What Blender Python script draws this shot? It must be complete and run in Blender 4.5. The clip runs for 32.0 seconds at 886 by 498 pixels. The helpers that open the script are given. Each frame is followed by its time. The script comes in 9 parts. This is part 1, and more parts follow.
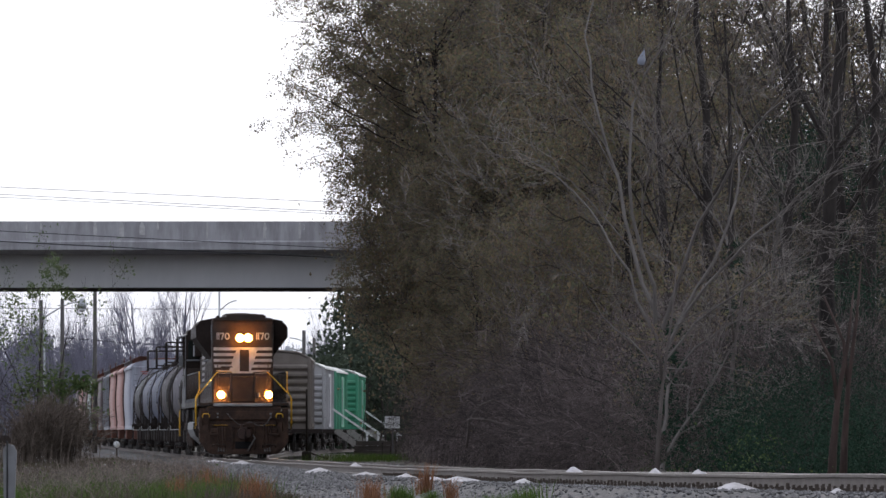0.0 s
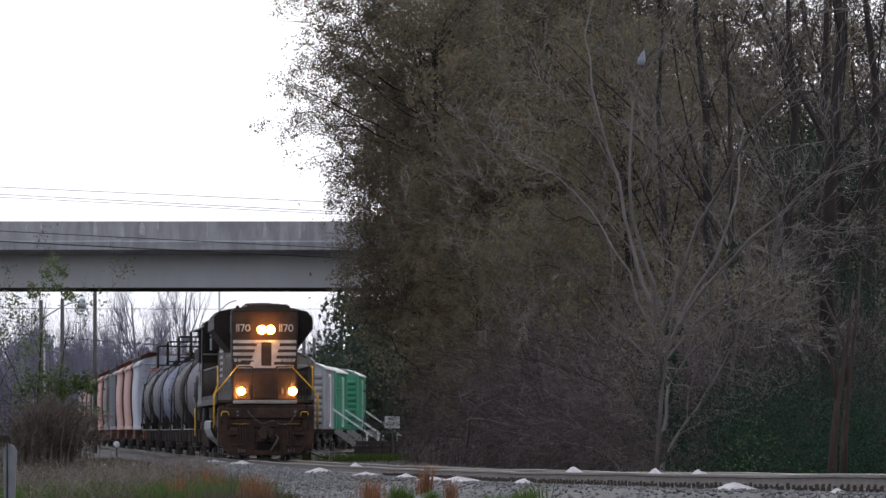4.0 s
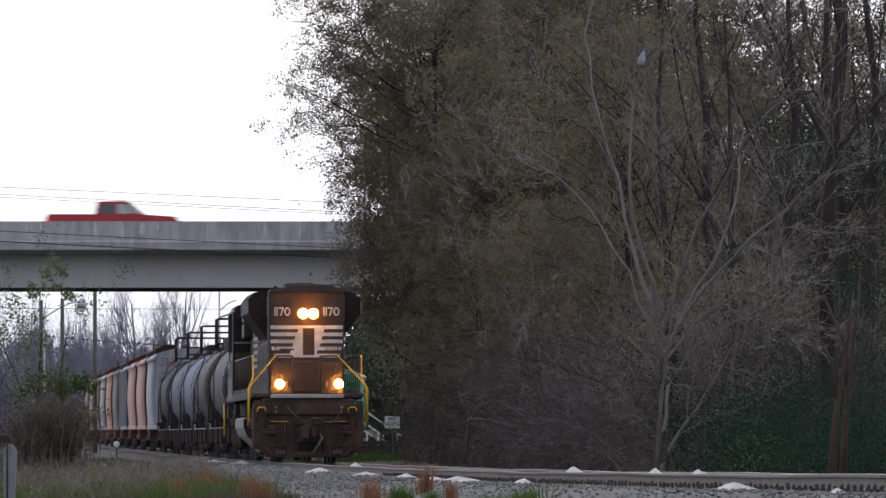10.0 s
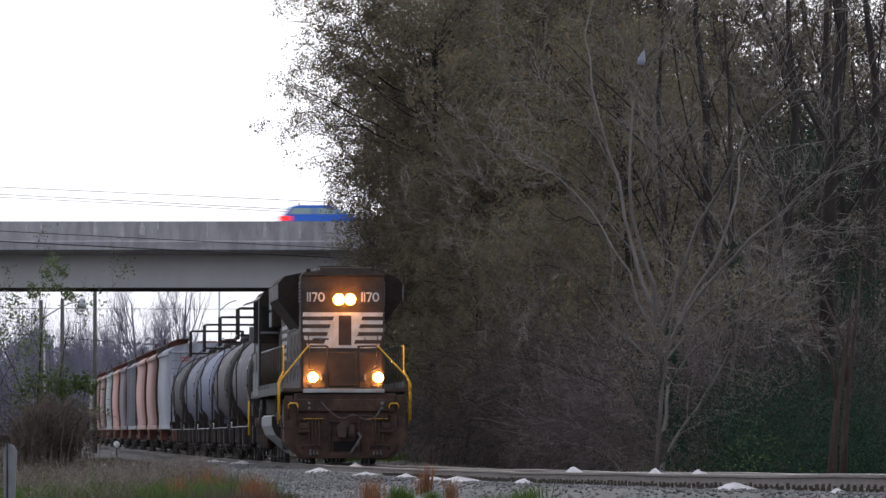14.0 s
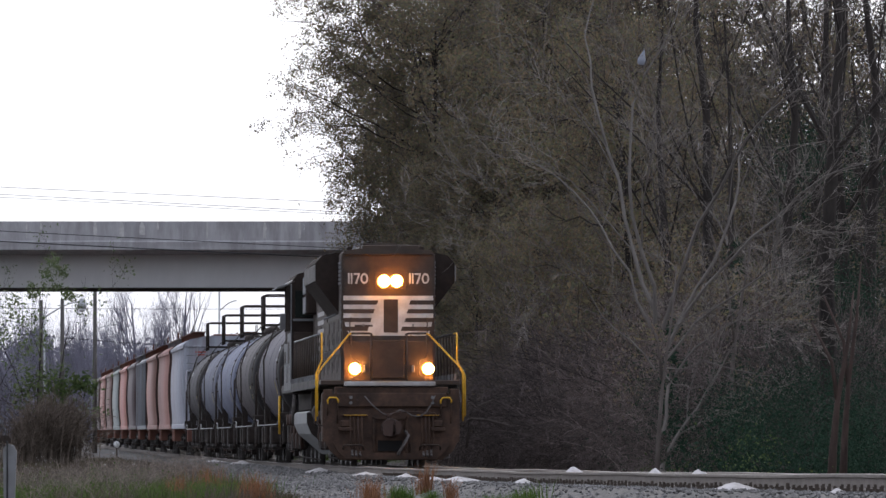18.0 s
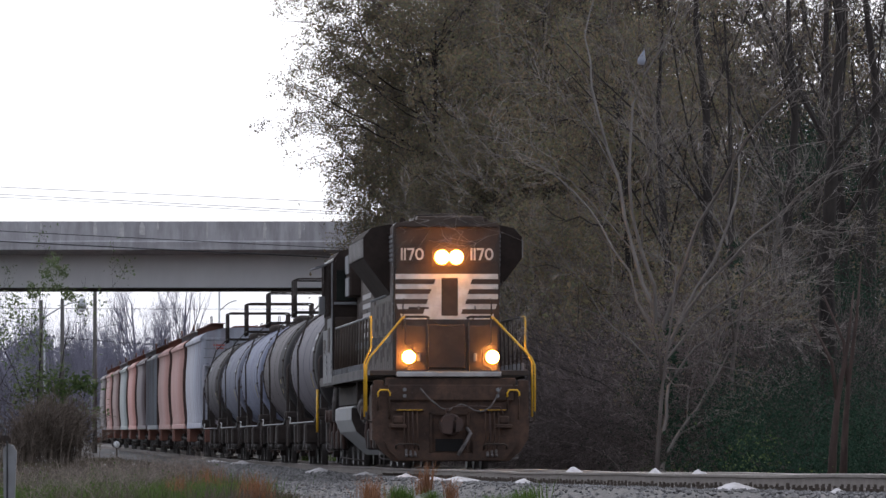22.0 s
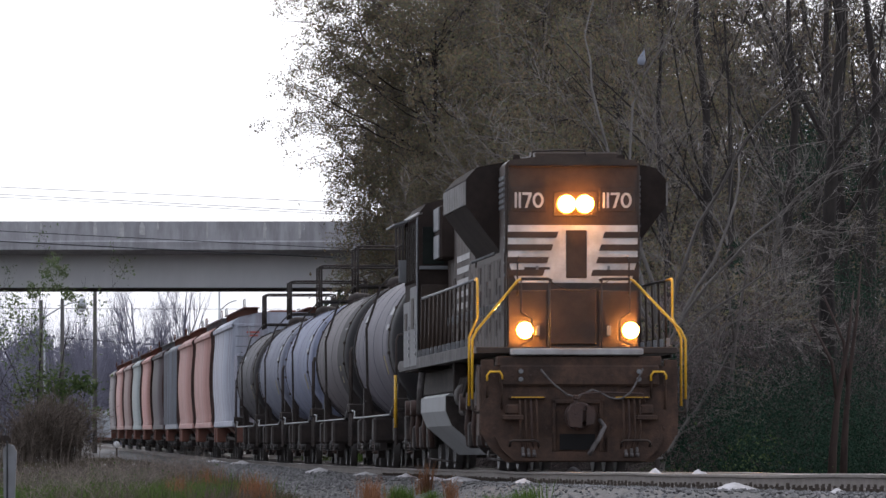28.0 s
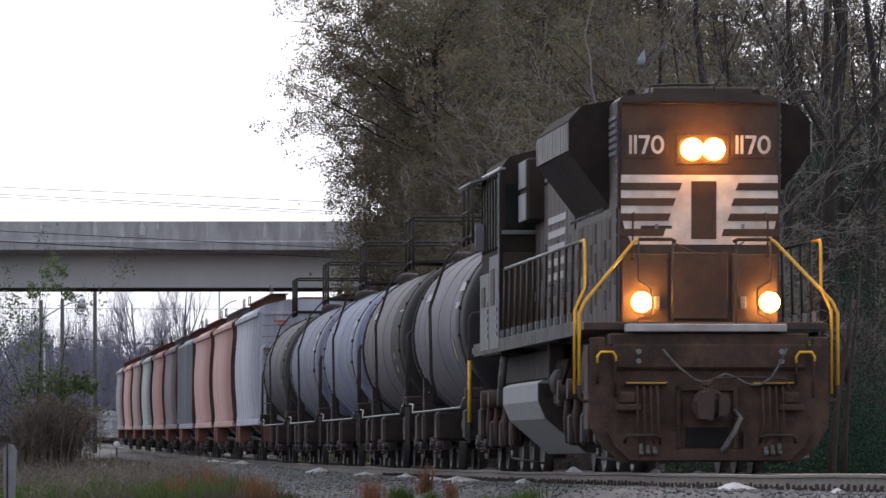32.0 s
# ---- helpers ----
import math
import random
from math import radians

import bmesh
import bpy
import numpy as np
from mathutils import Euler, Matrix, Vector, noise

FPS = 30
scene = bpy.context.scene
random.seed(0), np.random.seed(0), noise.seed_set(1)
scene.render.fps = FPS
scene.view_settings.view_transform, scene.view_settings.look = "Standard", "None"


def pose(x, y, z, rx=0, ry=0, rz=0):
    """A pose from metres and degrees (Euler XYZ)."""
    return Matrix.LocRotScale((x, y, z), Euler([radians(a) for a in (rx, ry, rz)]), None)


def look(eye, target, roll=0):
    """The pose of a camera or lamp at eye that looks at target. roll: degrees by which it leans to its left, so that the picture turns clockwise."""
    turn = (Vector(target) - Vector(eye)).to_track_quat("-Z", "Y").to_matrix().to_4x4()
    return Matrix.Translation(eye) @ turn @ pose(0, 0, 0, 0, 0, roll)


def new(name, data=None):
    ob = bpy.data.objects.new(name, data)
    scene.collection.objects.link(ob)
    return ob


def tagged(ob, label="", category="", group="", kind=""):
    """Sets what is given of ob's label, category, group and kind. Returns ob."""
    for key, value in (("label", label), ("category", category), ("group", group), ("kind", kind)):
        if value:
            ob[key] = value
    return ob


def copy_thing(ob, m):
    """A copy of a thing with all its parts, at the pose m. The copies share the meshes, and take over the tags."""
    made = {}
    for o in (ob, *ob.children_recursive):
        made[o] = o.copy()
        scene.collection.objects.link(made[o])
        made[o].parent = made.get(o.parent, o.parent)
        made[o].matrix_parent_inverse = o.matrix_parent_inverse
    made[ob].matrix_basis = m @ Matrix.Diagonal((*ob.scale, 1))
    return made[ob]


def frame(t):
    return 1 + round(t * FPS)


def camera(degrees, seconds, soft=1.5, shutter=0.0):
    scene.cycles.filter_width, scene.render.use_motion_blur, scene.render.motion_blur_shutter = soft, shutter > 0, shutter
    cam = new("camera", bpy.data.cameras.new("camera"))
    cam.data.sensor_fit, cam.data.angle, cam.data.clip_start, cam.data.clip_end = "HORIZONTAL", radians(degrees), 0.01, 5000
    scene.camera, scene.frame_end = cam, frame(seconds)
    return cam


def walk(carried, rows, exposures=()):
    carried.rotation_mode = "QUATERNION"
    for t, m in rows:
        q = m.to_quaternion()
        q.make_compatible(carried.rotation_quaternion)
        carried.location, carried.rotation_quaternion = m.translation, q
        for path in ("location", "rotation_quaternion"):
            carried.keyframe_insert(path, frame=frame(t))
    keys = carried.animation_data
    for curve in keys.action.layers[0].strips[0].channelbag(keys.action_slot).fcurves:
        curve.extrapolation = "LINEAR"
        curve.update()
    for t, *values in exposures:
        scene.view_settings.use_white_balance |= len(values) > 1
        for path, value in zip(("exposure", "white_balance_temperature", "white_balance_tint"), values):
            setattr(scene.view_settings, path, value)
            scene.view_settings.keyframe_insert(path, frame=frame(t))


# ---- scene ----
from collections import defaultdict

# Camera: a long lens on a tripod, low beside a straight single track.
cam = camera(6.902, 32.0, soft=1.5, shutter=0.7)
EYE_Z = 0.37
STAND = pose(0, 0, EYE_Z, 91.564, 0, 0)
walk(cam, [(0, STAND), (32.0, STAND)], exposures=[(0, 0.42), (18.0, 0.48), (32.0, 0.53)])

# ---- light: a bright overcast evening sky ----
world = bpy.data.worlds.new("overcast_sky")
scene.world = world
world.use_nodes = True
wn, wl = world.node_tree.nodes, world.node_tree.links
wn.clear()
sky = wn.new("ShaderNodeTexSky")
sky.sky_type = "NISHITA"
sky.sun_disc = False
sky.sun_elevation, sky.sun_rotation = radians(36), radians(10)
sky.air_density, sky.dust_density, sky.ozone_density = 1.0, 4.0, 2.0
wcoord = wn.new("ShaderNodeTexCoord")
wmap = wn.new("ShaderNodeMapping")
wmap.inputs["Scale"].default_value = (1.0, 1.0, 7.0)
wnoise = wn.new("ShaderNodeTexNoise")
wnoise.inputs["Scale"].default_value, wnoise.inputs["Detail"].default_value = 6.0, 5.0
wramp = wn.new("ShaderNodeValToRGB")
wramp.color_ramp.elements[0].position, wramp.color_ramp.elements[0].color = 0.3, (7.05, 7.55, 9.1, 1)
wramp.color_ramp.elements[1].position, wramp.color_ramp.elements[1].color = 0.7, (8.6, 9.05, 10.3, 1)
wmix = wn.new("ShaderNodeMixRGB")
wmix.inputs[0].default_value = 0.82
wbg = wn.new("ShaderNodeBackground")
wbg.inputs["Strength"].default_value = 0.12
wout = wn.new("ShaderNodeOutputWorld")
wl.new(wcoord.outputs["Generated"], wmap.inputs["Vector"])
wl.new(wmap.outputs[0], wnoise.inputs["Vector"])
wl.new(wnoise.outputs["Fac"], wramp.inputs[0])
wl.new(sky.outputs[0], wmix.inputs[1])
wl.new(wramp.outputs[0], wmix.inputs[2])
wsep = wn.new("ShaderNodeSeparateXYZ")
wl.new(wcoord.outputs["Generated"], wsep.inputs[0])
wrange = wn.new("ShaderNodeMapRange")
wrange.inputs[1].default_value, wrange.inputs[2].default_value = -0.7, 0.9
wrange.inputs[3].default_value, wrange.inputs[4].default_value = 0.72, 1.0
wl.new(wsep.outputs["Y"], wrange.inputs[0])
wmul = wn.new("ShaderNodeMixRGB")
wmul.blend_type = "MULTIPLY"
wmul.inputs[0].default_value = 1.0
wl.new(wmix.outputs[0], wmul.inputs[1])
wl.new(wrange.outputs[0], wmul.inputs[2])
wlow = wn.new("ShaderNodeMapRange")
wlow.inputs[1].default_value, wlow.inputs[2].default_value = 0.0, 0.042
wlow.inputs[3].default_value, wlow.inputs[4].default_value = 0.76, 1.0
wl.new(wsep.outputs["Z"], wlow.inputs[0])
whaze = wn.new("ShaderNodeMixRGB")
whaze.blend_type = "MULTIPLY"
whaze.inputs[0].default_value = 1.0
wl.new(wmul.outputs[0], whaze.inputs[1])
wl.new(wlow.outputs[0], whaze.inputs[2])
wl.new(whaze.outputs[0], wbg.inputs["Color"])
wl.new(wbg.outputs[0], wout.inputs["Surface"])

sun_data = bpy.data.lights.new("sun", "SUN")
sun_data.energy, sun_data.angle, sun_data.color = 0.5, radians(60), (1.0, 0.97, 0.94)
sun = new("sun", sun_data)
sun.matrix_world = look((35, 240, 150), (0, 40, 0))


# ---- materials ----
def mat(name, color, rough=0.7, metal=0.0, color2=None, scale=3.0, color3=None, scale3=0.6, bump=0.0, bscale=40.0,
        island=0.0, per_object=0.0, stretch=(1, 1, 1), mix3=0.45, spec=0.5):
    """A surface with a base colour, a finer and a coarser variation, and fine relief, at real-world size."""
    m = bpy.data.materials.new(name)
    m.use_nodes = True
    n, l = m.node_tree.nodes, m.node_tree.links
    b = n["Principled BSDF"]
    b.inputs["Roughness"].default_value, b.inputs["Metallic"].default_value = rough, metal
    b.inputs["Specular IOR Level"].default_value = spec
    tc = n.new("ShaderNodeTexCoord")
    mp = n.new("ShaderNodeMapping")
    mp.inputs["Scale"].default_value = stretch
    l.new(tc.outputs["Object"], mp.inputs["Vector"])
    rgb = n.new("ShaderNodeRGB")
    rgb.outputs[0].default_value = (*color, 1)
    out = rgb.outputs[0]

    def blend(col, sc, lo, hi, amount):
        nonlocal out
        t = n.new("ShaderNodeTexNoise")
        t.inputs["Scale"].default_value, t.inputs["Detail"].default_value = sc, 6.0
        t.inputs["Roughness"].default_value = 0.65
        l.new(mp.outputs[0], t.inputs["Vector"])
        r = n.new("ShaderNodeMapRange")
        r.inputs[1].default_value, r.inputs[2].default_value = lo, hi
        r.inputs[4].default_value = amount
        l.new(t.outputs["Fac"], r.inputs[0])
        mx = n.new("ShaderNodeMixRGB")
        l.new(r.outputs[0], mx.inputs[0])
        l.new(out, mx.inputs[1])
        mx.inputs[2].default_value = (*col, 1)
        out = mx.outputs[0]

    if color2:
        blend(color2, scale, 0.38, 0.66, 1.0)
    if color3:
        blend(color3, scale3, 0.45, 0.7, mix3)
    if island or per_object:
        if island:
            src = n.new("ShaderNodeNewGeometry").outputs["Random Per Island"]
        else:
            src = n.new("ShaderNodeObjectInfo").outputs["Random"]
        amount = island or per_object
        r = n.new("ShaderNodeMapRange")
        r.inputs[3].default_value, r.inputs[4].default_value = 1 - amount, 1 + amount
        l.new(src, r.inputs[0])
        hsv = n.new("ShaderNodeHueSaturation")
        l.new(r.outputs[0], hsv.inputs["Value"])
        l.new(out, hsv.inputs["Color"])
        out = hsv.outputs[0]
    l.new(out, b.inputs["Base Color"])
    if bump:
        t = n.new("ShaderNodeTexNoise")
        t.inputs["Scale"].default_value, t.inputs["Detail"].default_value = bscale, 5.0
        l.new(mp.outputs[0], t.inputs["Vector"])
        bp = n.new("ShaderNodeBump")
        bp.inputs["Strength"].default_value, bp.inputs["Distance"].default_value = bump, 0.02
        l.new(t.outputs["Fac"], bp.inputs["Height"])
        l.new(bp.outputs[0], b.inputs["Normal"])
    return m


def leaf_mat(name, colors, trans=0.25):
    """Leaves: one colour out of a few for each leaf, some light shining through."""
    m = bpy.data.materials.new(name)
    m.use_nodes = True
    n, l = m.node_tree.nodes, m.node_tree.links
    b = n["Principled BSDF"]
    b.inputs["Roughness"].default_value = 0.75
    b.inputs["Specular IOR Level"].default_value = 0.08
    g = n.new("ShaderNodeNewGeometry")
    r = n.new("ShaderNodeValToRGB")
    r.color_ramp.interpolation = "LINEAR"
    el = r.color_ramp.elements
    el[0].color = (*colors[0], 1)
    el[1].color = (*colors[-1], 1)
    for i, c in enumerate(colors[1:-1], 1):
        el.new(i / (len(colors) - 1)).color = (*c, 1)
    l.new(g.outputs["Random Per Island"], r.inputs[0])
    l.new(r.outputs[0], b.inputs["Base Color"])
    tr = n.new("ShaderNodeBsdfTranslucent")
    l.new(r.outputs[0], tr.inputs["Color"])
    mx = n.new("ShaderNodeMixShader")
    mx.inputs[0].default_value = trans
    l.new(b.outputs[0], mx.inputs[1])
    l.new(tr.outputs[0], mx.inputs[2])
    l.new(mx.outputs[0], n["Material Output"].inputs["Surface"])
    return m


def glow_mat(name, color, strength):
    m = bpy.data.materials.new(name)
    m.use_nodes = True
    b = m.node_tree.nodes["Principled BSDF"]
    b.inputs["Base Color"].default_value = (*color, 1)
    b.inputs["Emission Color"].default_value = (*color, 1)
    b.inputs["Emission Strength"].default_value = strength
    return m


def glass_mat(name, color, rough=0.05):
    """Dark window glass, opaque from outside, with a mirror-like gloss."""
    m = bpy.data.materials.new(name)
    m.use_nodes = True
    b = m.node_tree.nodes["Principled BSDF"]
    b.inputs["Base Color"].default_value = (*color, 1)
    b.inputs["Roughness"].default_value = rough
    b.inputs["Specular IOR Level"].default_value = 0.8
    return m


# brown tones partly stand in for headlight glare over the black
M_BLACK = mat("black_locomotive_paint", (0.034, 0.024, 0.019), 0.55, 0, (0.062, 0.042, 0.032), 2.2, (0.1, 0.066, 0.047), 0.7, 0.08, 60, spec=0.3)
# black paint lifted and browned: light on the sides is in the colour
M_DOOR = mat("faded_black_hood_paint", (0.06, 0.046, 0.041), 0.65, 0, (0.085, 0.066, 0.056), 2.0, (0.115, 0.086, 0.07), 0.8, 0.08, 50, spec=0.25)
# grime, with warm headlight glare put into its brown
M_PILOT = mat("grimy_brown_black_steel", (0.058, 0.037, 0.028), 0.8, 0, (0.1, 0.058, 0.041), 6.0, (0.024, 0.018, 0.016), 1.9, 0.35, 35, mix3=0.75, spec=0.2)
M_STRIPE = mat("white_stripe_paint", (0.62, 0.61, 0.6), 0.5, 0, (0.46, 0.44, 0.42), 3.0, (0.3, 0.27, 0.25), 1.5, 0.05, 40)
M_GREYP = mat("grey_worn_paint", (0.2, 0.205, 0.215), 0.5, 0, (0.15, 0.15, 0.155), 2.2, (0.08, 0.07, 0.062), 1.1, 0.08, 40)
M_YELLOW = mat("yellow_handrail_paint", (0.75, 0.42, 0.02), 0.45, 0, (0.6, 0.33, 0.02), 6.0)
# also used for dark fillers that stand in for shade
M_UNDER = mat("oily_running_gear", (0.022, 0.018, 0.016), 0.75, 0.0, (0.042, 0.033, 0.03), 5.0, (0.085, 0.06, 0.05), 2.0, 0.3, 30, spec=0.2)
M_RUSTG = mat("rusty_brown_running_gear", (0.045, 0.024, 0.018), 0.75, 0.0, (0.07, 0.036, 0.026), 5.0, (0.02, 0.015, 0.014), 2.0, 0.3, 30)
M_WHEEL = mat("worn_wheel_steel", (0.03, 0.026, 0.025), 0.5, 0.2, (0.05, 0.042, 0.038), 5.0)
M_HOSE = mat("grey_rubber_hose", (0.15, 0.135, 0.13), 0.7, 0, (0.07, 0.06, 0.058), 8, spec=0.2)


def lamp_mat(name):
    """A lit lamp lens: white-hot over the bulb, its glare painted as an amber rim."""
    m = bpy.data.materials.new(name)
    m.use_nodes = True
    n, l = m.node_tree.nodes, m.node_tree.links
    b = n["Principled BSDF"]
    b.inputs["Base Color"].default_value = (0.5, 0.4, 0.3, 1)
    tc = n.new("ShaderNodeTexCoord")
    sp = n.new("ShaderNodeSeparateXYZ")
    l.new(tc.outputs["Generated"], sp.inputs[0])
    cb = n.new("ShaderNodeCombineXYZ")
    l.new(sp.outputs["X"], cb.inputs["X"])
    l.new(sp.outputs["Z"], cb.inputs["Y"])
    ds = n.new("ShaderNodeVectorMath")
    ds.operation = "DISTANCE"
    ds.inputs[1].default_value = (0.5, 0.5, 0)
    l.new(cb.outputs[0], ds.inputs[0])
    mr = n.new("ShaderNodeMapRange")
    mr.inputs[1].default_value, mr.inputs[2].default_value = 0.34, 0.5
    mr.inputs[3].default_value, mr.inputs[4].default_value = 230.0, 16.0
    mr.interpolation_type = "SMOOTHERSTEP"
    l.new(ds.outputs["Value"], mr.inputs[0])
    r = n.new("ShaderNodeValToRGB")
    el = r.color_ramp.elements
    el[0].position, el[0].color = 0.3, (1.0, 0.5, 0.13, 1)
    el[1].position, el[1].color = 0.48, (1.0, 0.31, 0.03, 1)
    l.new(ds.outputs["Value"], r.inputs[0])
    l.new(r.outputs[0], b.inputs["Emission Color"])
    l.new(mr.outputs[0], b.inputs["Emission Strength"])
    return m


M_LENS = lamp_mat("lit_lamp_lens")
# darker copy of the black paint, with the wings' shade in its colour
M_SHADEBLK = mat("sooty_black_paint", (0.024, 0.018, 0.016), 0.85, 0, (0.04, 0.03, 0.026), 2.2, (0.05, 0.036, 0.03), 0.7, 0.08, 60, spec=0.1)
# pale tone paints the sky's sheen on the wing's outer face
M_SCREEN = mat("pale_dusty_screen", (0.3, 0.28, 0.27), 0.7, 0, (0.2, 0.185, 0.175), 6.0, (0.13, 0.115, 0.105), 1.5, 0.1, 40, stretch=(1, 4, 0.4))
M_CABWIN = mat("dark_cab_glass", (0.012, 0.014, 0.013), 0.35, 0, (0.02, 0.024, 0.021), 2.0, spec=0.05)
M_HOLE = mat("unlit_black_recess", (0.006, 0.005, 0.005), 0.9)
M_CONC = mat("weathered_concrete", (0.43, 0.42, 0.435), 0.85, 0, (0.31, 0.3, 0.305), 3.5, (0.17, 0.16, 0.165), 1.0, 0.2, 14, stretch=(1, 1, 0.22), mix3=0.6)
M_GIRDER = mat("smooth_girder_concrete", (0.6, 0.585, 0.585), 0.8, 0, (0.53, 0.52, 0.52), 0.5, (0.4, 0.395, 0.39), 0.15, 0.1, 10, stretch=(1, 1, 0.4))
M_STAIN = mat("pale_lime_stain", (0.55, 0.54, 0.53), 0.9, 0, (0.4, 0.39, 0.38), 5.0)
M_ASPH = mat("asphalt", (0.05, 0.05, 0.052), 0.9, 0, (0.07, 0.07, 0.07), 6.0, bump=0.2)
M_RAIL = mat("rail_side_rust", (0.17, 0.145, 0.125), 0.8, 0.0, (0.12, 0.098, 0.083), 3.0, (0.08, 0.062, 0.052), 0.7, 0.15, 30)
M_RAILTOP = mat("worn_rail_head", (0.2, 0.17, 0.15), 0.55, 0.3, (0.12, 0.1, 0.088), 4.0, spec=0.2)
M_TIE = mat("weathered_timber_tie", (0.09, 0.075, 0.062), 0.9, 0, (0.05, 0.042, 0.036), 5.0, (0.15, 0.13, 0.11), 1.5, 0.4, 25, stretch=(0.4, 3, 3))
M_IRON = mat("dark_track_iron", (0.03, 0.022, 0.018), 0.7, 0.3, (0.06, 0.04, 0.03), 9.0)
M_FAST = mat("rusty_track_iron", (0.09, 0.073, 0.062), 0.85, 0, (0.06, 0.048, 0.04), 9.0, spec=0.2)
M_CLAY = mat("spilled_white_clay", (0.48, 0.46, 0.47), 0.95, 0, (0.3, 0.28, 0.27), 5.0, bump=0.3, bscale=18)
M_STONE = mat("ballast_stone", (0.165, 0.16, 0.158), 0.9, 0, (0.11, 0.103, 0.1), 14.0, bump=0.3, bscale=60, island=0.5)
M_WOOD = mat("grey_utility_pole_wood", (0.12, 0.11, 0.105), 0.9, 0, (0.075, 0.07, 0.066), 3.0, bump=0.3, stretch=(4, 4, 0.3))
M_GALV = mat("galvanised_steel", (0.42, 0.43, 0.45), 0.5, 0.6, (0.33, 0.34, 0.35), 4.0)
M_WIRE = mat("black_cable", (0.02, 0.02, 0.022), 0.6)
M_BARK = mat("grey_brown_bark", (0.125, 0.106, 0.096), 0.92, 0, (0.085, 0.072, 0.066), 4.0, (0.22, 0.19, 0.175), 0.9, 0.5, 20, stretch=(2, 2, 0.5), spec=0.1)
M_BARKP = mat("pale_grey_smooth_bark", (0.145, 0.13, 0.118), 0.92, 0, (0.12, 0.107, 0.1), 4.0, (0.25, 0.225, 0.21), 0.9, 0.4, 20, stretch=(2, 2, 0.5), spec=0.1)
M_TWIGP1 = mat("pale_fan_twigs", (0.24, 0.212, 0.192), 0.9, 0, (0.12, 0.104, 0.094), 0.6, island=0.45, spec=0.1)
# bark darkened in colour to stand in for shade within the wood
M_BARKD = mat("dark_bark", (0.04, 0.034, 0.031), 0.92, 0, (0.022, 0.019, 0.018), 4.0, (0.065, 0.055, 0.048), 0.9, 0.5, 20, stretch=(2, 2, 0.5), spec=0.1)
M_TWIG = mat("pale_grey_twigs", (0.23, 0.195, 0.185), 0.9, 0, (0.09, 0.074, 0.07), 0.6, island=0.6, spec=0.1)
# twigs of the rear trees, wood shade put into their colour
M_TWIGD = mat("dark_brown_twigs", (0.064, 0.049, 0.046), 0.9, 0, (0.028, 0.023, 0.021), 0.6, island=0.5, spec=0.1)
M_BRUSH = mat("brown_brush_stems", (0.21, 0.172, 0.16), 0.9, 0, (0.075, 0.06, 0.056), 0.5, island=0.55, spec=0.1)
M_LEAFB = leaf_mat("brown_olive_leaves", [(0.138, 0.115, 0.087), (0.225, 0.165, 0.102), (0.172, 0.168, 0.093), (0.2, 0.14, 0.102), (0.115, 0.128, 0.077), (0.138, 0.128, 0.115)], 0.38)
# leaf colours darkened to stand in for shade inside the wood
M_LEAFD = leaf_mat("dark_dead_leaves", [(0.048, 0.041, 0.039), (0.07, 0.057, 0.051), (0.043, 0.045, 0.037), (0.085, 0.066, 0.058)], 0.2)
M_LEAFG = leaf_mat("green_leaves", [(0.04, 0.065, 0.025), (0.07, 0.105, 0.04), (0.1, 0.13, 0.05), (0.06, 0.08, 0.035)], 0.4)
M_LEAFE = leaf_mat("dark_evergreen_leaves", [(0.014, 0.032, 0.021), (0.02, 0.043, 0.028), (0.025, 0.05, 0.031), (0.016, 0.036, 0.02)], 0.15)
M_LEAFS = leaf_mat("grey_green_leaves", [(0.09, 0.125, 0.06), (0.14, 0.175, 0.085), (0.18, 0.205, 0.12), (0.1, 0.145, 0.06)], 0.45)
# needle greens greyed, so that distance haze sits in the colour
M_PINE = leaf_mat("pine_needles", [(0.035, 0.047, 0.034), (0.048, 0.062, 0.042), (0.06, 0.073, 0.048)], 0.15)
M_GRASS = leaf_mat("dry_and_green_grass", [(0.03, 0.06, 0.015), (0.1, 0.07, 0.045), (0.035, 0.055, 0.015), (0.07, 0.05, 0.033), (0.12, 0.095, 0.07)], 0.2)
M_SEDGE = leaf_mat("rust_orange_sedge", [(0.2, 0.09, 0.045), (0.26, 0.13, 0.07), (0.16, 0.08, 0.04)], 0.2)


def ground_mat():
    m = mat("earth_and_gravel", (0.075, 0.06, 0.048), 0.95, 0, (0.04, 0.033, 0.026), 0.8, (0.035, 0.045, 0.018), 0.12, 0.6, 12, mix3=0.8)
    return m


M_GROUND = ground_mat()
M_BALLAST = mat("ballast_bed", (0.105, 0.1, 0.098), 0.95, 0, (0.035, 0.032, 0.031), 11.0, (0.16, 0.14, 0.125), 0.5, 1.0, 16)


# ---- mesh helpers ----
def box(bm, x0, x1, y0, y1, z0, z1, bevel=0.0):
    vs = [bm.verts.new(p) for p in ((x0, y0, z0), (x1, y0, z0), (x1, y1, z0), (x0, y1, z0), (x0, y0, z1), (x1, y0, z1), (x1, y1, z1), (x0, y1, z1))]
    fs = [bm.faces.new([vs[i] for i in f]) for f in ((3, 2, 1, 0), (4, 5, 6, 7), (0, 1, 5, 4), (1, 2, 6, 5), (2, 3, 7, 6), (3, 0, 4, 7))]
    if bevel:
        es = list({e for f in fs for e in f.edges})
        bmesh.ops.bevel(bm, geom=es, offset=bevel, segments=1, affect="EDGES", profile=0.5)
    return bm


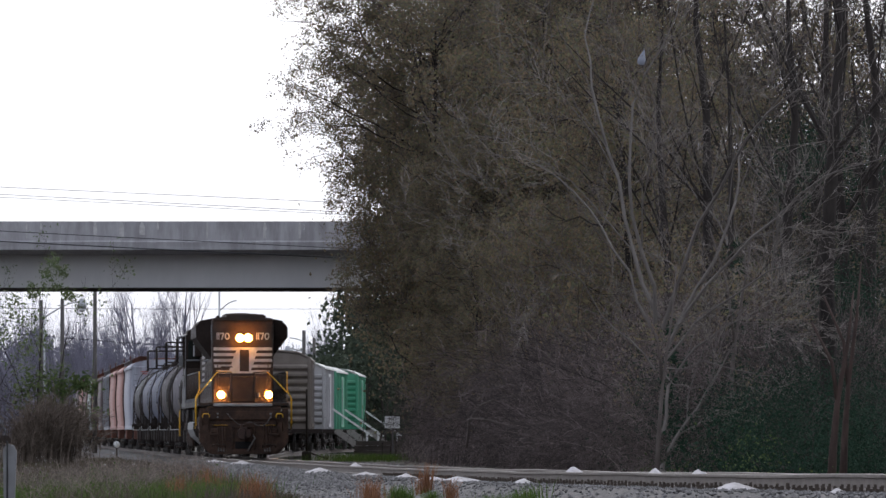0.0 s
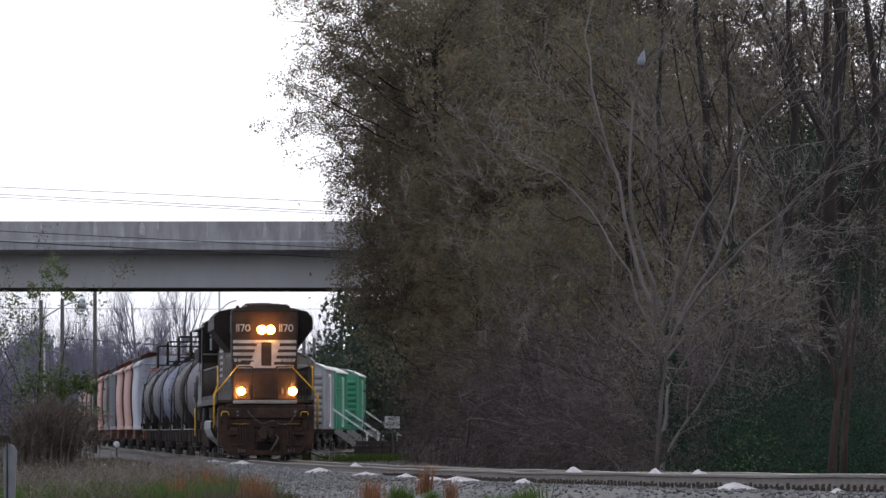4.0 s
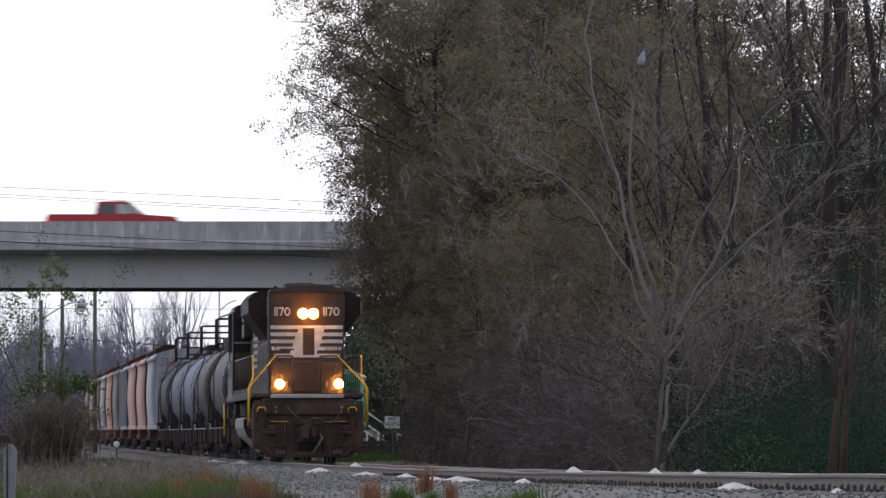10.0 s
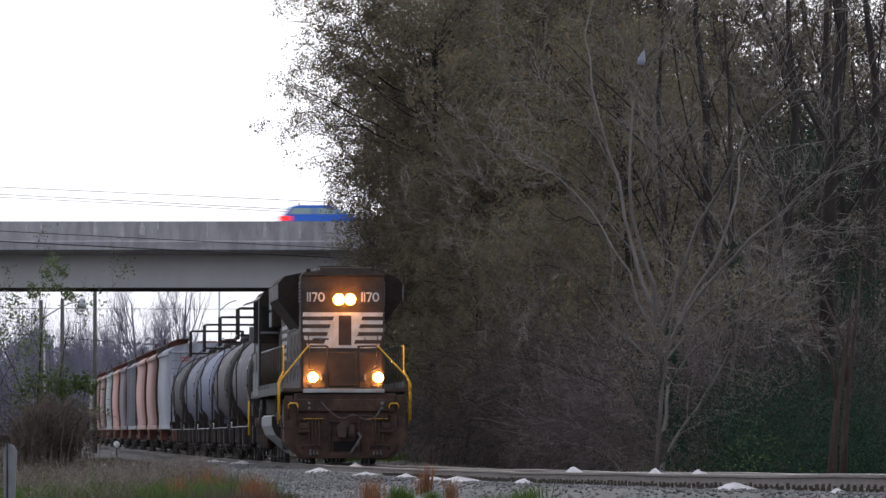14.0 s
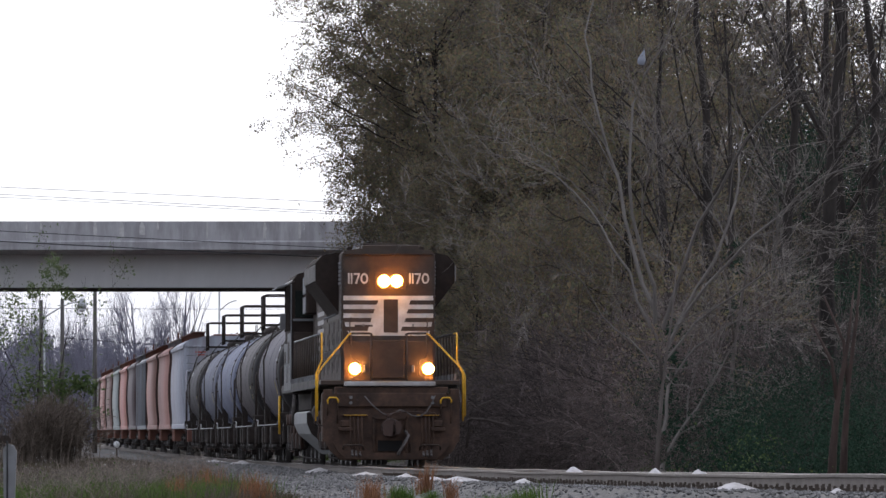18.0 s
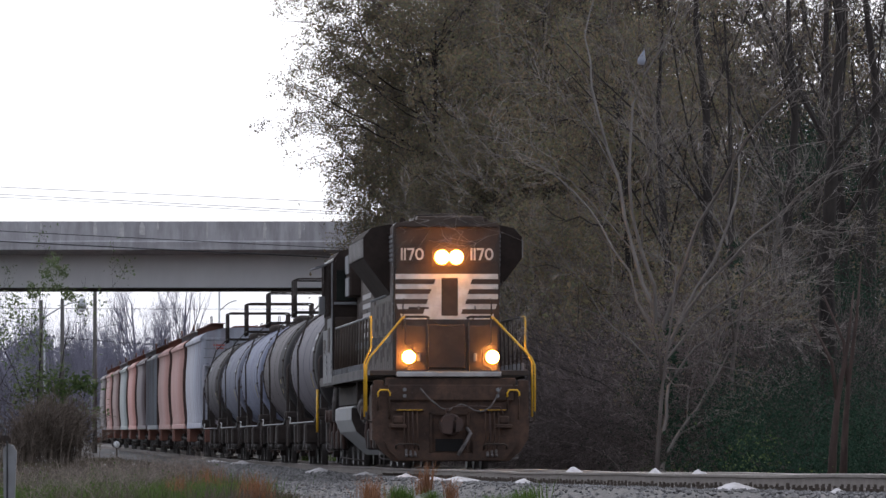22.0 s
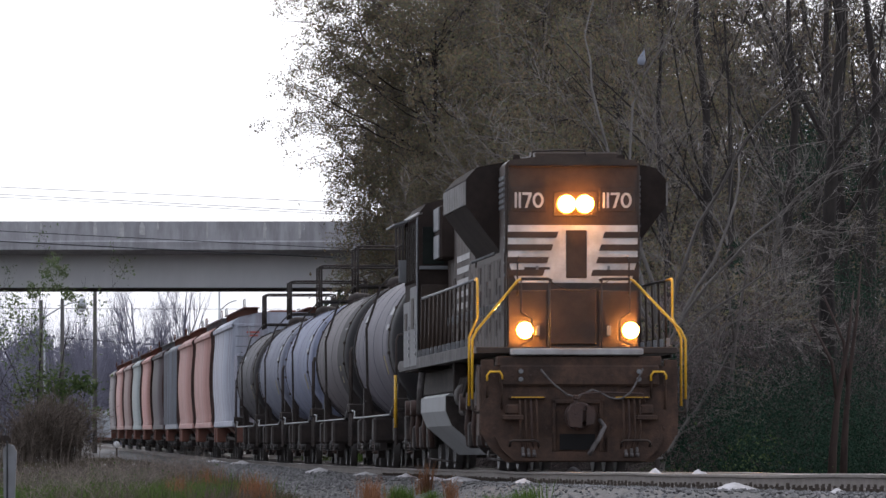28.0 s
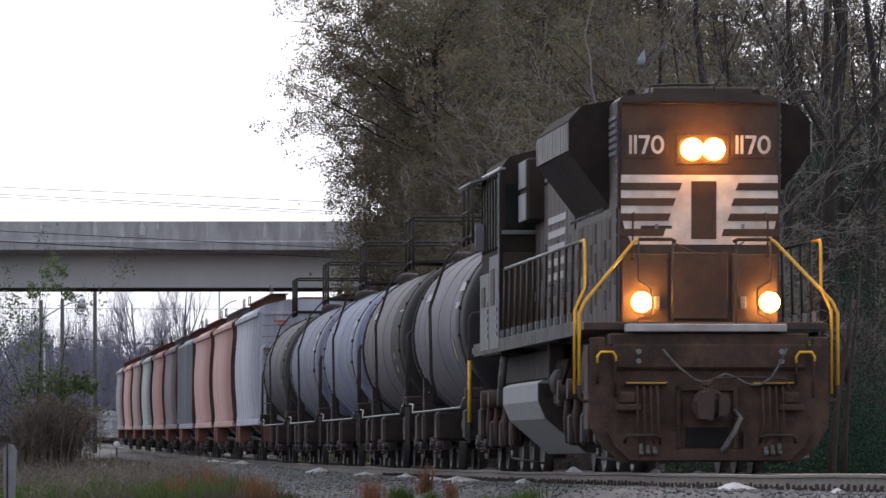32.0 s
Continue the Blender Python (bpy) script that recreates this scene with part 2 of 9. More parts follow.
def prism(bm, pts, axis, a0, a1):
    """A polygon extruded along an axis: pts are the two other coordinates, in the order x, y, z."""
    def spot(p, a):
        return {"x": (a, p[0], p[1]), "y": (p[0], a, p[1]), "z": (p[0], p[1], a)}[axis]
    lo = [bm.verts.new(spot(p, a0)) for p in pts]
    hi = [bm.verts.new(spot(p, a1)) for p in pts]
    n = len(pts)
    fs = [bm.faces.new(lo[::-1]), bm.faces.new(hi)]
    for i in range(n):
        fs.append(bm.faces.new((lo[i], lo[(i + 1) % n], hi[(i + 1) % n], hi[i])))
    bmesh.ops.recalc_face_normals(bm, faces=fs)
    return bm


def tube(bm, pts, r, n=8, r1=None):
    """A round bar along a line of points, tapering from r to r1."""
    pts = [Vector(p) for p in pts]
    r1 = r if r1 is None else r1
    rings = []
    for i, p in enumerate(pts):
        d = (pts[min(i + 1, len(pts) - 1)] - pts[max(i - 1, 0)]).normalized()
        a = d.orthogonal().normalized() if i == 0 else (rings_a - d * rings_a.dot(d)).normalized()
        rings_a = a
        b = d.cross(a)
        rr = r + (r1 - r) * i / max(1, len(pts) - 1)
        rings.append([bm.verts.new(p + (a * math.cos(2 * math.pi * k / n) + b * math.sin(2 * math.pi * k / n)) * rr) for k in range(n)])
    for u, v in zip(rings, rings[1:]):
        for k in range(n):
            f = bm.faces.new((u[k], u[(k + 1) % n], v[(k + 1) % n], v[k]))
            f.smooth = True
    bm.faces.new(rings[0][::-1])
    bm.faces.new(rings[-1])
    return bm


def cyl(bm, p0, p1, r, n=16):
    return tube(bm, [p0, p1], r, n)


def lathe(bm, prof, axis="y", n=32, c=(0, 0, 0)):
    """A turned form: prof is a list of (along, radius); along x or y or z through c."""
    rings = []
    for a, r in prof:
        ring = []
        for k in range(n):
            u, v = math.cos(2 * math.pi * k / n) * r, math.sin(2 * math.pi * k / n) * r
            p = {"x": (a, u, v), "y": (u, a, v), "z": (u, v, a)}[axis]
            ring.append(bm.verts.new((p[0] + c[0], p[1] + c[1], p[2] + c[2])))
        rings.append(ring)
    fs = []
    for u, v in zip(rings, rings[1:]):
        for k in range(n):
            f = bm.faces.new((u[k], u[(k + 1) % n], v[(k + 1) % n], v[k]))
            f.smooth = True
            fs.append(f)
    fs.append(bm.faces.new(rings[0][::-1]))
    fs.append(bm.faces.new(rings[-1]))
    bmesh.ops.recalc_face_normals(bm, faces=fs)
    return bm


def B():
    return bmesh.new()


def part(name, bm, material, parent=None, label="", at=None):
    me = bpy.data.meshes.new(name)
    bm.to_mesh(me)
    bm.free()
    me.materials.append(material)
    ob = new(name, me)
    if parent:
        ob.parent = parent
    if at is not None:
        ob.matrix_basis = at
    if label:
        ob["label"] = label
    return ob


def again(ob, parent, m, label=""):
    """The same mesh once more, as an object of its own."""
    o = new(ob.name.split(".")[0], ob.data)
    o.parent = parent
    o.matrix_basis = m
    if label:
        o["label"] = label
    return o


def thing(name, label, category, m=None, group="", kind=""):
    ob = new(name)
    ob.empty_display_size = 0.3
    if m is not None:
        ob.matrix_basis = m
    return tagged(ob, label, category, group, kind)


def raw(name, verts, faces, material, parent=None, smooth=False):
    me = bpy.data.meshes.new(name)
    me.from_pydata(verts, [], faces)
    me.materials.append(material)
    if smooth:
        me.polygons.foreach_set("use_smooth", [True] * len(me.polygons))
    ob = new(name, me)
    if parent:
        ob.parent = parent
    return ob


# ---- plan: the track line ----
TX, TK = 9.23, 0.0640                       # x of the track's centre at y = 0, and how it runs to the left with y
HEAD = math.degrees(math.atan(TK))


def rail_z(y):
    if y > 300:
        return 0.9e-5 * 19600 + 0.00252 * (y - 300)
    k = 1.65e-5 if y < 160 else 0.9e-5
    return k * (max(y, 0) - 160) ** 2


def track_x(y):
    return TX - TK * y


def interp(v, table):
    return float(np.interp(v, [a for a, _ in table], [b for _, b in table]))


LAND = [(-200, -0.6), (60, -0.58), (95, -0.5), (125, -0.36), (160, -0.22), (200, -0.12), (300, 0.0), (400, 0.2), (600, 0.6), (900, 0.6), (5000, 0.6)]


def land_z(x, y):
    """The height of the ground: open land, and the ballast banks along the tracks."""
    z = interp(y, LAND)
    u = abs(x - track_x(y))
    if y > 280:
        z = min(z, rail_z(y) - 0.32)
    bank = rail_z(y) - 0.178 if u < 1.55 else rail_z(y) - 0.178 - (u - 1.55) * 0.42
    z = max(z, bank) if y < 900 else z
    if u > 1.6 and -60 < x < 60 and y < 900:
        z += 0.05 * noise.noise(Vector((x * 0.5, y * 0.25, 0))) + 0.025 * noise.noise(Vector((x * 2.1, y * 1.1, 3)))
    return z


# ---- ground ----
def build_ground():
    ys = [-3000, -600, -150, -40, 0, 30, 50] + list(np.arange(60, 130, 0.8)) + list(np.arange(130, 260, 1.6)) + list(np.arange(260, 480, 5.0)) + [500, 540, 600, 700, 820, 950, 1200, 1800, 3000, 4600]
    offs = [-3000, -900, -300, -120, -60, -40, -30, -24] + list(np.arange(-20, -4, 0.5)) + list(np.arange(-4, 4.01, 0.25)) + list(np.arange(4.5, 16, 0.6)) + [18, 22, 30, 45, 70, 130, 320, 900, 3000]
    verts, faces = [], []
    for y in ys:
        cx = track_x(min(max(y, -50), 950))
        for o in offs:
            x = cx + o
            verts.append((x, y, land_z(x, y)))
    n = len(offs)
    for j in range(len(ys) - 1):
        for i in range(n - 1):
            a = j * n + i
            faces.append((a, a + 1, a + n + 1, a + n))
    g = raw("ground", verts, faces, M_GROUND, smooth=True)
    g.data.materials.append(M_BALLAST)
    for f in g.data.polygons:
        c = f.center
        wide = 3.1 + (interp(c[1], [(60, 2.0), (130, 2.0), (165, 0.0)]) if c[0] < track_x(c[1]) else 0.0)
        if abs(c[0] - track_x(c[1])) < wide + 0.5 * noise.noise(Vector((c[0], c[1] * 0.4, 7))) and 0 < c[1] < 900:
            f.material_index = 1
    tagged(g, "rough earth, grass and grey gravel along the track", "ground", kind="structure")


build_ground()

RAIL_PROF = [(-0.07, -0.17), (0.07, -0.17), (0.07, -0.155), (0.012, -0.135), (0.012, -0.045), (0.036, -0.035), (0.036, -0.006), (0.028, 0.0), (-0.028, 0.0), (-0.036, -0.006), (-0.036, -0.035), (-0.012, -0.045), (-0.012, -0.135), (-0.07, -0.155)]


def sweep(name, prof, line, material, label, top_mat=None):
    """A profile swept along a line of (x, y, z)."""
    verts, faces, n = [], [], len(prof)
    for i, (x, y, z) in enumerate(line):
        ax, ay, _ = line[max(i - 1, 0)]
        bx, by, _ = line[min(i + 1, len(line) - 1)]
        d = Vector((bx - ax, by - ay, 0)).normalized()
        r = Vector((d.y, -d.x, 0))
        for u, w in prof:
            verts.append((x + r.x * u, y + r.y * u, z + w))
    for j in range(len(line) - 1):
        for k in range(n):
            a, b = j * n + k, j * n + (k + 1) % n
            faces.append((a, b, b + n, a + n))
    faces.append(tuple(range(n))[::-1])
    faces.append(tuple((len(line) - 1) * n + k for k in range(n)))
    ob = raw(name, verts, faces, material)
    if top_mat:
        ob.data.materials.append(top_mat)
        for j in range(len(line) - 1):
            for k in (6, 7, 8):
                ob.data.polygons[j * n + k].material_index = 1
    return tagged(ob, label, "rail", kind="structure")


def main_line(off, step=2.5, y0=-60, y1=760):
    c = math.cos(radians(HEAD))
    return [(track_x(y) + off / c, y, rail_z(y) + 0.006 * math.sin(y * 0.21) + 0.004 * math.sin(y * 0.53 + 1)) for y in np.arange(y0, y1, step)]


sweep("rail", RAIL_PROF, main_line(-0.755), M_RAIL, "worn steel rail with a bright head on timber ties", M_RAILTOP)
sweep("rail", RAIL_PROF, main_line(0.755), M_RAIL, "worn steel rail with a bright head on timber ties", M_RAILTOP)


def side_x(y):
    """The centre of the side track, which swings away to the right of the main line."""
    if y < 235:
        return track_x(y) + 0.02
    k = min((y - 235) / 95.0, 1)
    near = track_x(y) + 4.2 * k ** 1.6
    if y < 330:
        return near
    return -7.6 + 0.012 * (y - 330) + 0.00022 * (y - 330) ** 2


for off in (-0.755, 0.755):
    line = [(side_x(y) + off, y, rail_z(y) - 0.01) for y in np.arange(262, 470, 3.0)]
    sweep("rail", RAIL_PROF, line, M_RAIL, "rusty side-track rail beside the boxcars", M_RAILTOP)


# ---- road bridge ----
BY, BZ = 305.0, 8.79


def build_bridge():
    br = thing("road_bridge", "grey concrete road bridge with a stained parapet", "bridge", pose(0, BY, 0), kind="structure")
    x0, x1 = -620, 620
    bm = B()
    prism(bm, [(0.25, BZ - 0.22), (11.75, BZ - 0.22), (11.75, BZ + 0.32), (0.42, BZ + 0.32)], "x", x0, x1)
    part("deck", bm, M_ASPH, br)
    # near parapet in cast lengths, with open joints
    cuts = [-620, -200, -60] + [-18.42 + i * 2.53 for i in range(-6, 20)] + [60, 200, 620]
    for yy in (0.0, 11.62):
        for a, b in zip(cuts, cuts[1:]):
            bm = B()
            prism(bm, [(yy, BZ), (yy + 0.38, BZ), (yy + 0.33, BZ + 1.06), (yy + 0.08, BZ + 1.06), (yy + 0.05, BZ + 0.26), (yy - 0.02, BZ + 0.2)], "x", a + 0.004, b - 0.004)
            part("parapet_panel", bm, M_CONC, br)
    bm = B()
    prism(bm, [(-0.02, BZ - 0.12), (0.3, BZ - 0.26), (1.65, BZ - 0.28), (1.65, BZ), (-0.02, BZ)], "x", x0, x1)
    part("edge_beam", bm, M_CONC, br)
    for yy in (1.7, 3.4, 5.1, 7.0):
        bm = B()
        prism(bm, [(yy, BZ - 0.28), (yy + 0.26, BZ - 0.28), (yy + 0.24, BZ - 1.66), (yy + 0.02, BZ - 1.66)], "x", x0, x1)
        part("girder", bm, M_GIRDER, br)
        # thin dark strip along the girder's bottom edge
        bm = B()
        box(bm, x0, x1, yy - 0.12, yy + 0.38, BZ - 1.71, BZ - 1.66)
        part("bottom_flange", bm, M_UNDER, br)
    for x in (-42, 30, 75, -90):
        bm = B()
        for y in (2, 6, 10):
            cyl(bm, (x, y, -1), (x, y, BZ - 2.2), 0.5, 14)
        box(bm, x - 0.6, x + 0.6, 0.6, 11.4, BZ - 2.4, BZ - 1.74)
        part("pier", bm, M_CONC, br)
    # lime runs down the parapet face
    rng = random.Random(5)
    for x, w, h in ((-14.45, 0.16, 0.78), (-13.35, 0.2, 0.85), (-12.5, 0.24, 0.7), (-11.85, 0.1, 0.4), (-16.7, 0.1, 0.4), (-7.4, 0.14, 0.9), (-5.95, 0.12, 0.9), (-9.8, 0.1, 0.9), (-17.3, 0.07, 0.9)):
        bm = B()
        pts = [(x - w / 2 * rng.uniform(0.5, 1), BZ + 1.0 - h * 0.72), (x + w / 2 * rng.uniform(0.5, 1), BZ + 1.0 - h * 0.72), (x + w / 2, BZ + 0.8), (x + w * 0.15, BZ + 1.03), (x - w * 0.2, BZ + 1.03), (x - w / 2, BZ + 0.78)]
        prism(bm, pts, "y", 0.04, 0.09)
        part("lime_stain", bm, M_STAIN, br)


build_bridge()


# ---- poles, wires ----
def pole(name, x, y, h, r, label, arm=None, lamp=None, mat_=M_WOOD):
    z = land_z(x, y)
    p = thing(name, label, "pole", pose(x, y, z - 0.05))
    part("post", tube(B(), [(0, 0, 0), (0, 0, h)], r, 10, r * 0.75), mat_, p)
    if arm:
        dx, z0, rise = arm
        pts = [(dx * k / 8, -0.02, z0 + rise * math.sin(k / 8 * math.pi / 2)) for k in range(9)]
        a = part("arm", tube(B(), pts, 0.035, 6), M_GALV, p)
        if lamp:
            bm = B()
            lathe(bm, [(-0.35, 0.14), (-0.32, 0.2), (-0.12, 0.22), (-0.05, 0.16), (0.12, 0.13), (0.14, 0.08)], "z", 14, (dx, -0.02, z0 + rise))
            part("lamp_head", bm, M_GALV, p)
            bm = B()
            lathe(bm, [(-0.5, 0.02), (-0.46, 0.12), (-0.4, 0.17), (-0.355, 0.18)], "z", 14, (dx, -0.02, z0 + rise))
            part("lamp_bowl", bm, lamp, p)
    return p


M_LAMPOFF = mat("frosted_lamp_glass", (0.7, 0.7, 0.72), 0.3)
M_LAMPON = glow_mat("lit_street_lamp", (1.0, 0.7, 0.35), 6.0)

pole("utility_pole", -18.33, 335, 7.3, 0.115, "cut grey wooden pole behind the bridge")
pole("street_lamp", -17.36, 335, 7.3, 0.115, "grey wooden pole with an unlit street lamp on an arm", (-0.0, 7.0, 0.0))
pole("street_lamp", -18.5, 341, 6.9, 0.05, "thin pole with an unlit street lamp on a long arm", (1.75, 6.6, 0.75), M_LAMPOFF, M_GALV)
pole("utility_pole", -19.9, 420, 10.2, 0.14, "tall grey utility pole with a bracket arm", (1.3, 7.1, 0.35), None)
pole("utility_pole", -12.79, 420, 10.2, 0.07, "slim pale utility pole with a bracket arm", (1.0, 8.2, 0.6), None, M_GALV)
pole("street_lamp", -8.14, 430, 7.2, 0.14, "wooden pole with a lit street lamp", (-0.95, 5.9, 0.25), M_LAMPON)
pole("street_lamp", -7.89, 450, 7.0, 0.14, "wooden pole with a curved lamp arm", (-1.5, 6.4, 0.6), None)


def wire(a, b, sag, r, n=24):
    a, b = Vector(a), Vector(b)
    pts = []
    for i in range(n + 1):
        k = i / n
        p = a.lerp(b, k)
        p.z -= 4 * sag * k * (1 - k)
        pts.append(p)
    return tagged(part("overhead_wire", tube(B(), pts, r, 4), M_WIRE), "thin black overhead wire strung across the track", "wire")


wire((-80, 330, 15.07), (22, 335, 10.47), 0.1, 0.018)
wire((-80, 330, 15.12), (22, 335, 9.87), 0.1, 0.018)
wire((-80, 330, 14.92), (22, 335, 9.82), 0.12, 0.016)
wire((-40, 285, 10.1), (20, 290, 7.2), 0.1, 0.02)
wire((-40, 285, 9.75), (20, 290, 7.0), 0.22, 0.03)
wire((-60, 425, 9.75), (8, 425, 9.6), 0.15, 0.025)
wire((-60, 425, 9.1), (8, 425, 8.6), 0.3, 0.018)
wire((-45, 430, 9.5), (-7, 432, 6.0), 0.5, 0.018)


for x, y, h in ((22, 335.2, 11.3), (-80, 330.2, 15.2), (-40, 285.2, 10.4), (20, 290.2, 8.0), (-60, 425.2, 10.1), (8, 425.2, 9.9)):
    pole("utility_pole", x, y, h, 0.15, "grey wooden utility pole that carries overhead wires")


# ---- trees ----
def mesh_polys(polys, verts, faces, fine=False):
    for pts, r0, r1 in polys:
        n = 3 if (r0 < 0.03 or fine) else (5 if r0 < 0.12 else 9)
        base = len(verts)
        m = len(pts)
        for i, p in enumerate(pts):
            q = pts[min(i + 1, m - 1)]
            o = pts[max(i - 1, 0)]
            dx, dy, dz = q[0] - o[0], q[1] - o[1], q[2] - o[2]
            ln = math.sqrt(dx * dx + dy * dy + dz * dz) or 1
            dx, dy, dz = dx / ln, dy / ln, dz / ln
            if abs(dz) < 0.9:
                ax, ay, az = dy, -dx, 0.0
            else:
                ax, ay, az = 0.0, dz, -dy
            la = math.sqrt(ax * ax + ay * ay + az * az) or 1
            ax, ay, az = ax / la, ay / la, az / la
            bx, by, bz = dy * az - dz * ay, dz * ax - dx * az, dx * ay - dy * ax
            r = r0 + (r1 - r0) * i / (m - 1)
            for k in range(n):
                c, s = math.cos(2 * math.pi * k / n) * r, math.sin(2 * math.pi * k / n) * r
                verts.append((p[0] + ax * c + bx * s, p[1] + ay * c + by * s, p[2] + az * c + bz * s))
        for i in range(m - 1):
            for k in range(n):
                a, b = base + i * n + k, base + i * n + (k + 1) % n
                faces.append((a, b, b + n, a + n))


def leaf_quads(spots, size, rng, verts, faces, drop=0.3):
    for x, y, z in spots:
        s = size * rng.uniform(0.6, 1.3)
        d = Vector((rng.gauss(0, 1), rng.gauss(0, 1), rng.gauss(0, 1) - drop)).normalized()
        e = d.orthogonal().normalized()
        e = (e * math.cos(s * 977) + d.cross(e) * math.sin(s * 977)) * s * 0.28
        f = d * s * 0.5
        up = d.cross(e).normalized() * s * 0.12
        b = len(verts)
        verts.extend([(x - f.x, y - f.y, z - f.z), (x + e.x + up.x, y + e.y + up.y, z + e.z + up.z), (x + f.x, y + f.y, z + f.z), (x - e.x + up.x, y - e.y + up.y, z - e.z + up.z)])
        faces.append((b, b + 1, b + 2, b + 3))


def grow(rng, p, d, length, r, level, top, out, tips, spread=0.6, up=0.15, kids=(4, 7), wander=0.16, shrink=(0.45, 0.7), first=0.3, thin=0.5, least=0.0045, steps=6):
    """Branches upon branches: (points, thick end, thin end, level) into out; twig ends into tips."""
    m = steps if level == 0 else (2 if level == top else (4 if level < 3 else 3))
    pts, d = [tuple(p)], Vector(d).normalized()
    q = Vector(p)
    marks = []
    for i in range(m):
        d = (d + Vector((rng.gauss(0, wander), rng.gauss(0, wander), rng.gauss(0, wander) + up * (0.5 if level else 0.25)))).normalized()
        q = q + d * (length / m)
        pts.append(tuple(q))
        marks.append((q.copy(), d.copy(), (i + 1) / m))
    end = r * (0.18 if level < top else 0.5)
    out.append((pts, r, end, level))
    if level >= top:
        tips.append(pts[-1])
        tips.append(pts[-2])
        return
    for _ in range(rng.randint(*kids)):
        q, dd, k = rng.choice([x for x in marks if x[2] >= first])
        side = Vector((rng.gauss(0, 1), rng.gauss(0, 1), rng.gauss(0, 0.7)))
        side = (side - dd * side.dot(dd)).normalized()
        nd = (dd + side * spread * rng.uniform(0.6, 1.35)).normalized()
        grow(rng, q, nd, length * rng.uniform(*shrink), max(least, (r + (end - r) * k) * thin), level + 1, top, out, tips, spread, up, kids, wander, shrink, first, thin, least, steps)


def tree(name, label, seed, stems, top=4, bark=M_BARK, twig=M_TWIG, leaf=None, leaf_n=0, leaf_size=0.1, leaf_spread=0.35, keep=None, **opts):
    """A tree: trunk and limbs, twigs, and leaves, as three parts. stems: (start, direction, length, thickness)."""
    rng = random.Random(seed)
    out, tips = [], []
    for p, d, ln, r in stems:
        grow(rng, p, d, ln, r, 0, top, out, tips, **opts)
    if keep:
        out = [o for o in out if o[3] == 0 or keep(o[0][-1])]
        tips = [p for p in tips if keep(p)]
    t = thing(name, label, "tree")
    verts, faces = [], []
    mesh_polys([(a, b, c) for a, b, c, lv in out if lv < top - 1], verts, faces)
    raw("trunk", verts, faces, bark, t, True)
    verts, faces = [], []
    mesh_polys([(a, b, c) for a, b, c, lv in out if lv >= top - 1], verts, faces, True)
    tagged(raw("branchwork", verts, faces, twig, t), kind="stuff")
    if leaf:
        verts, faces = [], []
        spots = []
        for _ in range(leaf_n):
            x, y, z = rng.choice(tips)
            spots.append((x + rng.gauss(0, leaf_spread), y + rng.gauss(0, leaf_spread), z + rng.gauss(0, leaf_spread)))
        spots = [p for p in spots if not keep or keep(p)]
        leaf_quads(spots, leaf_size, rng, verts, faces)
        tagged(raw("crown", verts, faces, leaf, t), kind="stuff")
    return t


def ring_stems(rng, n, lean, ln, r, spread=0.25):
    res = []
    for i in range(n):
        a = 2 * math.pi * (i + rng.random() * 0.7) / n
        k = rng.uniform(0.4, 1.0) * lean
        res.append(((math.cos(a) * spread, math.sin(a) * spread, -0.2), (math.cos(a) * k, math.sin(a) * k, 1), ln * rng.uniform(0.75, 1.1), r * rng.uniform(0.6, 1.1)))
    return res


def set_at(t, x, y, turn=0, s=1.0, dz=0.0):
    t.matrix_basis = Matrix.LocRotScale((x, y, land_z(x, y) + dz), Euler((0, 0, radians(turn))), (s, s, s))
    return t


def plant(t, x, y, turn=0, s=1.0, dz=0.0):
    return copy_thing(t, Matrix.LocRotScale((x, y, land_z(x, y) + dz), Euler((0, 0, radians(turn))), (s, s, s)) @ Matrix.Diagonal((*[1 / v for v in t.scale], 1)))


def edge_x(y, off):
    return track_x(y) + off


def crown_limit(reach, low):
    """Keeps a crown within an uneven outline: reach at the top, drawn in towards the foot."""
    def keep(p):
        x, y, z = p
        r = math.hypot(x, y)
        lim = interp(z, [(0, 0.25 * reach), (low - 2.5, 0.3 * reach), (low, 0.5 * reach), (low + 3, reach), (low + 11, reach), (low + 16, reach * 0.7)])
        a = math.atan2(y, x)
        return r < lim * (0.95 + 0.3 * noise.noise(Vector((a * 1.5, z * 0.5, reach))) + 0.22 * noise.noise(Vector((a * 5, z * 1.6, 2))))
    return keep


def crown_envelope(table, seed, ragged=0.3):
    """Keeps a crown within an uneven outline: table gives its reach at each height."""
    def keep(p):
        x, y, z = p
        a = math.atan2(y, x)
        lim = interp(z, table) * (0.92 + ragged * noise.noise(Vector((math.cos(a) * 1.8, math.sin(a) * 1.8 + seed, z * 0.55))) + 0.2 * noise.noise(Vector((math.cos(a) * 5, math.sin(a) * 5, z * 1.7 + seed))))
        return math.hypot(x, y) < lim
    return keep


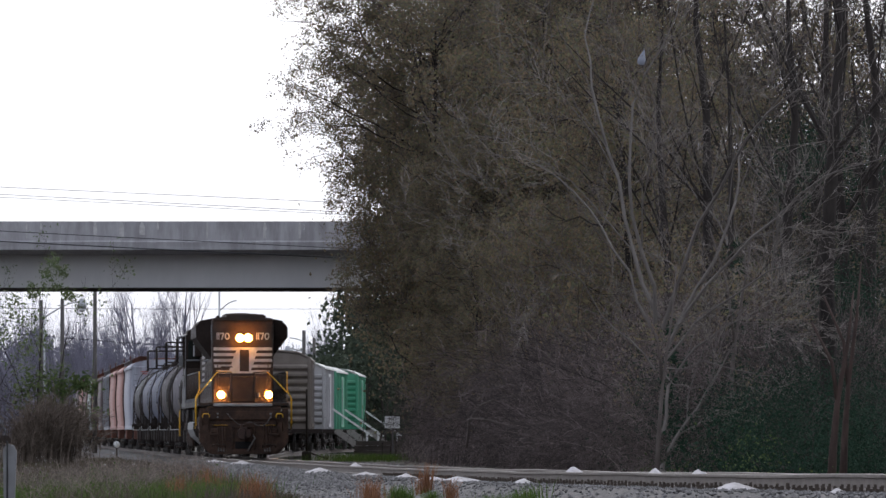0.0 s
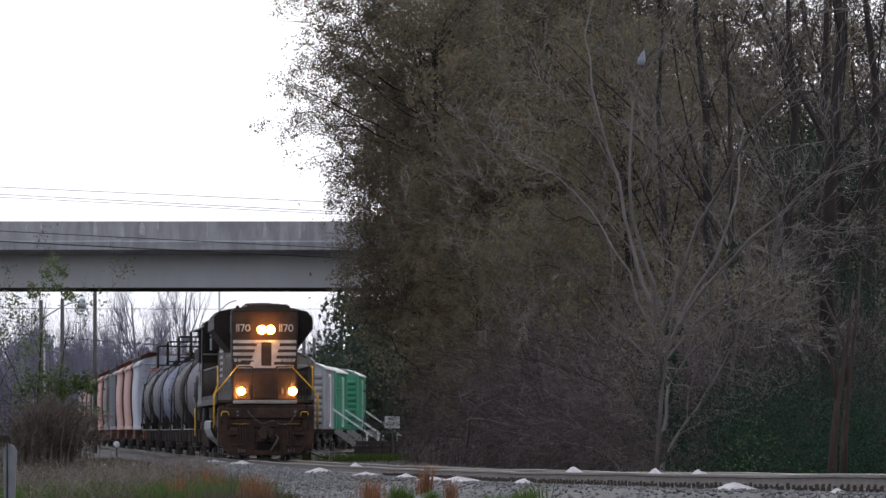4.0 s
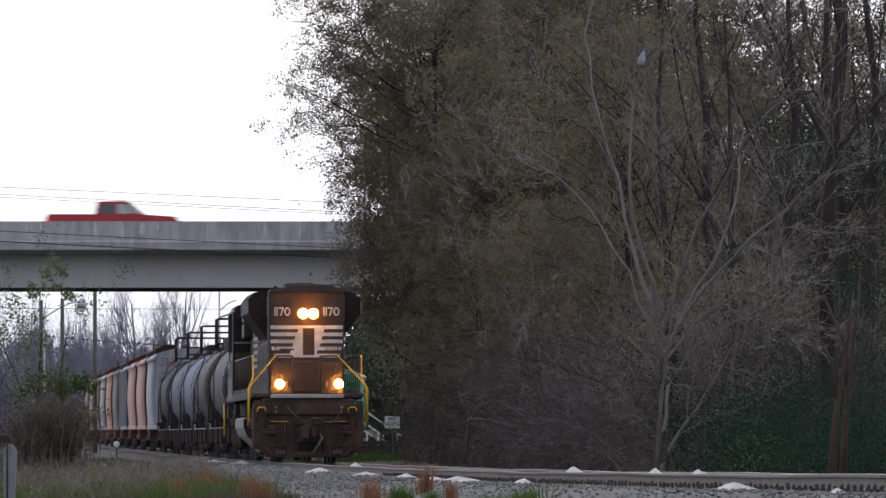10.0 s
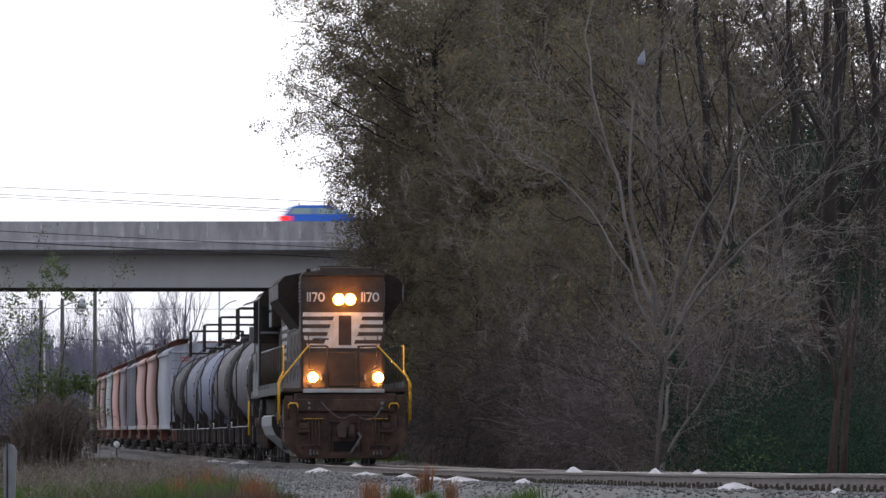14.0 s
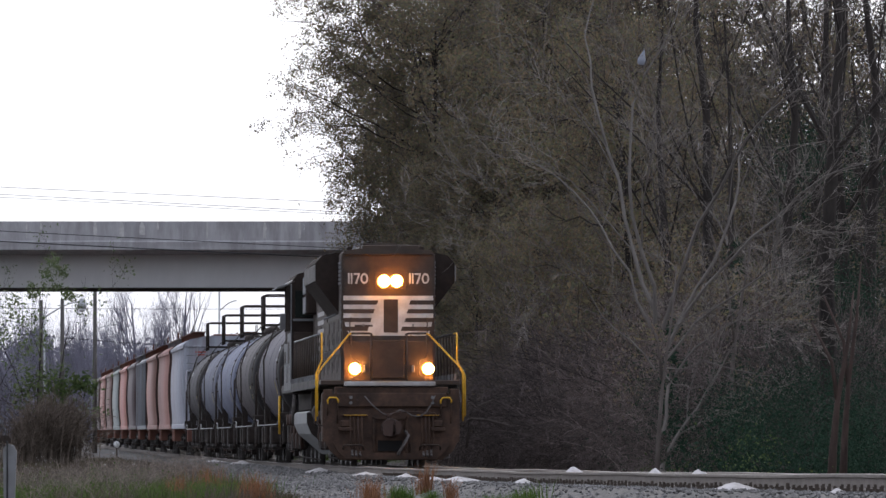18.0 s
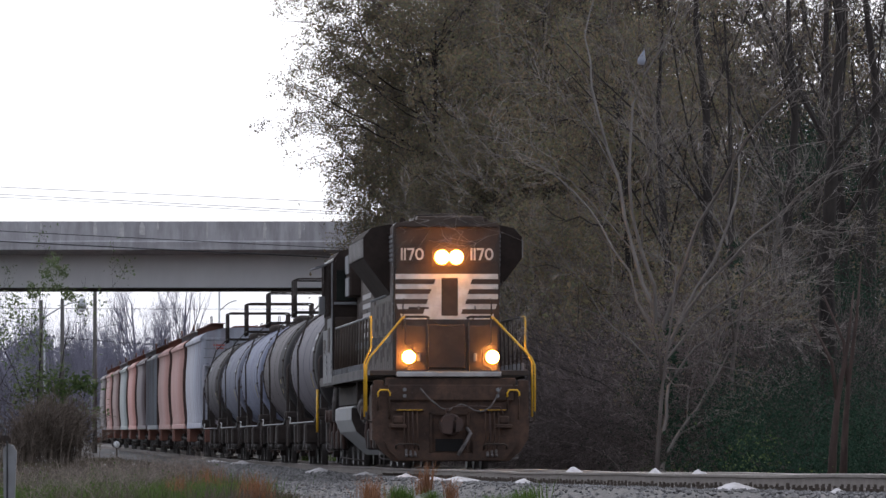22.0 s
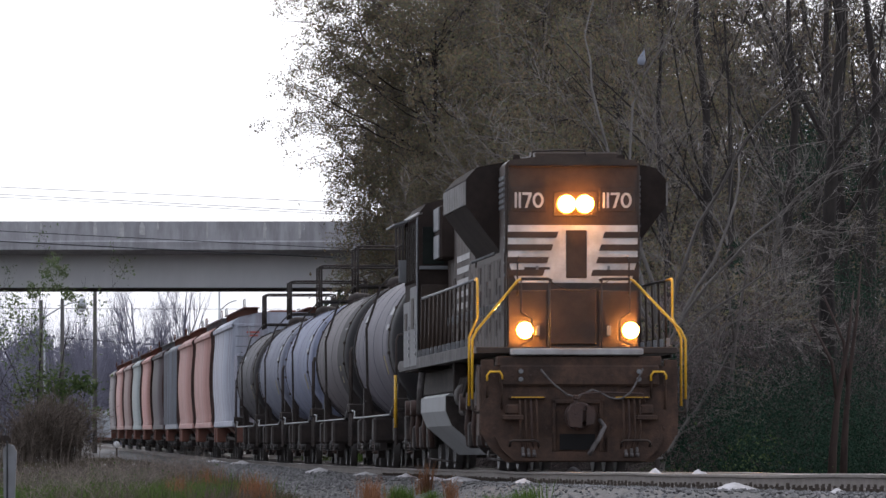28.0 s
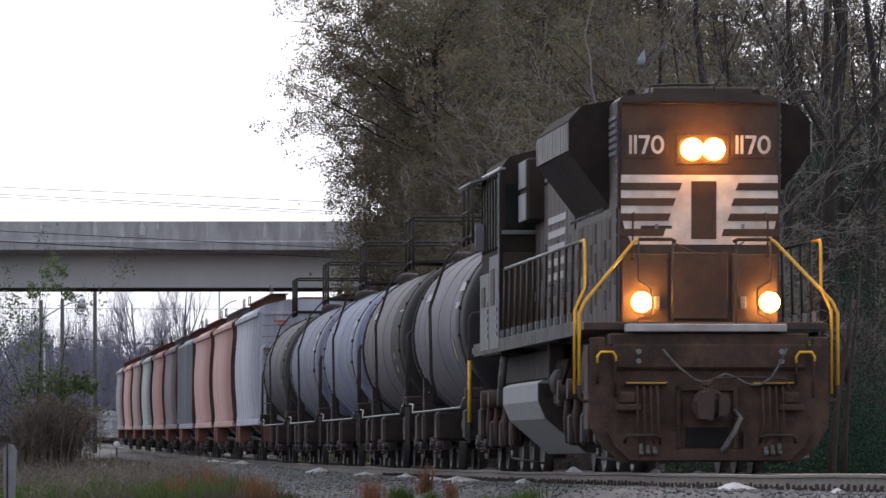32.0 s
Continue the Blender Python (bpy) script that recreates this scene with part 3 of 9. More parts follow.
def leafy_tree(label, seed, height, trunk_r, table, limbs, leaf_n, leaf_size, low, sprigs=7):
    """A broad tree: a trunk, curving limbs that reach out to its outline, sprays of twigs along them, leaves on the twigs."""
    rng = random.Random(seed)
    keep = crown_envelope(table, seed)
    out, tips = [], []
    axis = [(0.0, 0.0, -0.3)]
    for k in range(1, 9):
        axis.append((axis[-1][0] + rng.gauss(0, 0.12), axis[-1][1] + rng.gauss(0, 0.12), height * k / 8))
    out.append((axis, trunk_r, 0.03, 0))
    for i in range(limbs):
        z1 = rng.uniform(low, height + 2.5)
        reach = interp(z1, table) * rng.uniform(0.55, 1.0)
        a = 2.39996 * i + rng.uniform(-0.3, 0.3)
        z0 = max(2.0, min(height * 0.95, z1 - rng.uniform(0.5, 3.0)))
        base = Vector(axis[min(8, max(1, int(z0 / height * 8)))])
        base.z = z0
        tip = Vector((math.cos(a) * reach, math.sin(a) * reach, z1))
        bow = Vector((rng.gauss(0, 0.3), rng.gauss(0, 0.3), rng.uniform(-0.2, 0.7)))
        pts = []
        for k in range(8):
            u = k / 7
            p = base.lerp(tip, u) + bow * (4 * u * (1 - u)) + Vector((rng.gauss(0, 0.07), rng.gauss(0, 0.07), rng.gauss(0, 0.07)))
            pts.append(tuple(p))
        out.append((pts, 0.05 * rng.uniform(0.6, 1.2), 0.012, 1))
        away = (tip - base).normalized()
        for _ in range(sprigs):
            u = rng.uniform(0.3, 1.0)
            q = Vector(pts[min(7, int(u * 7 + 0.5))])
            d = away * 0.7 + Vector((rng.gauss(0, 0.7), rng.gauss(0, 0.7), rng.gauss(0.1, 0.6)))
            grow(rng, q, d, rng.uniform(0.9, 1.9), 0.014, 2, 4, out, tips, spread=0.8, up=0.02, kids=(4, 5), wander=0.16, shrink=(0.4, 0.6), first=0.25, thin=0.6)
    out = [o for o in out if o[3] == 0 or keep(o[0][-1])]
    tips = [p for p in tips if keep(p)]
    t = thing("leafy_tree", label, "tree")
    verts, faces = [], []
    mesh_polys([(a, b, c) for a, b, c, lv in out if lv < 2], verts, faces)
    raw("trunk", verts, faces, M_BARKD, t, True)
    verts, faces = [], []
    mesh_polys([(a, b, c) for a, b, c, lv in out if lv >= 2], verts, faces, True)
    tagged(raw("branchwork", verts, faces, M_TWIGM, t), kind="stuff")
    verts, faces, spots = [], [], []
    for _ in range(leaf_n):
        x, y, z = rng.choice(tips)
        spots.append((x + rng.gauss(0, 0.09), y + rng.gauss(0, 0.09), z + rng.gauss(0, 0.09)))
    leaf_quads(spots, leaf_size, rng, verts, faces)
    tagged(raw("crown", verts, faces, M_LEAFB, t), kind="stuff")
    return t


def crown_envelope(table, seed, ragged=0.2):
    """Keeps a crown within an uneven outline: table gives its reach at each height."""
    def keep(p):
        x, y, z = p
        a = math.atan2(y, x)
        lim = interp(z, table) * (0.92 + ragged * noise.noise(Vector((math.cos(a) * 1.8, math.sin(a) * 1.8 + seed, z * 0.55))) + 0.14 * noise.noise(Vector((math.cos(a) * 5, math.sin(a) * 5, z * 1.7 + seed))))
        return math.hypot(x, y) < lim
    return keep


def leafy_tree(label, seed, height, trunk_r, table, limbs, leaf_n, leaf_size, low, sprigs=7):
    """A broad tree: a trunk, curving limbs that reach out to its outline, sprays of twigs along them, leaves on the twigs."""
    rng = random.Random(seed)
    keep = crown_envelope(table, seed)
    out, tips = [], []
    axis = [(0.0, 0.0, -0.3)]
    for k in range(1, 9):
        axis.append((axis[-1][0] + rng.gauss(0, 0.12), axis[-1][1] + rng.gauss(0, 0.12), height * k / 8))
    out.append((axis, trunk_r, 0.03, 0))
    for i in range(limbs):
        z1 = rng.uniform(low, height + 2.5)
        reach = interp(z1, table) * rng.uniform(0.55, 1.0)
        a = 2.39996 * i + rng.uniform(-0.3, 0.3)
        z0 = max(2.0, min(height * 0.95, z1 - rng.uniform(0.5, 3.0)))
        base = Vector(axis[min(8, max(1, int(z0 / height * 8)))])
        base.z = z0
        tip = Vector((math.cos(a) * reach, math.sin(a) * reach, z1))
        bow = Vector((rng.gauss(0, 0.3), rng.gauss(0, 0.3), rng.uniform(-0.2, 0.7)))
        pts = []
        for k in range(8):
            u = k / 7
            p = base.lerp(tip, u) + bow * (4 * u * (1 - u)) + Vector((rng.gauss(0, 0.07), rng.gauss(0, 0.07), rng.gauss(0, 0.07)))
            pts.append(tuple(p))
        out.append((pts, 0.036 * rng.uniform(0.6, 1.2), 0.01, 1))
        away = (tip - base).normalized()
        for _ in range(sprigs):
            u = rng.uniform(0.3, 1.0)
            q = Vector(pts[min(7, int(u * 7 + 0.5))])
            d = away * 0.7 + Vector((rng.gauss(0, 0.7), rng.gauss(0, 0.7), rng.gauss(0.1, 0.6)))
            grow(rng, q, d, rng.uniform(0.9, 1.9), 0.014, 2, 4, out, tips, spread=0.8, up=0.02, kids=(4, 5), wander=0.16, shrink=(0.4, 0.6), first=0.25, thin=0.6)
    out = [o for o in out if o[3] == 0 or keep(o[0][-1])]
    tips = [p for p in tips if keep(p)]
    t = thing("leafy_tree", label, "tree")
    verts, faces = [], []
    mesh_polys([(a, b, c) for a, b, c, lv in out if lv < 2], verts, faces)
    raw("trunk", verts, faces, M_BARKD, t, True)
    verts, faces = [], []
    mesh_polys([(a, b, c) for a, b, c, lv in out if lv >= 2], verts, faces, True)
    tagged(raw("branchwork", verts, faces, M_TWIGM, t), kind="stuff")
    verts, faces, spots = [], [], []
    for _ in range(leaf_n):
        x, y, z = rng.choice(tips)
        spots.append((x + rng.gauss(0, 0.14), y + rng.gauss(0, 0.14), z + rng.gauss(0, 0.14)))
    leaf_quads(spots, leaf_size, rng, verts, faces)
    tagged(raw("crown", verts, faces, M_LEAFB, t), kind="stuff")
    return t


def crown_envelope(table, seed, ragged=0.34):
    """Keeps a crown within an uneven outline: table gives its reach at each height."""
    def keep(p):
        x, y, z = p
        a = math.atan2(y, x)
        lim = interp(z, table) * min(1.02, 0.9 + ragged * noise.noise(Vector((math.cos(a) * 1.8, math.sin(a) * 1.8 + seed, z * 0.55))) + 0.14 * noise.noise(Vector((math.cos(a) * 5, math.sin(a) * 5, z * 1.7 + seed))))
        return math.hypot(x, y) < lim
    return keep


def leafy_tree(label, seed, height, trunk_r, table, limbs, leaf_n, leaf_size, low, sprigs=7):
    """A broad tree: a trunk, curving limbs that reach out to its outline, sprays of twigs along them, leaves on the twigs."""
    rng = random.Random(seed)
    keep = crown_envelope(table, seed)
    out, tips = [], []
    axis = [(0.0, 0.0, -0.3)]
    for k in range(1, 9):
        axis.append((axis[-1][0] + rng.gauss(0, 0.12), axis[-1][1] + rng.gauss(0, 0.12), height * k / 8))
    out.append((axis, trunk_r, 0.03, 0))
    for i in range(limbs):
        z1 = rng.uniform(low, height + 2.5)
        reach = interp(z1, table) * rng.uniform(0.55, 1.0)
        a = 2.39996 * i + rng.uniform(-0.3, 0.3)
        z0 = max(2.0, min(height * 0.95, z1 - rng.uniform(0.5, 3.0)))
        base = Vector(axis[min(8, max(1, int(z0 / height * 8)))])
        base.z = z0
        tip = Vector((math.cos(a) * reach, math.sin(a) * reach, z1))
        bow = Vector((rng.gauss(0, 0.3), rng.gauss(0, 0.3), rng.uniform(-0.2, 0.7)))
        pts = []
        for k in range(8):
            u = k / 7
            p = base.lerp(tip, u) + bow * (4 * u * (1 - u)) + Vector((rng.gauss(0, 0.07), rng.gauss(0, 0.07), rng.gauss(0, 0.07)))
            pts.append(tuple(p))
        out.append((pts, 0.036 * rng.uniform(0.6, 1.2), 0.01, 1))
        away = (tip - base).normalized()
        for _ in range(sprigs):
            u = rng.uniform(0.3, 1.0)
            q = Vector(pts[min(7, int(u * 7 + 0.5))])
            d = away * 0.7 + Vector((rng.gauss(0, 0.7), rng.gauss(0, 0.7), rng.gauss(0.1, 0.6)))
            grow(rng, q, d, rng.uniform(0.9, 1.9), 0.014, 2, 4, out, tips, spread=0.8, up=0.02, kids=(4, 5), wander=0.16, shrink=(0.4, 0.6), first=0.25, thin=0.6)
    out = [o for o in out if o[3] == 0 or keep(o[0][-1])]
    tips = [p for p in tips if keep(p)]
    t = thing("leafy_tree", label, "tree")
    verts, faces = [], []
    mesh_polys([(a, b, c) for a, b, c, lv in out if lv < 2], verts, faces)
    raw("trunk", verts, faces, M_BARKD, t, True)
    verts, faces = [], []
    mesh_polys([(a, b, c) for a, b, c, lv in out if lv >= 2], verts, faces, True)
    tagged(raw("branchwork", verts, faces, M_TWIGM, t), kind="stuff")
    verts, faces, spots = [], [], []
    tufts_ = [p for p in tips if rng.random() < 0.42]
    for _ in range(leaf_n):
        x, y, z = rng.choice(tufts_)
        spots.append((x + rng.gauss(0, 0.1), y + rng.gauss(0, 0.1), z + rng.gauss(0, 0.1)))
    leaf_quads(spots, leaf_size, rng, verts, faces)
    tagged(raw("crown", verts, faces, M_LEAFB, t), kind="stuff")
    return t


def crown_envelope(table, seed, ragged=0.34):
    """Keeps a crown within an uneven outline: table gives its reach at each height."""
    def keep(p):
        x, y, z = p
        a = math.atan2(y, x)
        lim = interp(z, table) * min(1.02, 0.9 + ragged * noise.noise(Vector((math.cos(a) * 1.8, math.sin(a) * 1.8 + seed, z * 0.55))) + 0.14 * noise.noise(Vector((math.cos(a) * 5, math.sin(a) * 5, z * 1.7 + seed))))
        return math.hypot(x, y) < lim
    return keep


def leafy_tree(label, seed, height, trunk_r, table, limbs, leaf_n, leaf_size, low, sprigs=7):
    """A broad tree: a trunk, curving limbs that reach out to its outline, sprays of twigs along them, leaves on the twigs."""
    rng = random.Random(seed)
    keep = crown_envelope(table, seed)
    out, tips = [], []
    axis = [(0.0, 0.0, -0.3)]
    for k in range(1, 9):
        axis.append((axis[-1][0] + rng.gauss(0, 0.12), axis[-1][1] + rng.gauss(0, 0.12), height * k / 8))
    out.append((axis, trunk_r, 0.03, 0))
    for i in range(limbs):
        z1 = rng.uniform(low, height + 2.5)
        reach = interp(z1, table) * rng.uniform(0.55, 1.0)
        a = 2.39996 * i + rng.uniform(-0.3, 0.3)
        z0 = max(2.0, min(height * 0.95, z1 - rng.uniform(0.5, 3.0)))
        base = Vector(axis[min(8, max(1, int(z0 / height * 8)))])
        base.z = z0
        tip = Vector((math.cos(a) * reach, math.sin(a) * reach, z1))
        bow = Vector((rng.gauss(0, 0.3), rng.gauss(0, 0.3), rng.uniform(-0.2, 0.7)))
        pts = []
        for k in range(8):
            u = k / 7
            p = base.lerp(tip, u) + bow * (4 * u * (1 - u)) + Vector((rng.gauss(0, 0.07), rng.gauss(0, 0.07), rng.gauss(0, 0.07)))
            pts.append(tuple(p))
        out.append((pts, 0.036 * rng.uniform(0.6, 1.2), 0.01, 1))
        away = (tip - base).normalized()
        for _ in range(sprigs):
            u = rng.uniform(0.3, 1.0)
            q = Vector(pts[min(7, int(u * 7 + 0.5))])
            d = away * 0.7 + Vector((rng.gauss(0, 0.7), rng.gauss(0, 0.7), rng.gauss(0.1, 0.6)))
            grow(rng, q, d, rng.uniform(0.9, 1.9), 0.014, 2, 4, out, tips, spread=0.8, up=0.02, kids=(4, 5), wander=0.16, shrink=(0.4, 0.6), first=0.25, thin=0.6)
    out = [o for o in out if o[3] == 0 or keep(o[0][-1])]
    tips = [p for p in tips if keep(p)]
    t = thing("leafy_tree", label, "tree")
    verts, faces = [], []
    mesh_polys([(a, b, c) for a, b, c, lv in out if lv < 2], verts, faces)
    raw("trunk", verts, faces, M_BARKD, t, True)
    verts, faces = [], []
    mesh_polys([(a, b, c) for a, b, c, lv in out if lv >= 2], verts, faces, True)
    tagged(raw("branchwork", verts, faces, M_TWIGM, t), kind="stuff")
    verts, faces, spots = [], [], []
    tufts_ = [p for p in tips if rng.random() < 0.42]
    for _ in range(leaf_n):
        x, y, z = rng.choice(tufts_)
        spots.append((x + rng.gauss(0, 0.1), y + rng.gauss(0, 0.1), z + rng.gauss(0, 0.1)))
    leaf_quads(spots, leaf_size, rng, verts, faces)
    tagged(raw("crown", verts, faces, M_LEAFB, t), kind="stuff")
    return t


def crown_envelope(table, seed, ragged=0.34):
    """Keeps a crown within an uneven outline: table gives its reach at each height."""
    def keep(p):
        x, y, z = p
        a = math.atan2(y, x)
        lim = interp(z, table) * min(1.02, 0.9 + ragged * noise.noise(Vector((math.cos(a) * 1.8, math.sin(a) * 1.8 + seed, z * 0.55))) + 0.14 * noise.noise(Vector((math.cos(a) * 5, math.sin(a) * 5, z * 1.7 + seed))))
        return math.hypot(x, y) < lim
    return keep


def leafy_tree(label, seed, height, trunk_r, table, limbs, leaf_n, leaf_size, low, sprigs=7):
    """A broad tree: a trunk, curving limbs that reach out to its outline, sprays of twigs along them, leaves on the twigs."""
    rng = random.Random(seed)
    keep = crown_envelope(table, seed)
    out, tips = [], []
    axis = [(0.0, 0.0, -0.3)]
    for k in range(1, 9):
        axis.append((axis[-1][0] + rng.gauss(0, 0.12), axis[-1][1] + rng.gauss(0, 0.12), height * k / 8))
    out.append((axis, trunk_r, 0.03, 0))
    for i in range(limbs):
        z1 = rng.uniform(low, height + 2.5)
        reach = interp(z1, table) * rng.uniform(0.55, 1.0)
        a = 2.39996 * i + rng.uniform(-0.3, 0.3)
        z0 = max(2.0, min(height * 0.95, z1 - rng.uniform(0.5, 3.0)))
        base = Vector(axis[min(8, max(1, int(z0 / height * 8)))])
        base.z = z0
        tip = Vector((math.cos(a) * reach, math.sin(a) * reach, z1))
        bow = Vector((rng.gauss(0, 0.3), rng.gauss(0, 0.3), rng.uniform(-0.2, 0.7)))
        pts = []
        for k in range(8):
            u = k / 7
            p = base.lerp(tip, u) + bow * (4 * u * (1 - u)) + Vector((rng.gauss(0, 0.07), rng.gauss(0, 0.07), rng.gauss(0, 0.07)))
            pts.append(tuple(p))
        out.append((pts, 0.036 * rng.uniform(0.6, 1.2), 0.01, 1))
        away = (tip - base).normalized()
        for _ in range(sprigs):
            u = rng.uniform(0.3, 1.0)
            q = Vector(pts[min(7, int(u * 7 + 0.5))])
            d = away * 0.7 + Vector((rng.gauss(0, 0.7), rng.gauss(0, 0.7), rng.gauss(0.1, 0.6)))
            grow(rng, q, d, rng.uniform(0.9, 1.9), 0.014, 2, 4, out, tips, spread=0.8, up=0.02, kids=(4, 5), wander=0.16, shrink=(0.4, 0.6), first=0.25, thin=0.6)
    out = [o for o in out if o[3] == 0 or keep(o[0][-1])]
    tips = [p for p in tips if keep(p)]
    t = thing("leafy_tree", label, "tree")
    verts, faces = [], []
    mesh_polys([(a, b, c) for a, b, c, lv in out if lv < 2], verts, faces)
    raw("trunk", verts, faces, M_BARKD, t, True)
    verts, faces = [], []
    mesh_polys([(a, b, c) for a, b, c, lv in out if lv >= 2], verts, faces, True)
    tagged(raw("branchwork", verts, faces, M_TWIGM, t), kind="stuff")
    verts, faces, spots = [], [], []
    tufts_ = [p for p in tips if rng.random() < 0.42]
    for _ in range(leaf_n):
        x, y, z = rng.choice(tufts_)
        spots.append((x + rng.gauss(0, 0.1), y + rng.gauss(0, 0.1), z + rng.gauss(0, 0.1)))
    leaf_quads(spots, leaf_size, rng, verts, faces)
    tagged(raw("crown", verts, faces, M_LEAFB, t), kind="stuff")
    return t


def crown_envelope(table, seed, ragged=0.34):
    """Keeps a crown within an uneven outline: table gives its reach at each height."""
    def keep(p):
        x, y, z = p
        a = math.atan2(y, x)
        lim = interp(z, table) * min(1.02, 0.9 + ragged * noise.noise(Vector((math.cos(a) * 1.8, math.sin(a) * 1.8 + seed, z * 0.55))) + 0.14 * noise.noise(Vector((math.cos(a) * 5, math.sin(a) * 5, z * 1.7 + seed))))
        return math.hypot(x, y) < lim
    return keep


def leafy_tree(label, seed, height, trunk_r, table, limbs, leaf_n, leaf_size, low, sprigs=7):
    """A broad tree: a trunk, curving limbs that reach out to its outline, sprays of twigs along them, leaves on the twigs."""
    rng = random.Random(seed)
    keep = crown_envelope(table, seed)
    out, tips = [], []
    axis = [(0.0, 0.0, -0.3)]
    for k in range(1, 9):
        axis.append((axis[-1][0] + rng.gauss(0, 0.12), axis[-1][1] + rng.gauss(0, 0.12), height * k / 8))
    out.append((axis, trunk_r, 0.03, 0))
    for i in range(limbs):
        z1 = rng.uniform(low, height + 2.5)
        reach = interp(z1, table) * rng.uniform(0.55, 1.0)
        a = 2.39996 * i + rng.uniform(-0.3, 0.3)
        z0 = max(2.0, min(height * 0.95, z1 - rng.uniform(0.5, 3.0)))
        base = Vector(axis[min(8, max(1, int(z0 / height * 8)))])
        base.z = z0
        tip = Vector((math.cos(a) * reach, math.sin(a) * reach, z1))
        bow = Vector((rng.gauss(0, 0.3), rng.gauss(0, 0.3), rng.uniform(-0.2, 0.7)))
        pts = []
        for k in range(8):
            u = k / 7
            p = base.lerp(tip, u) + bow * (4 * u * (1 - u)) + Vector((rng.gauss(0, 0.07), rng.gauss(0, 0.07), rng.gauss(0, 0.07)))
            pts.append(tuple(p))
        out.append((pts, 0.036 * rng.uniform(0.6, 1.2), 0.01, 1))
        away = (tip - base).normalized()
        for _ in range(sprigs):
            u = rng.uniform(0.3, 1.0)
            q = Vector(pts[min(7, int(u * 7 + 0.5))])
            d = away * 0.7 + Vector((rng.gauss(0, 0.7), rng.gauss(0, 0.7), rng.gauss(0.1, 0.6)))
            grow(rng, q, d, rng.uniform(0.9, 1.9), 0.014, 2, 4, out, tips, spread=0.8, up=0.02, kids=(4, 5), wander=0.16, shrink=(0.4, 0.6), first=0.25, thin=0.6)
    out = [o for o in out if o[3] == 0 or keep(o[0][-1])]
    tips = [p for p in tips if keep(p)]
    t = thing("leafy_tree", label, "tree")
    verts, faces = [], []
    mesh_polys([(a, b, c) for a, b, c, lv in out if lv < 2], verts, faces)
    raw("trunk", verts, faces, M_BARKD, t, True)
    verts, faces = [], []
    mesh_polys([(a, b, c) for a, b, c, lv in out if lv >= 2], verts, faces, True)
    tagged(raw("branchwork", verts, faces, M_TWIGM, t), kind="stuff")
    verts, faces, spots = [], [], []
    tufts_ = [p for p in tips if rng.random() < 0.42]
    for _ in range(leaf_n):
        x, y, z = rng.choice(tufts_)
        spots.append((x + rng.gauss(0, 0.1), y + rng.gauss(0, 0.1), z + rng.gauss(0, 0.1)))
    leaf_quads(spots, leaf_size, rng, verts, faces)
    tagged(raw("crown", verts, faces, M_LEAFB, t), kind="stuff")
    return t


def crown_envelope(table, seed, ragged=0.34):
    """Keeps a crown within an uneven outline: table gives its reach at each height."""
    def keep(p):
        x, y, z = p
        a = math.atan2(y, x)
        lim = interp(z, table) * min(1.02, 0.9 + ragged * noise.noise(Vector((math.cos(a) * 1.8, math.sin(a) * 1.8 + seed, z * 0.55))) + 0.14 * noise.noise(Vector((math.cos(a) * 5, math.sin(a) * 5, z * 1.7 + seed))))
        return math.hypot(x, y) < lim
    return keep


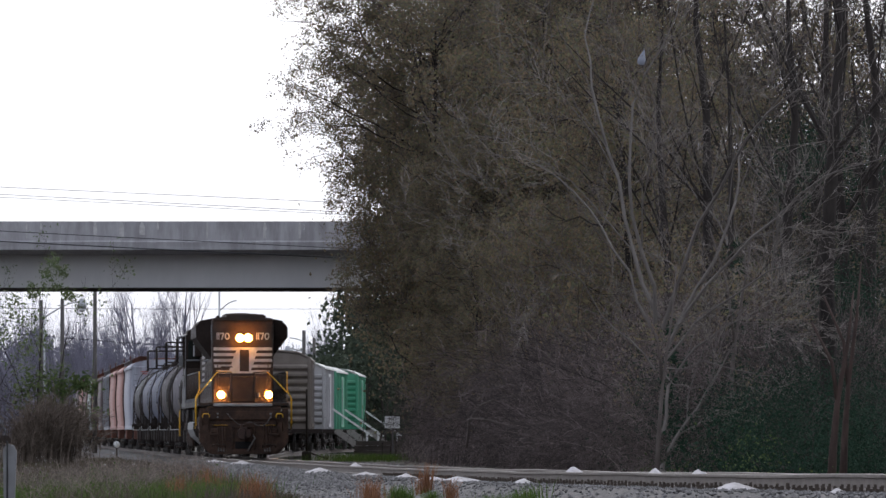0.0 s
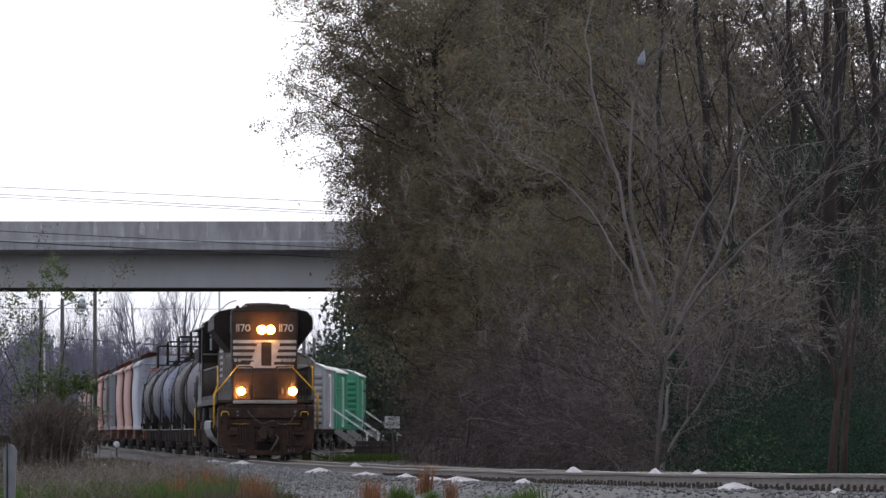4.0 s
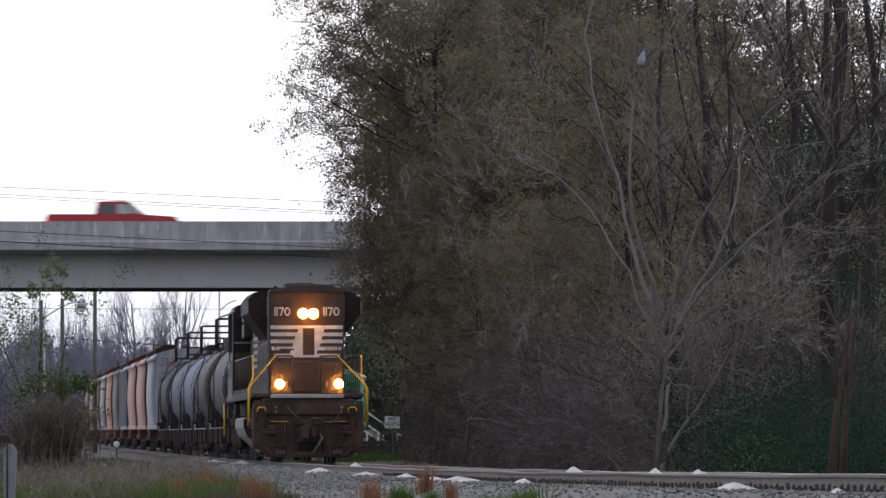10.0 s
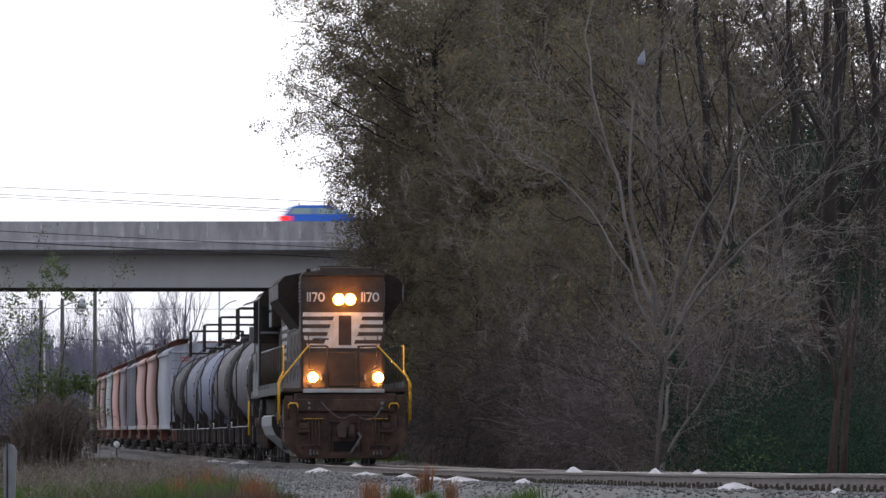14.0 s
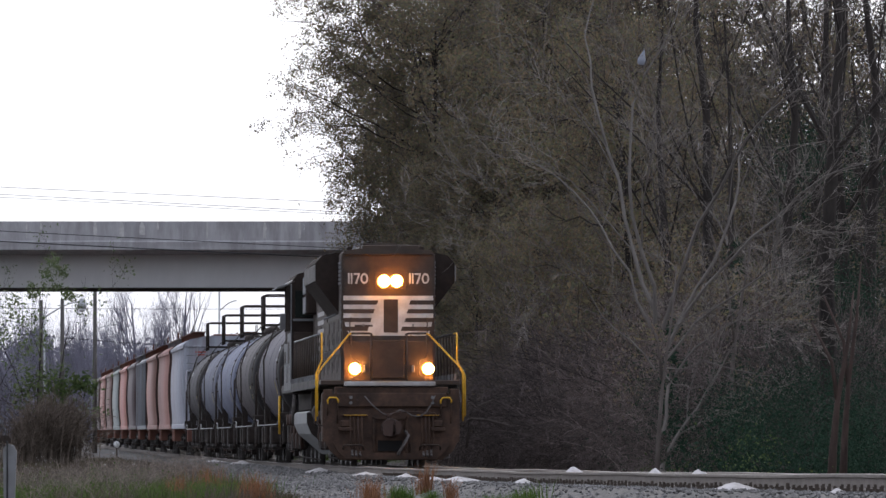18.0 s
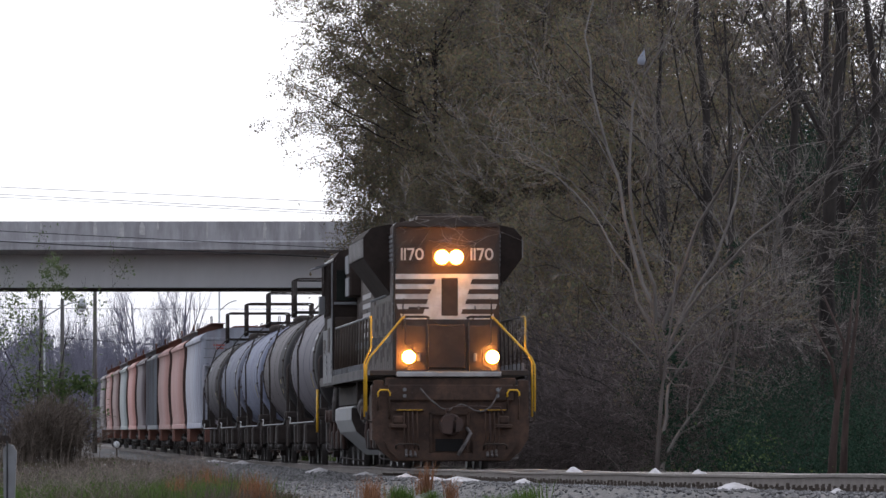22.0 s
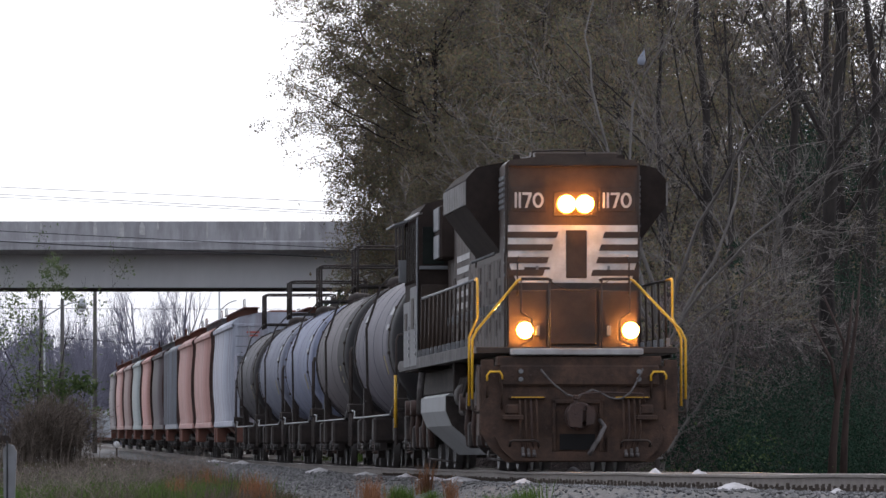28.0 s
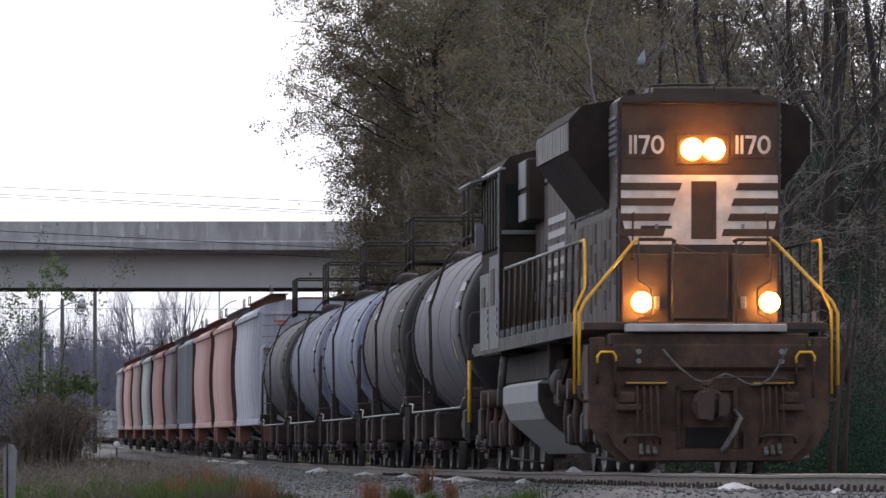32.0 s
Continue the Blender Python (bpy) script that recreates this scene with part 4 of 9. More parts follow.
def leafy_tree(label, seed, height, trunk_r, table, limbs, leaf_n, leaf_size, low, sprigs=7):
    """A broad tree: a trunk, curving limbs that reach out to its outline, sprays of twigs along them, leaves on the twigs."""
    rng = random.Random(seed)
    keep = crown_envelope(table, seed)
    out, tips = [], []
    axis = [(0.0, 0.0, -0.3)]
    for k in range(1, 9):
        axis.append((axis[-1][0] + rng.gauss(0, 0.12), axis[-1][1] + rng.gauss(0, 0.12), height * k / 8))
    out.append((axis, trunk_r, 0.03, 0))
    for i in range(limbs):
        z1 = rng.uniform(low, height + 2.5)
        reach = interp(z1, table) * rng.uniform(0.55, 1.0)
        a = 2.39996 * i + rng.uniform(-0.3, 0.3)
        z0 = max(2.0, min(height * 0.95, z1 - rng.uniform(0.5, 3.0)))
        base = Vector(axis[min(8, max(1, int(z0 / height * 8)))])
        base.z = z0
        tip = Vector((math.cos(a) * reach, math.sin(a) * reach, z1))
        bow = Vector((rng.gauss(0, 0.3), rng.gauss(0, 0.3), rng.uniform(-0.2, 0.7)))
        pts = []
        for k in range(8):
            u = k / 7
            p = base.lerp(tip, u) + bow * (4 * u * (1 - u)) + Vector((rng.gauss(0, 0.07), rng.gauss(0, 0.07), rng.gauss(0, 0.07)))
            pts.append(tuple(p))
        out.append((pts, 0.036 * rng.uniform(0.6, 1.2), 0.01, 1))
        away = (tip - base).normalized()
        for _ in range(sprigs):
            u = rng.uniform(0.3, 1.0)
            q = Vector(pts[min(7, int(u * 7 + 0.5))])
            d = away * 0.7 + Vector((rng.gauss(0, 0.7), rng.gauss(0, 0.7), rng.gauss(0.1, 0.6)))
            grow(rng, q, d, rng.uniform(0.9, 1.9), 0.014, 2, 4, out, tips, spread=0.8, up=0.02, kids=(4, 5), wander=0.16, shrink=(0.4, 0.6), first=0.25, thin=0.6)
    out = [o for o in out if o[3] == 0 or keep(o[0][-1])]
    tips = [p for p in tips if keep(p)]
    t = thing("leafy_tree", label, "tree")
    verts, faces = [], []
    mesh_polys([(a, b, c) for a, b, c, lv in out if lv < 2], verts, faces)
    raw("trunk", verts, faces, M_BARKD, t, True)
    verts, faces = [], []
    mesh_polys([(a, b, c) for a, b, c, lv in out if lv >= 2], verts, faces, True)
    tagged(raw("branchwork", verts, faces, M_TWIGM, t), kind="stuff")
    verts, faces, spots = [], [], []
    tufts_ = [p for p in tips if rng.random() < 0.42]
    for _ in range(leaf_n):
        x, y, z = rng.choice(tufts_)
        spots.append((x + rng.gauss(0, 0.1), y + rng.gauss(0, 0.1), z + rng.gauss(0, 0.1)))
    leaf_quads(spots, leaf_size, rng, verts, faces)
    tagged(raw("crown", verts, faces, M_LEAFB, t), kind="stuff")
    return t


def crown_envelope(table, seed, ragged=0.34):
    """Keeps a crown within an uneven outline: table gives its reach at each height."""
    def keep(p):
        x, y, z = p
        a = math.atan2(y, x)
        lim = interp(z, table) * min(1.02, 0.9 + ragged * noise.noise(Vector((math.cos(a) * 1.8, math.sin(a) * 1.8 + seed, z * 0.55))) + 0.14 * noise.noise(Vector((math.cos(a) * 5, math.sin(a) * 5, z * 1.7 + seed))))
        return math.hypot(x, y) < lim
    return keep


def leafy_tree(label, seed, height, trunk_r, table, limbs, leaf_n, leaf_size, low, sprigs=7):
    """A broad tree: a trunk, curving limbs that reach out to its outline, sprays of twigs along them, leaves on the twigs."""
    rng = random.Random(seed)
    keep = crown_envelope(table, seed)
    out, tips = [], []
    axis = [(0.0, 0.0, -0.3)]
    for k in range(1, 9):
        axis.append((axis[-1][0] + rng.gauss(0, 0.12), axis[-1][1] + rng.gauss(0, 0.12), height * k / 8))
    out.append((axis, trunk_r, 0.03, 0))
    for i in range(limbs):
        z1 = rng.uniform(low, height + 2.5)
        reach = interp(z1, table) * rng.uniform(0.55, 1.0)
        a = 2.39996 * i + rng.uniform(-0.3, 0.3)
        z0 = max(2.0, min(height * 0.95, z1 - rng.uniform(0.5, 3.0)))
        base = Vector(axis[min(8, max(1, int(z0 / height * 8)))])
        base.z = z0
        tip = Vector((math.cos(a) * reach, math.sin(a) * reach, z1))
        bow = Vector((rng.gauss(0, 0.3), rng.gauss(0, 0.3), rng.uniform(-0.2, 0.7)))
        pts = []
        for k in range(8):
            u = k / 7
            p = base.lerp(tip, u) + bow * (4 * u * (1 - u)) + Vector((rng.gauss(0, 0.07), rng.gauss(0, 0.07), rng.gauss(0, 0.07)))
            pts.append(tuple(p))
        out.append((pts, 0.036 * rng.uniform(0.6, 1.2), 0.01, 1))
        away = (tip - base).normalized()
        for _ in range(sprigs):
            u = rng.uniform(0.3, 1.0)
            q = Vector(pts[min(7, int(u * 7 + 0.5))])
            d = away * 0.7 + Vector((rng.gauss(0, 0.7), rng.gauss(0, 0.7), rng.gauss(0.1, 0.6)))
            grow(rng, q, d, rng.uniform(0.9, 1.9), 0.014, 2, 4, out, tips, spread=0.8, up=0.02, kids=(4, 5), wander=0.16, shrink=(0.4, 0.6), first=0.25, thin=0.6)
    out = [o for o in out if o[3] == 0 or keep(o[0][-1])]
    tips = [p for p in tips if keep(p)]
    t = thing("leafy_tree", label, "tree")
    verts, faces = [], []
    mesh_polys([(a, b, c) for a, b, c, lv in out if lv < 2], verts, faces)
    raw("trunk", verts, faces, M_BARKD, t, True)
    verts, faces = [], []
    mesh_polys([(a, b, c) for a, b, c, lv in out if lv >= 2], verts, faces, True)
    tagged(raw("branchwork", verts, faces, M_TWIGM, t), kind="stuff")
    verts, faces, spots = [], [], []
    tufts_ = [p for p in tips if rng.random() < 0.42]
    for _ in range(leaf_n):
        x, y, z = rng.choice(tufts_)
        spots.append((x + rng.gauss(0, 0.1), y + rng.gauss(0, 0.1), z + rng.gauss(0, 0.1)))
    leaf_quads(spots, leaf_size, rng, verts, faces)
    tagged(raw("crown", verts, faces, M_LEAFB, t), kind="stuff")
    return t


def crown_envelope(table, seed, ragged=0.34):
    """Keeps a crown within an uneven outline: table gives its reach at each height."""
    def keep(p):
        x, y, z = p
        a = math.atan2(y, x)
        lim = interp(z, table) * min(1.02, 0.9 + ragged * noise.noise(Vector((math.cos(a) * 1.8, math.sin(a) * 1.8 + seed, z * 0.55))) + 0.14 * noise.noise(Vector((math.cos(a) * 5, math.sin(a) * 5, z * 1.7 + seed))))
        return math.hypot(x, y) < lim
    return keep


def leafy_tree(label, seed, height, trunk_r, table, limbs, leaf_n, leaf_size, low, sprigs=7):
    """A broad tree: a trunk, curving limbs that reach out to its outline, sprays of twigs along them, leaves on the twigs."""
    rng = random.Random(seed)
    keep = crown_envelope(table, seed)
    out, tips = [], []
    axis = [(0.0, 0.0, -0.3)]
    for k in range(1, 9):
        axis.append((axis[-1][0] + rng.gauss(0, 0.12), axis[-1][1] + rng.gauss(0, 0.12), height * k / 8))
    out.append((axis, trunk_r, 0.03, 0))
    for i in range(limbs):
        z1 = rng.uniform(low, height + 2.5)
        reach = interp(z1, table) * rng.uniform(0.55, 1.0)
        a = 2.39996 * i + rng.uniform(-0.3, 0.3)
        z0 = max(2.0, min(height * 0.95, z1 - rng.uniform(0.5, 3.0)))
        base = Vector(axis[min(8, max(1, int(z0 / height * 8)))])
        base.z = z0
        tip = Vector((math.cos(a) * reach, math.sin(a) * reach, z1))
        bow = Vector((rng.gauss(0, 0.3), rng.gauss(0, 0.3), rng.uniform(-0.2, 0.7)))
        pts = []
        for k in range(8):
            u = k / 7
            p = base.lerp(tip, u) + bow * (4 * u * (1 - u)) + Vector((rng.gauss(0, 0.12), rng.gauss(0, 0.12), rng.gauss(0, 0.12)))
            pts.append(tuple(p))
        out.append((pts, 0.031 * rng.uniform(0.6, 1.2), 0.01, 1))
        away = (tip - base).normalized()
        for _ in range(sprigs):
            u = rng.uniform(0.3, 1.0)
            q = Vector(pts[min(7, int(u * 7 + 0.5))])
            d = away * 0.7 + Vector((rng.gauss(0, 0.7), rng.gauss(0, 0.7), rng.gauss(0.1, 0.6)))
            grow(rng, q, d, rng.uniform(0.9, 1.9), 0.014, 2, 4, out, tips, spread=0.8, up=0.02, kids=(4, 5), wander=0.16, shrink=(0.4, 0.6), first=0.25, thin=0.6)
    out = [o for o in out if o[3] == 0 or keep(o[0][-1])]
    tips = [p for p in tips if keep(p)]
    t = thing("leafy_tree", label, "tree")
    verts, faces = [], []
    mesh_polys([(a, b, c) for a, b, c, lv in out if lv < 2], verts, faces)
    raw("trunk", verts, faces, M_BARKD, t, True)
    verts, faces = [], []
    mesh_polys([(a, b, c) for a, b, c, lv in out if lv >= 2], verts, faces, True)
    tagged(raw("branchwork", verts, faces, M_TWIGM, t), kind="stuff")
    verts, faces, spots = [], [], []
    tufts_ = [p for p in tips if rng.random() < 0.55]
    for _ in range(leaf_n):
        x, y, z = rng.choice(tufts_)
        spots.append((x + rng.gauss(0, 0.1), y + rng.gauss(0, 0.1), z + rng.gauss(0, 0.1)))
    leaf_quads(spots, leaf_size, rng, verts, faces)
    tagged(raw("crown", verts, faces, M_LEAFB, t), kind="stuff")
    return t


def crown_envelope(table, seed, ragged=0.34):
    """Keeps a crown within an uneven outline: table gives its reach at each height."""
    def keep(p):
        x, y, z = p
        a = math.atan2(y, x)
        lim = interp(z, table) * min(1.02, 0.9 + ragged * noise.noise(Vector((math.cos(a) * 1.8, math.sin(a) * 1.8 + seed, z * 0.55))) + 0.14 * noise.noise(Vector((math.cos(a) * 5, math.sin(a) * 5, z * 1.7 + seed))))
        return math.hypot(x, y) < lim
    return keep


def leafy_tree(label, seed, height, trunk_r, table, limbs, leaf_n, leaf_size, low, sprigs=7):
    """A broad tree: a trunk, curving limbs that reach out to its outline, sprays of twigs along them, leaves on the twigs."""
    rng = random.Random(seed)
    keep = crown_envelope(table, seed)
    out, tips = [], []
    axis = [(0.0, 0.0, -0.3)]
    for k in range(1, 9):
        axis.append((axis[-1][0] + rng.gauss(0, 0.12), axis[-1][1] + rng.gauss(0, 0.12), height * k / 8))
    out.append((axis, trunk_r, 0.03, 0))
    for i in range(limbs):
        z1 = rng.uniform(low, height + 2.5)
        reach = interp(z1, table) * rng.uniform(0.55, 1.0)
        a = 2.39996 * i + rng.uniform(-0.3, 0.3)
        z0 = max(2.0, min(height * 0.95, z1 - rng.uniform(0.5, 3.0)))
        base = Vector(axis[min(8, max(1, int(z0 / height * 8)))])
        base.z = z0
        tip = Vector((math.cos(a) * reach, math.sin(a) * reach, z1))
        bow = Vector((rng.gauss(0, 0.3), rng.gauss(0, 0.3), rng.uniform(-0.2, 0.7)))
        pts = []
        for k in range(8):
            u = k / 7
            p = base.lerp(tip, u) + bow * (4 * u * (1 - u)) + Vector((rng.gauss(0, 0.12), rng.gauss(0, 0.12), rng.gauss(0, 0.12)))
            pts.append(tuple(p))
        out.append((pts, 0.031 * rng.uniform(0.6, 1.2), 0.01, 1))
        away = (tip - base).normalized()
        for _ in range(sprigs):
            u = rng.uniform(0.3, 1.0)
            q = Vector(pts[min(7, int(u * 7 + 0.5))])
            d = away * 0.7 + Vector((rng.gauss(0, 0.7), rng.gauss(0, 0.7), rng.gauss(0.1, 0.6)))
            grow(rng, q, d, rng.uniform(0.9, 1.9), 0.014, 2, 4, out, tips, spread=0.8, up=0.02, kids=(4, 5), wander=0.16, shrink=(0.4, 0.6), first=0.25, thin=0.6)
    out = [o for o in out if o[3] == 0 or keep(o[0][-1])]
    tips = [p for p in tips if keep(p)]
    t = thing("leafy_tree", label, "tree")
    verts, faces = [], []
    mesh_polys([(a, b, c) for a, b, c, lv in out if lv < 2], verts, faces)
    raw("trunk", verts, faces, M_BARKD, t, True)
    verts, faces = [], []
    mesh_polys([(a, b, c) for a, b, c, lv in out if lv >= 2], verts, faces, True)
    tagged(raw("branchwork", verts, faces, M_TWIGM, t), kind="stuff")
    verts, faces, spots = [], [], []
    tufts_ = [p for p in tips if rng.random() < 0.55]
    for _ in range(leaf_n):
        x, y, z = rng.choice(tufts_)
        spots.append((x + rng.gauss(0, 0.1), y + rng.gauss(0, 0.1), z + rng.gauss(0, 0.1)))
    leaf_quads(spots, leaf_size, rng, verts, faces)
    tagged(raw("crown", verts, faces, M_LEAFB, t), kind="stuff")
    return t


def build_woods():
    rng = random.Random(11)
    # the large bare tree: a slim trunk that opens into a vase of stems
    fan = [((0, 0, -0.3), (-0.02, 0, 1), 3.7, 0.06), ((0.05, 0, 1.0), (0.34, 0.1, 1), 3.4, 0.04), ((-0.1, 0, 2.2), (-0.8, -0.6, 0.8), 4.2, 0.022), ((0.1, 0, 2.4), (0.95, -0.1, 0.75), 5.2, 0.03)]
    fan += [((x * 0.3, y * 0.2, z), (x, y, 1), ln, r) for x, y, z, ln, r in ((-0.5, 0.35, 3.0, 7.0, 0.03), (-0.34, -0.2, 3.1, 8.0, 0.042), (-0.1, 0.2, 3.2, 8.4, 0.048), (0.16, -0.15, 3.0, 8.2, 0.045), (0.42, 0.15, 2.6, 7.8, 0.042), (0.7, -0.05, 2.8, 7.2, 0.038))]
    big = tree("bare_tree", "large bare grey tree with a vase of slim spreading stems", 3, fan, 4, M_BARKP, M_TWIGP1, keep=crown_limit(5.4, 1.2), kids=(4, 6), spread=0.6, up=0.05, wander=0.15, first=0.1, shrink=(0.36, 0.62), thin=0.5, least=0.0045, steps=11)
    set_at(big, 4.2, 142, 0)
    lrng = random.Random(5)
    for pts in ([(0.1, 0, 2.3), (0.8, -0.3, 2.38), (1.72, -0.5, 2.15), (2.3, -0.6, 2.05), (2.7, -0.6, 1.72), (3.35, -0.7, 0.85)], [(0.1, 0, 2.1), (0.6, -0.4, 1.8), (1.2, -0.5, 2.05), (2.0, -0.6, 1.75), (2.9, -0.7, 1.62)], [(0.1, 0, 3.0), (1.0, -0.3, 3.4), (1.9, -0.4, 3.3), (2.6, -0.5, 3.5), (3.5, -0.5, 3.2)]):
        knots = [Vector(p) for p in pts]
        pts = []
        for k in range(len(knots) - 1):
            for u in (0.0, 0.33, 0.67):
                q = knots[k].lerp(knots[k + 1], u)
                pts.append((q.x + lrng.gauss(0, 0.03), q.y, q.z + lrng.gauss(0, 0.045)))
        part("limb", tube(B(), pts, 0.013, 6, 0.005), M_BARKP, big)
        for k in range(2, len(pts), 2):
            x, y, z = pts[k]
            part("twig", tube(B(), [(x, y, z), (x + lrng.uniform(0.1, 0.35), y - 0.1, z + lrng.uniform(-0.3, 0.3)), (x + lrng.uniform(0.35, 0.8), y - 0.15, z + lrng.uniform(-0.5, 0.4))], 0.0065, 5, 0.003), M_BARKP, big)
    plant(big, 7.4, 172, 160, 0.85)
    # bare wood trees
    a = tree("bare_tree", "tall bare tree with a dark trunk at the wood's edge", 7, [((0, 0, -0.3), (0.02, 0, 1), 12.5, 0.19)], 4, M_BARKD, M_TWIGD, keep=crown_limit(4.0, 3.5), kids=(5, 7), spread=0.8, up=0.08, wander=0.09, shrink=(0.3, 0.46), thin=0.34)
    set_at(a, 7.75, 166, 0)
    b = tree("bare_tree", "slender bare tree in the wood", 9, [((0, 0, -0.3), (-0.05, 0.02, 1), 10.5, 0.12), ((0.2, 0.1, -0.3), (0.2, 0.1, 1), 8.5, 0.08)], 4, M_BARKD, M_TWIGD, keep=crown_limit(3.0, 3.0), kids=(5, 7), spread=0.65, up=0.12, wander=0.09, shrink=(0.35, 0.55), thin=0.38)
    set_at(b, 6.4, 161, 0)
    c = tree("bare_tree", "young bare tree with pale twigs and a few brown leaves", 12, ring_stems(rng, 5, 0.35, 6.0, 0.05, 0.1), 4, M_BARK, M_TWIG, M_LEAFB, 2600, 0.06, 0.2, keep=crown_limit(2.8, 2.0), kids=(4, 6), spread=0.65, up=0.08, wander=0.12, shrink=(0.38, 0.58), thin=0.42)
    set_at(c, 2.9, 190, 70)
    # leafy brown trees that overhang the track
    lf = leafy_tree("wide tree with brown and olive autumn leaves over the track", 21, 14.0, 0.13,
                    [(0, 1.2), (3.0, 1.8), (5.0, 3.2), (7.5, 3.8), (9.2, 4.4), (10.3, 5.6), (12.2, 6.1), (15.0, 5.7), (17.5, 3.5), (19, 1.0)], 110, 122000, 0.09, 4.6, 8)
    set_at(lf, -0.35, 238, 0)
    plant(lf, 2.4, 251, 140, 1.08)
    plant(lf, 0.9, 246, 70, 0.93)
    plant(lf, 1.6, 226, 250, 0.62)
    lg = leafy_tree("tree with thinning brown and olive leaves in the wood", 22, 12.5, 0.17,
                    [(0, 1.6), (2.0, 3.0), (5.0, 4.4), (8.0, 5.0), (12.0, 4.8), (15.0, 3.2), (17, 1.0)], 54, 30000, 0.125, 2.5, 5)
    set_at(lg, 3.4, 252, 60, 1.1)
    for x, y, turn, k in ((3.6, 226, 150, 1.0), (5.4, 207, 230, 0.85), (8.0, 236, 300, 1.1), (10.5, 222, 100, 0.95), (1.4, 268, 80, 0.75), (1.8, 284, 170, 0.85), (3.6, 300, 10, 0.9), (0.9, 222, 300, 0.5), (2.6, 205, 120, 0.5), (1.0, 236, 200, 0.62), (6.4, 246, 20, 1.15)):
        plant(lg, x, y, turn, k)
    # the wood behind
    for y in np.arange(150, 300, 10.5):
        for off in (9.5, 15, 21):
            x, yy = edge_x(y, off + rng.uniform(-2, 2)), y + rng.uniform(-3, 3)
            far = x / yy
            if far > 0.075 or far < -0.02:
                continue
            if far > 0.03 and rng.random() < 0.45:
                continue
            plant(rng.choice([a, b, c, b, a] if far > 0.03 else [a, b, c, lg]), x, yy, rng.uniform(0, 360), rng.uniform(0.75, 1.15))
    for x, y, turn, k in ((7.0, 236, 20, 1.35), (9.2, 241, 150, 1.4), (11.3, 238, 270, 1.4), (13.2, 244, 80, 1.35), (9.5, 174, 200, 1.0), (10.4, 178, 40, 1.15), (5.6, 182, 130, 0.9), (9.9, 196, 310, 1.2)):
        plant(a, x, y, turn, k)


M_TWIGM = mat("grey_brown_fine_twigs", (0.12, 0.1, 0.095), 0.9, 0, (0.055, 0.046, 0.043), 0.6, island=0.5, spec=0.1)
M_DEAD = mat("reddish_dead_bark", (0.075, 0.052, 0.045), 0.9, 0, (0.04, 0.03, 0.027), 6.0, (0.15, 0.1, 0.085), 1.5, 0.5, 20, stretch=(2, 2, 0.5), spec=0.1)
build_woods()


def thicket(name, label, seed, n, where, hmin, hmax, material, r=0.012, curve=0.5, cat="undergrowth"):
    """Countless thin stems that rise from the ground, wander and bend over."""
    rng = random.Random(seed)
    polys = []
    for _ in range(n):
        x, y = where(rng)
        z = land_z(x, y) - 0.05
        h = rng.uniform(hmin, hmax)
        a = rng.uniform(0, 6.283)
        lean = rng.uniform(0.05, curve)
        if cat == "undergrowth" and x < 0.01 * y and math.cos(a) < 0:
            a = math.pi - a
        pts = []
        for k in range(6):
            t = k / 5
            pts.append((x + math.cos(a) * lean * h * t * t + rng.gauss(0, 0.09 * t * h * 0.4), y + math.sin(a) * lean * h * t * t, z + h * (t - 0.35 * lean * t * t)))
        polys.append((pts, r * rng.uniform(0.6, 1.4), r * 0.35))
        for _ in range(5):
            i = rng.randint(1, 4)
            p = pts[i]
            b2 = rng.uniform(0, 6.283)
            ln = h * rng.uniform(0.15, 0.4)
            e = (p[0] + math.cos(b2) * ln * 0.8, p[1] + math.sin(b2) * ln * 0.8, p[2] + ln * rng.uniform(-0.3, 0.8))
            mid = ((p[0] + e[0]) / 2 + rng.gauss(0, 0.08), (p[1] + e[1]) / 2, (p[2] + e[2]) / 2 + rng.uniform(-0.05, 0.14))
            polys.append(([p, mid, e], r * 0.55, r * 0.25))
    verts, faces = [], []
    mesh_polys(polys, verts, faces, True)
    return tagged(raw(name, verts, faces, material), label, cat, kind="stuff")


def along(y0, y1, o0, o1):
    def pick(rng):
        y = rng.uniform(y0, y1)
        return edge_x(y, rng.uniform(max(o0, interp(y, [(222, o0), (262, 6.0), (300, 8.0)])), max(o1, interp(y, [(222, o1), (262, 9.5), (300, 10)])))), y
    return pick


